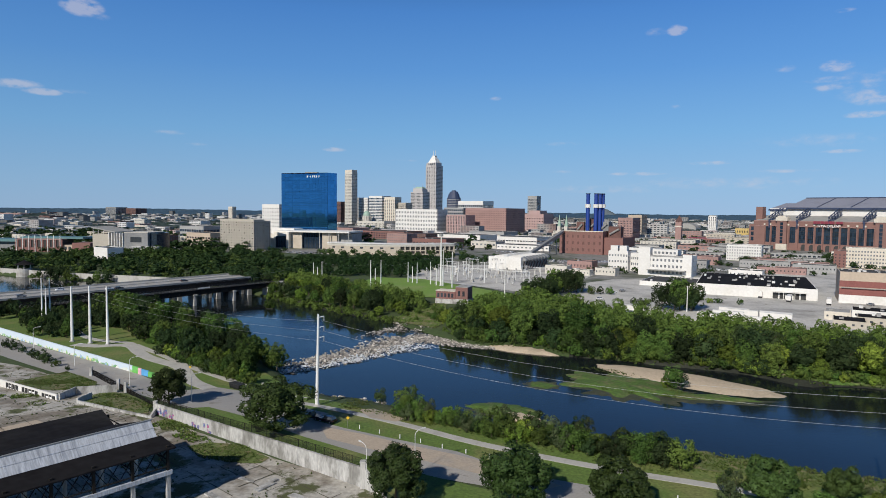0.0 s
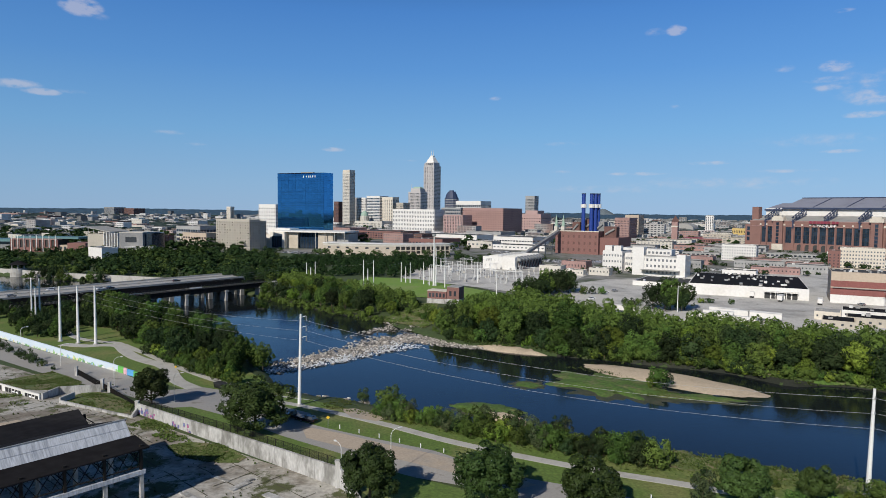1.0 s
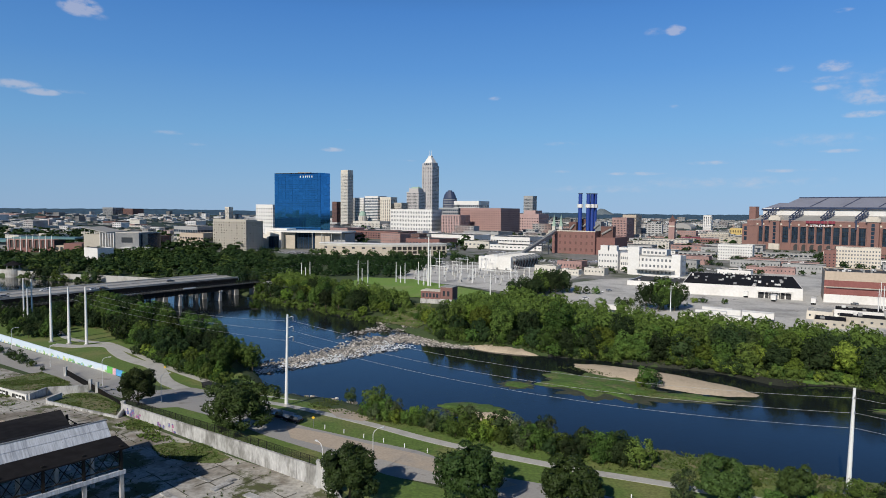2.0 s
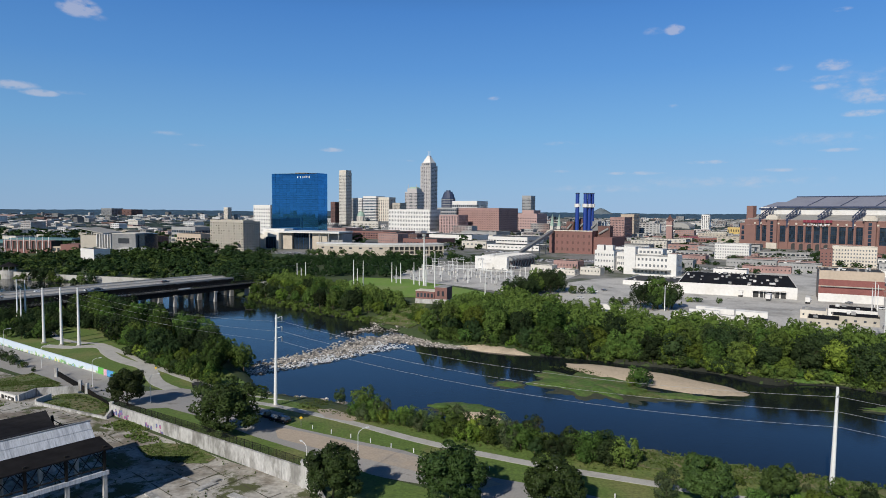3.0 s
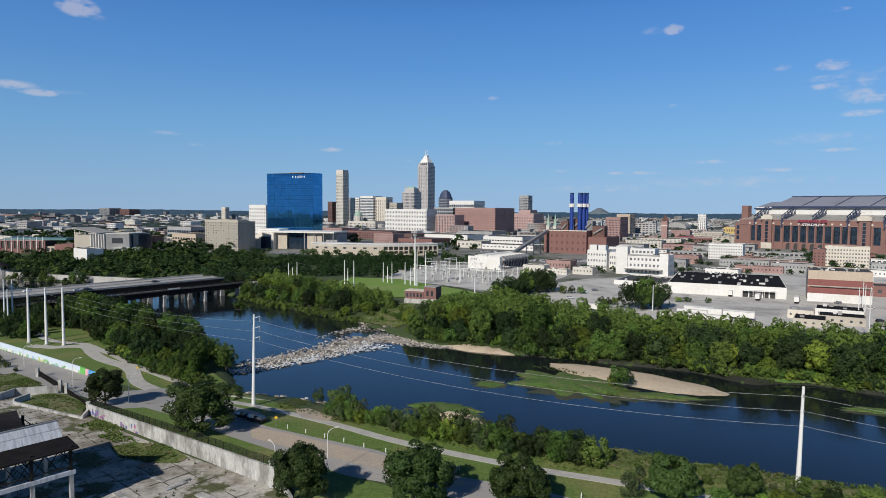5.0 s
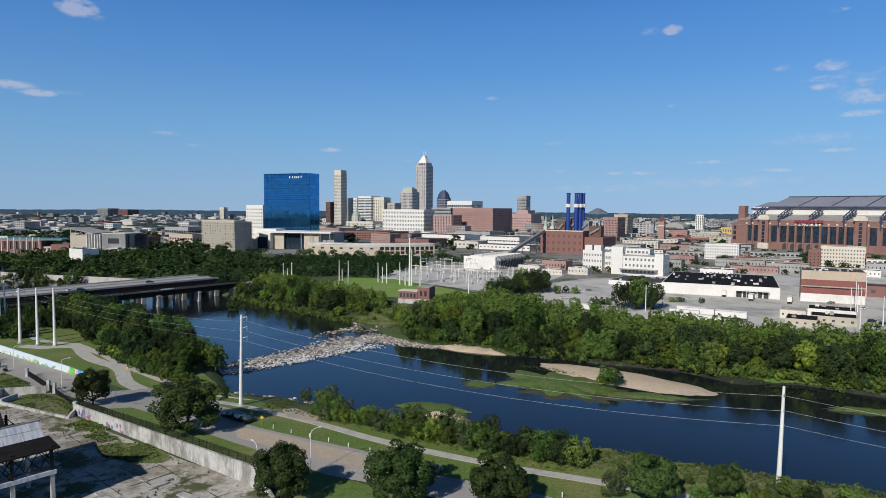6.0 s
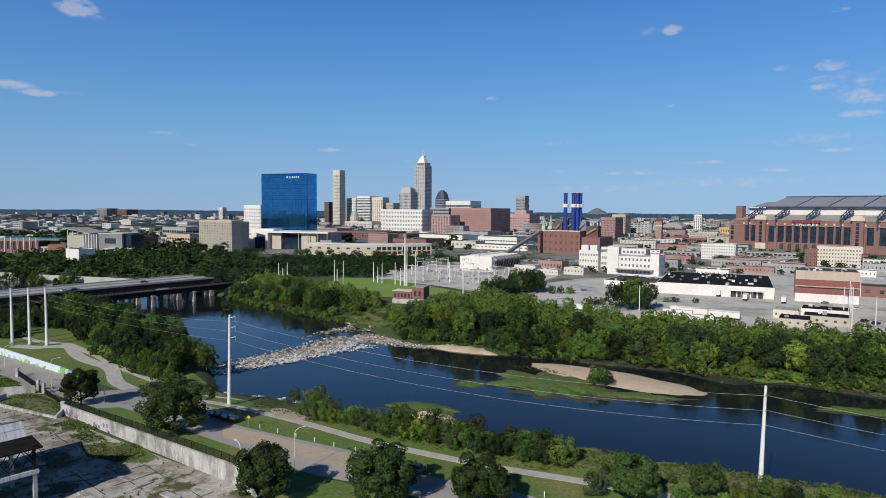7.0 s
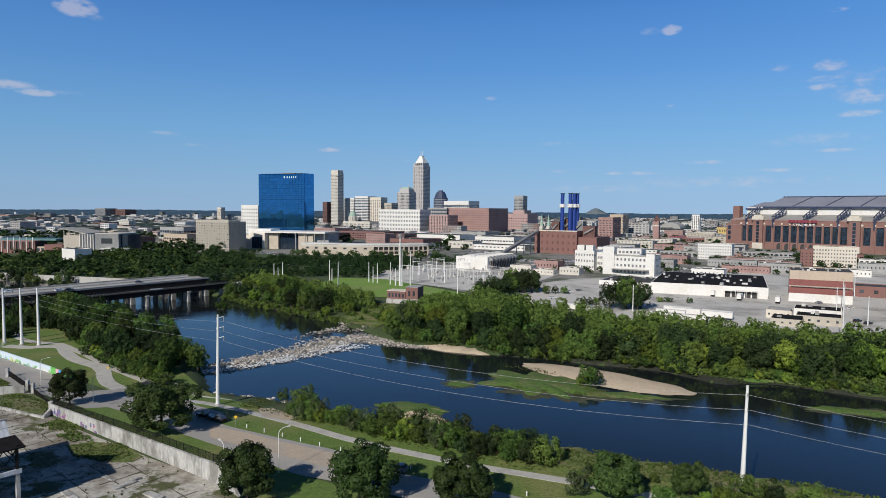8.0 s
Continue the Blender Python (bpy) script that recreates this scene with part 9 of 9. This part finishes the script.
tree_mass("park_trees", fill([(-440, 575), (-366, 535), (-330, 523), (-240, 500), (-168, 473), (-120, 478), (-130, 620), (-220, 740), (-330, 700), (-460, 660)], 13.0, 0.45, 0.95, 148, 150), "lighter green park trees behind the flood wall", mat="leaf_park")
tree_mass("park_trees", fill([(-405, 655), (-370, 640), (-300, 628), (-250, 640), (-265, 705), (-300, 690), (-380, 690)], 12.5, 1.1, 1.7, 64, 45), "tall park trees before the museum", mat="leaf_park")
tree_mass("park_trees", fill([(-130, 500), (-66, 520), (-30, 520), (-20, 560), (0, 640), (-20, 730), (-160, 700)], 8.0, 0.4, 0.85, 49, 230), "low green trees and scrub by the substation")
tree_mass("street_trees", fill([(-158, 756), (-110, 738), (-70, 732), (-20, 738), (30, 752), (26, 760), (-20, 748), (-70, 742), (-110, 748), (-150, 764)], 11, 0.7, 1.1, 59, 14), "street trees before the curved building")
tree_mass("street_trees", fill([(0, 650), (60, 640), (130, 690), (100, 730), (-20, 735)], 10, 0.5, 0.8, 50, 26), "street trees beside the substation")
for key, x, y, s in (("bank_a", 130, 359, 1.02), ("bank_b", 121, 362, 0.98), ("bank_e", 139, 361, 1.0), ("bank_b", 131, 367, 1.2), ("bank_e", 126, 356, 0.7), ("bank_b", 135, 355, 0.74), ("bank_d", 139, 366, 0.5), ("shrub_a", 116.7, 375, 0.8), ("shrub_c", 110, 380, 0.7), ("bank_b", 60, 402, 0.6), ("bank_e", 66, 412, 0.62), ("bank_d", 72, 424, 0.6), ("bank_b", 80, 425, 0.75), ("bank_e", 86, 430, 0.72), ("bank_a", 74, 446, 0.66), ("bank_d", 82, 452, 0.55), ("shrub_a", 95, 425, 1.0), ("shrub_c", 101, 425, 0.9), ("shrub_a", 107, 424, 0.9), ("bank_b", 54, 398, 0.55), ("bank_c", 64, 424, 0.5), ("shrub_b", 159.4, 388.7, 0.7), ("shrub_a", 176, 384, 0.6), ("shrub_c", 112, 372, 0.8), ("bank_d", 90, 440, 0.5)):
    tree(key, x, y, s * (1.3 if key[0] == "b" and y > 395 else 1.0), x * 17 % 360, z=0.25, label="leafy green tree standing in the paved yard" if key[0] == "b" else "round green bush in the paved yard")
for key, x, y, s in (("brush_a", -340, 517, 0.8), ("bank_d", -335, 516, 0.5), ("bank_b", -322, 510, 0.72), ("bank_e", -312, 506, 0.8), ("bank_d", -304, 503, 0.66), ("brush_a", -298, 501, 1.0), ("bank_d", -276, 495, 0.62), ("bank_b", -267, 492.5, 0.6), ("brush_c", -284, 498, 0.8)):
    tree(key, x, y, s, x * 13 % 360, z=-4.2, label="leafy tree at the foot of the flood wall")
for key, x, y, sc in (("bank_e", 50, 408, 0.72), ("bank_b", 58, 415, 0.86), ("bank_c", 66, 421, 0.8), ("bank_e", 78, 433, 0.98), ("bank_b", 86, 438, 1.0), ("bank_d", 70, 438, 0.9), ("bank_c", 76, 452, 0.85), ("bank_e", 84, 456, 0.8)):
    tree(key, x, y, sc, x * 23 % 360, z=0.2, label="leafy tree in the grove beside the yard")
tree_mass("yard_trees", [(98, 580, 0.7), (104, 586, 0.6), (92, 574, 0.6), (92, 458, 0.5), (165, 390, 0.4), (150, 396, 0.4), (64, 440, 0.7), (70, 434, 0.8)], "trees and bushes in the paved yard", ("town_a", "town_c"))
tree_mass("street_trees", fill([(130, 560), (330, 560), (480, 640), (560, 760), (420, 860), (230, 760), (120, 660)], 11, 0.4, 0.75, 51, 110), "green street trees between low buildings")
tree_mass("street_trees", fill([(330, 690), (520, 690), (560, 800), (480, 900), (330, 840)], 13, 0.5, 0.8, 57, 60), "street trees before the stadium")
tree_mass("street_trees", fill([(-60, 860), (420, 860), (620, 1500), (-140, 1500)], 20, 0.6, 1.0, 58, 220), "street trees between downtown blocks", ("far_a", "far_b"))
tree_mass("ballpark_trees", fill([(-640, 740), (-470, 740), (-400, 680), (-300, 690), (-180, 780), (-260, 860), (-420, 880), (-560, 860)], 11, 0.5, 0.8, 52, 110), "green trees in front of the ballpark")
tree_mass("town_groves", fill([(-1050, 1180), (-760, 860), (-480, 800), (-400, 760), (-250, 770), (-230, 830), (-330, 900), (-420, 1100), (-700, 1300), (-1000, 1400)], 15, 0.9, 1.5, 63, 230), "dark green town trees between western rooftops", ("far_a", "far_b"))
tree_mass("distant_trees", fill([(-3000, 1500), (-1400, 1050), (-500, 880), (-60, 900), (700, 1000), (1300, 1200), (1300, 1700), (-1500, 1700)], 20, 0.8, 1.6, 53, 240), "distant town trees between rooftops", ("far_a", "far_b"))


# ---- grass tufts ----
def tufts(name, polys, count, lo, hi, mat, label, seed, keep=None):
    """Small upright blade clumps that roughen lawns, weedy plots and the slab."""
    rnd = random.Random(seed)
    vs, fs = [], []
    areas = []
    for poly in polys:
        xs, ys = [p[0] for p in poly], [p[1] for p in poly]
        areas.append((max(xs) - min(xs)) * (max(ys) - min(ys)))
    pts = []
    while len(pts) < count:
        poly = rnd.choices(polys, areas)[0]
        xs, ys = [p[0] for p in poly], [p[1] for p in poly]
        x, y = rnd.uniform(min(xs), max(xs)), rnd.uniform(min(ys), max(ys))
        if noise.noise((x * 0.13, y * 0.13, seed)) < -0.05 and rnd.random() < 0.85:
            continue
        if inside_one(poly, x, y):
            pts.append((x, y))
    zz = height([p[0] for p in pts], [p[1] for p in pts])
    for (x, y), z in zip(pts, zz):
        s = rnd.uniform(lo, hi)
        for k in range(4):
            a = rnd.uniform(0, 6.283)
            d = Vector((math.cos(a), math.sin(a), 0))
            w = Vector((-d.y, d.x, 0)) * s * 0.35
            c = Vector((x, y, max(z, WATER_Z + 0.35) + 0.05)) + d * s * 0.2
            o = len(vs)
            vs += [(c - w)[:], (c + w)[:], (c + w * 0.5 + d * s * 0.6 + Vector((0, 0, s * rnd.uniform(0.5, 1.1))))[:], (c - w * 0.6 + d * s * 0.5 + Vector((0, 0, s * rnd.uniform(0.4, 0.9))))[:]]
            fs.append((o, o + 1, o + 2, o + 3))
    me = fast_mesh(name, vs, np.array(fs).ravel(), np.full(len(fs), 4), mat)
    return tagged(new(name, me), label, "grass", kind="stuff")


M["blades"] = leaf_material("grass_blades", (0.092, 0.128, 0.030), (0.125, 0.135, 0.048))
tufts("weeds", [[(-135, 189), (-137, 197), (-130, 211), (-112, 197), (-110, 188), (-118, 184)], [(-102, 172), (-103, 186), (-82, 170), (-79, 161), (-86, 162)], [(-74, 156), (-68, 157), (-65, 151), (-70, 149)], [(-60, 139), (-50, 142), (-39, 132), (-44, 129), (-55, 133)]], 4200, 0.16, 0.42, "blades", "long weedy grass on the old slab", 5)
tufts("weeds", [[(-73, 157), (-62, 151), (-64, 147), (-75, 152)], [(-64, 149), (-54, 142), (-56, 139), (-66, 145)], [(-126, 178), (-120, 181), (-117, 176), (-123, 173)], [(-116, 170), (-111, 172), (-110, 168), (-114, 166)], [(-132, 176), (-127, 178), (-126, 172), (-131, 171)]], 800, 0.2, 0.5, "blades", "dry bushy weeds on the old slab", 26)
tufts("weeds", [[(-150, 215), (-90, 190), (-77, 157), (-36, 130), (-20, 119), (-40, 100), (-120, 120)]], 900, 0.12, 0.4, "blades", "scattered weeds in slab cracks", 6)
tufts("grass_tufts", [[(-36, 186), (-10, 172), (30, 144), (62, 128), (104, 108), (100, 100), (60, 120), (30, 133), (-15, 160), (-38, 176)]], 2600, 0.15, 0.4, "blades", "rough grass below the riverside path", 7)
tufts("grass_tufts", [[(10, 278), (40, 264), (62, 253), (81, 246.5), (100, 238), (110, 233), (116, 226), (124, 218), (142, 216.5), (157, 207), (166, 200), (200, 187), (202, 191), (168, 204), (158, 211), (143, 220), (126, 221.5), (118, 229), (102, 241), (83, 250), (63, 256.5), (12, 283)], [(-126, 424), (-47, 350), (-28, 330), (-24, 334), (-44, 355), (-120, 430)]], 1100, 0.4, 1.0, "blades", "rank grass along the far waterline", 9)
tufts("weed_leaves", [[(46, 219), (50, 210), (64, 203), (78, 200), (80, 206), (66, 216), (54, 221)], [(6, 188), (14, 190), (24, 182), (20, 179), (8, 184)]], 1500, 0.12, 0.32, "blades", "green water weeds on the river bars", 10)
tufts("grass_tufts", [[(46, 132), (54, 141), (73, 132), (110, 115), (110, 105), (62, 127)]], 1600, 0.2, 0.55, "blades", "rank grass above the river", 27)
tufts("weeds", [[(46, 240), (58, 232), (76, 221), (84, 219), (70, 231), (54, 240)]], 170, 0.2, 0.55, "blades", "sparse weeds on the sand bar", 21)
tufts("weeds", [[(-31, 334), (-24, 348), (-13, 374), (-2, 374), (-3, 340), (-4, 318), (-8, 309), (-20, 320)]], 900, 0.4, 1.0, "blades", "rank weeds on the rocky spit", 12)
# open joints of the old slab, dark with earth
bm = bmesh.new()
rnd = random.Random(77)
ux, uy = Vector((0.643, 0.766)), Vector((-0.766, 0.643))
org = Vector((-51, 108))
for axis, other in ((ux, uy), (uy, ux)):
    for k in range(-14, 15):
        for i in range(-30, 31):
            if rnd.random() < 0.3:
                continue
            p = org + other * (k * 5.6 + rnd.gauss(0, 0.06)) + axis * (i * 2.8)
            q = p + axis * 2.8
            if not all(-134 < c.x < -14 and 74 < c.y and inside_one([(-150, 214), (-100, 182), (-78, 157), (-36, 128), (-18, 117), (-4, 76), (-134, 76)], c.x, c.y) for c in (p, q)):
                continue
            w = other * rnd.uniform(0.04, 0.14)
            vs = []
            for c in (p - w, q - w, q + w, p + w):
                vs.append(bm.verts.new((c.x, c.y, float(height(c.x, c.y)) + 0.15)))
            bm.faces.new(vs)
M["joint"] = material("earth_filled_joint", (0.075, 0.068, 0.045), 0.95, var=0.2, scale=0.4, fine=3, second=(0.06, 0.08, 0.025), coords="World")
bmesh.ops.recalc_face_normals(bm, faces=bm.faces)
tagged(mesh_object("slab_joints", bm, M["joint"]), "dark earth-filled joints in the old slab", "joints", kind="stuff")
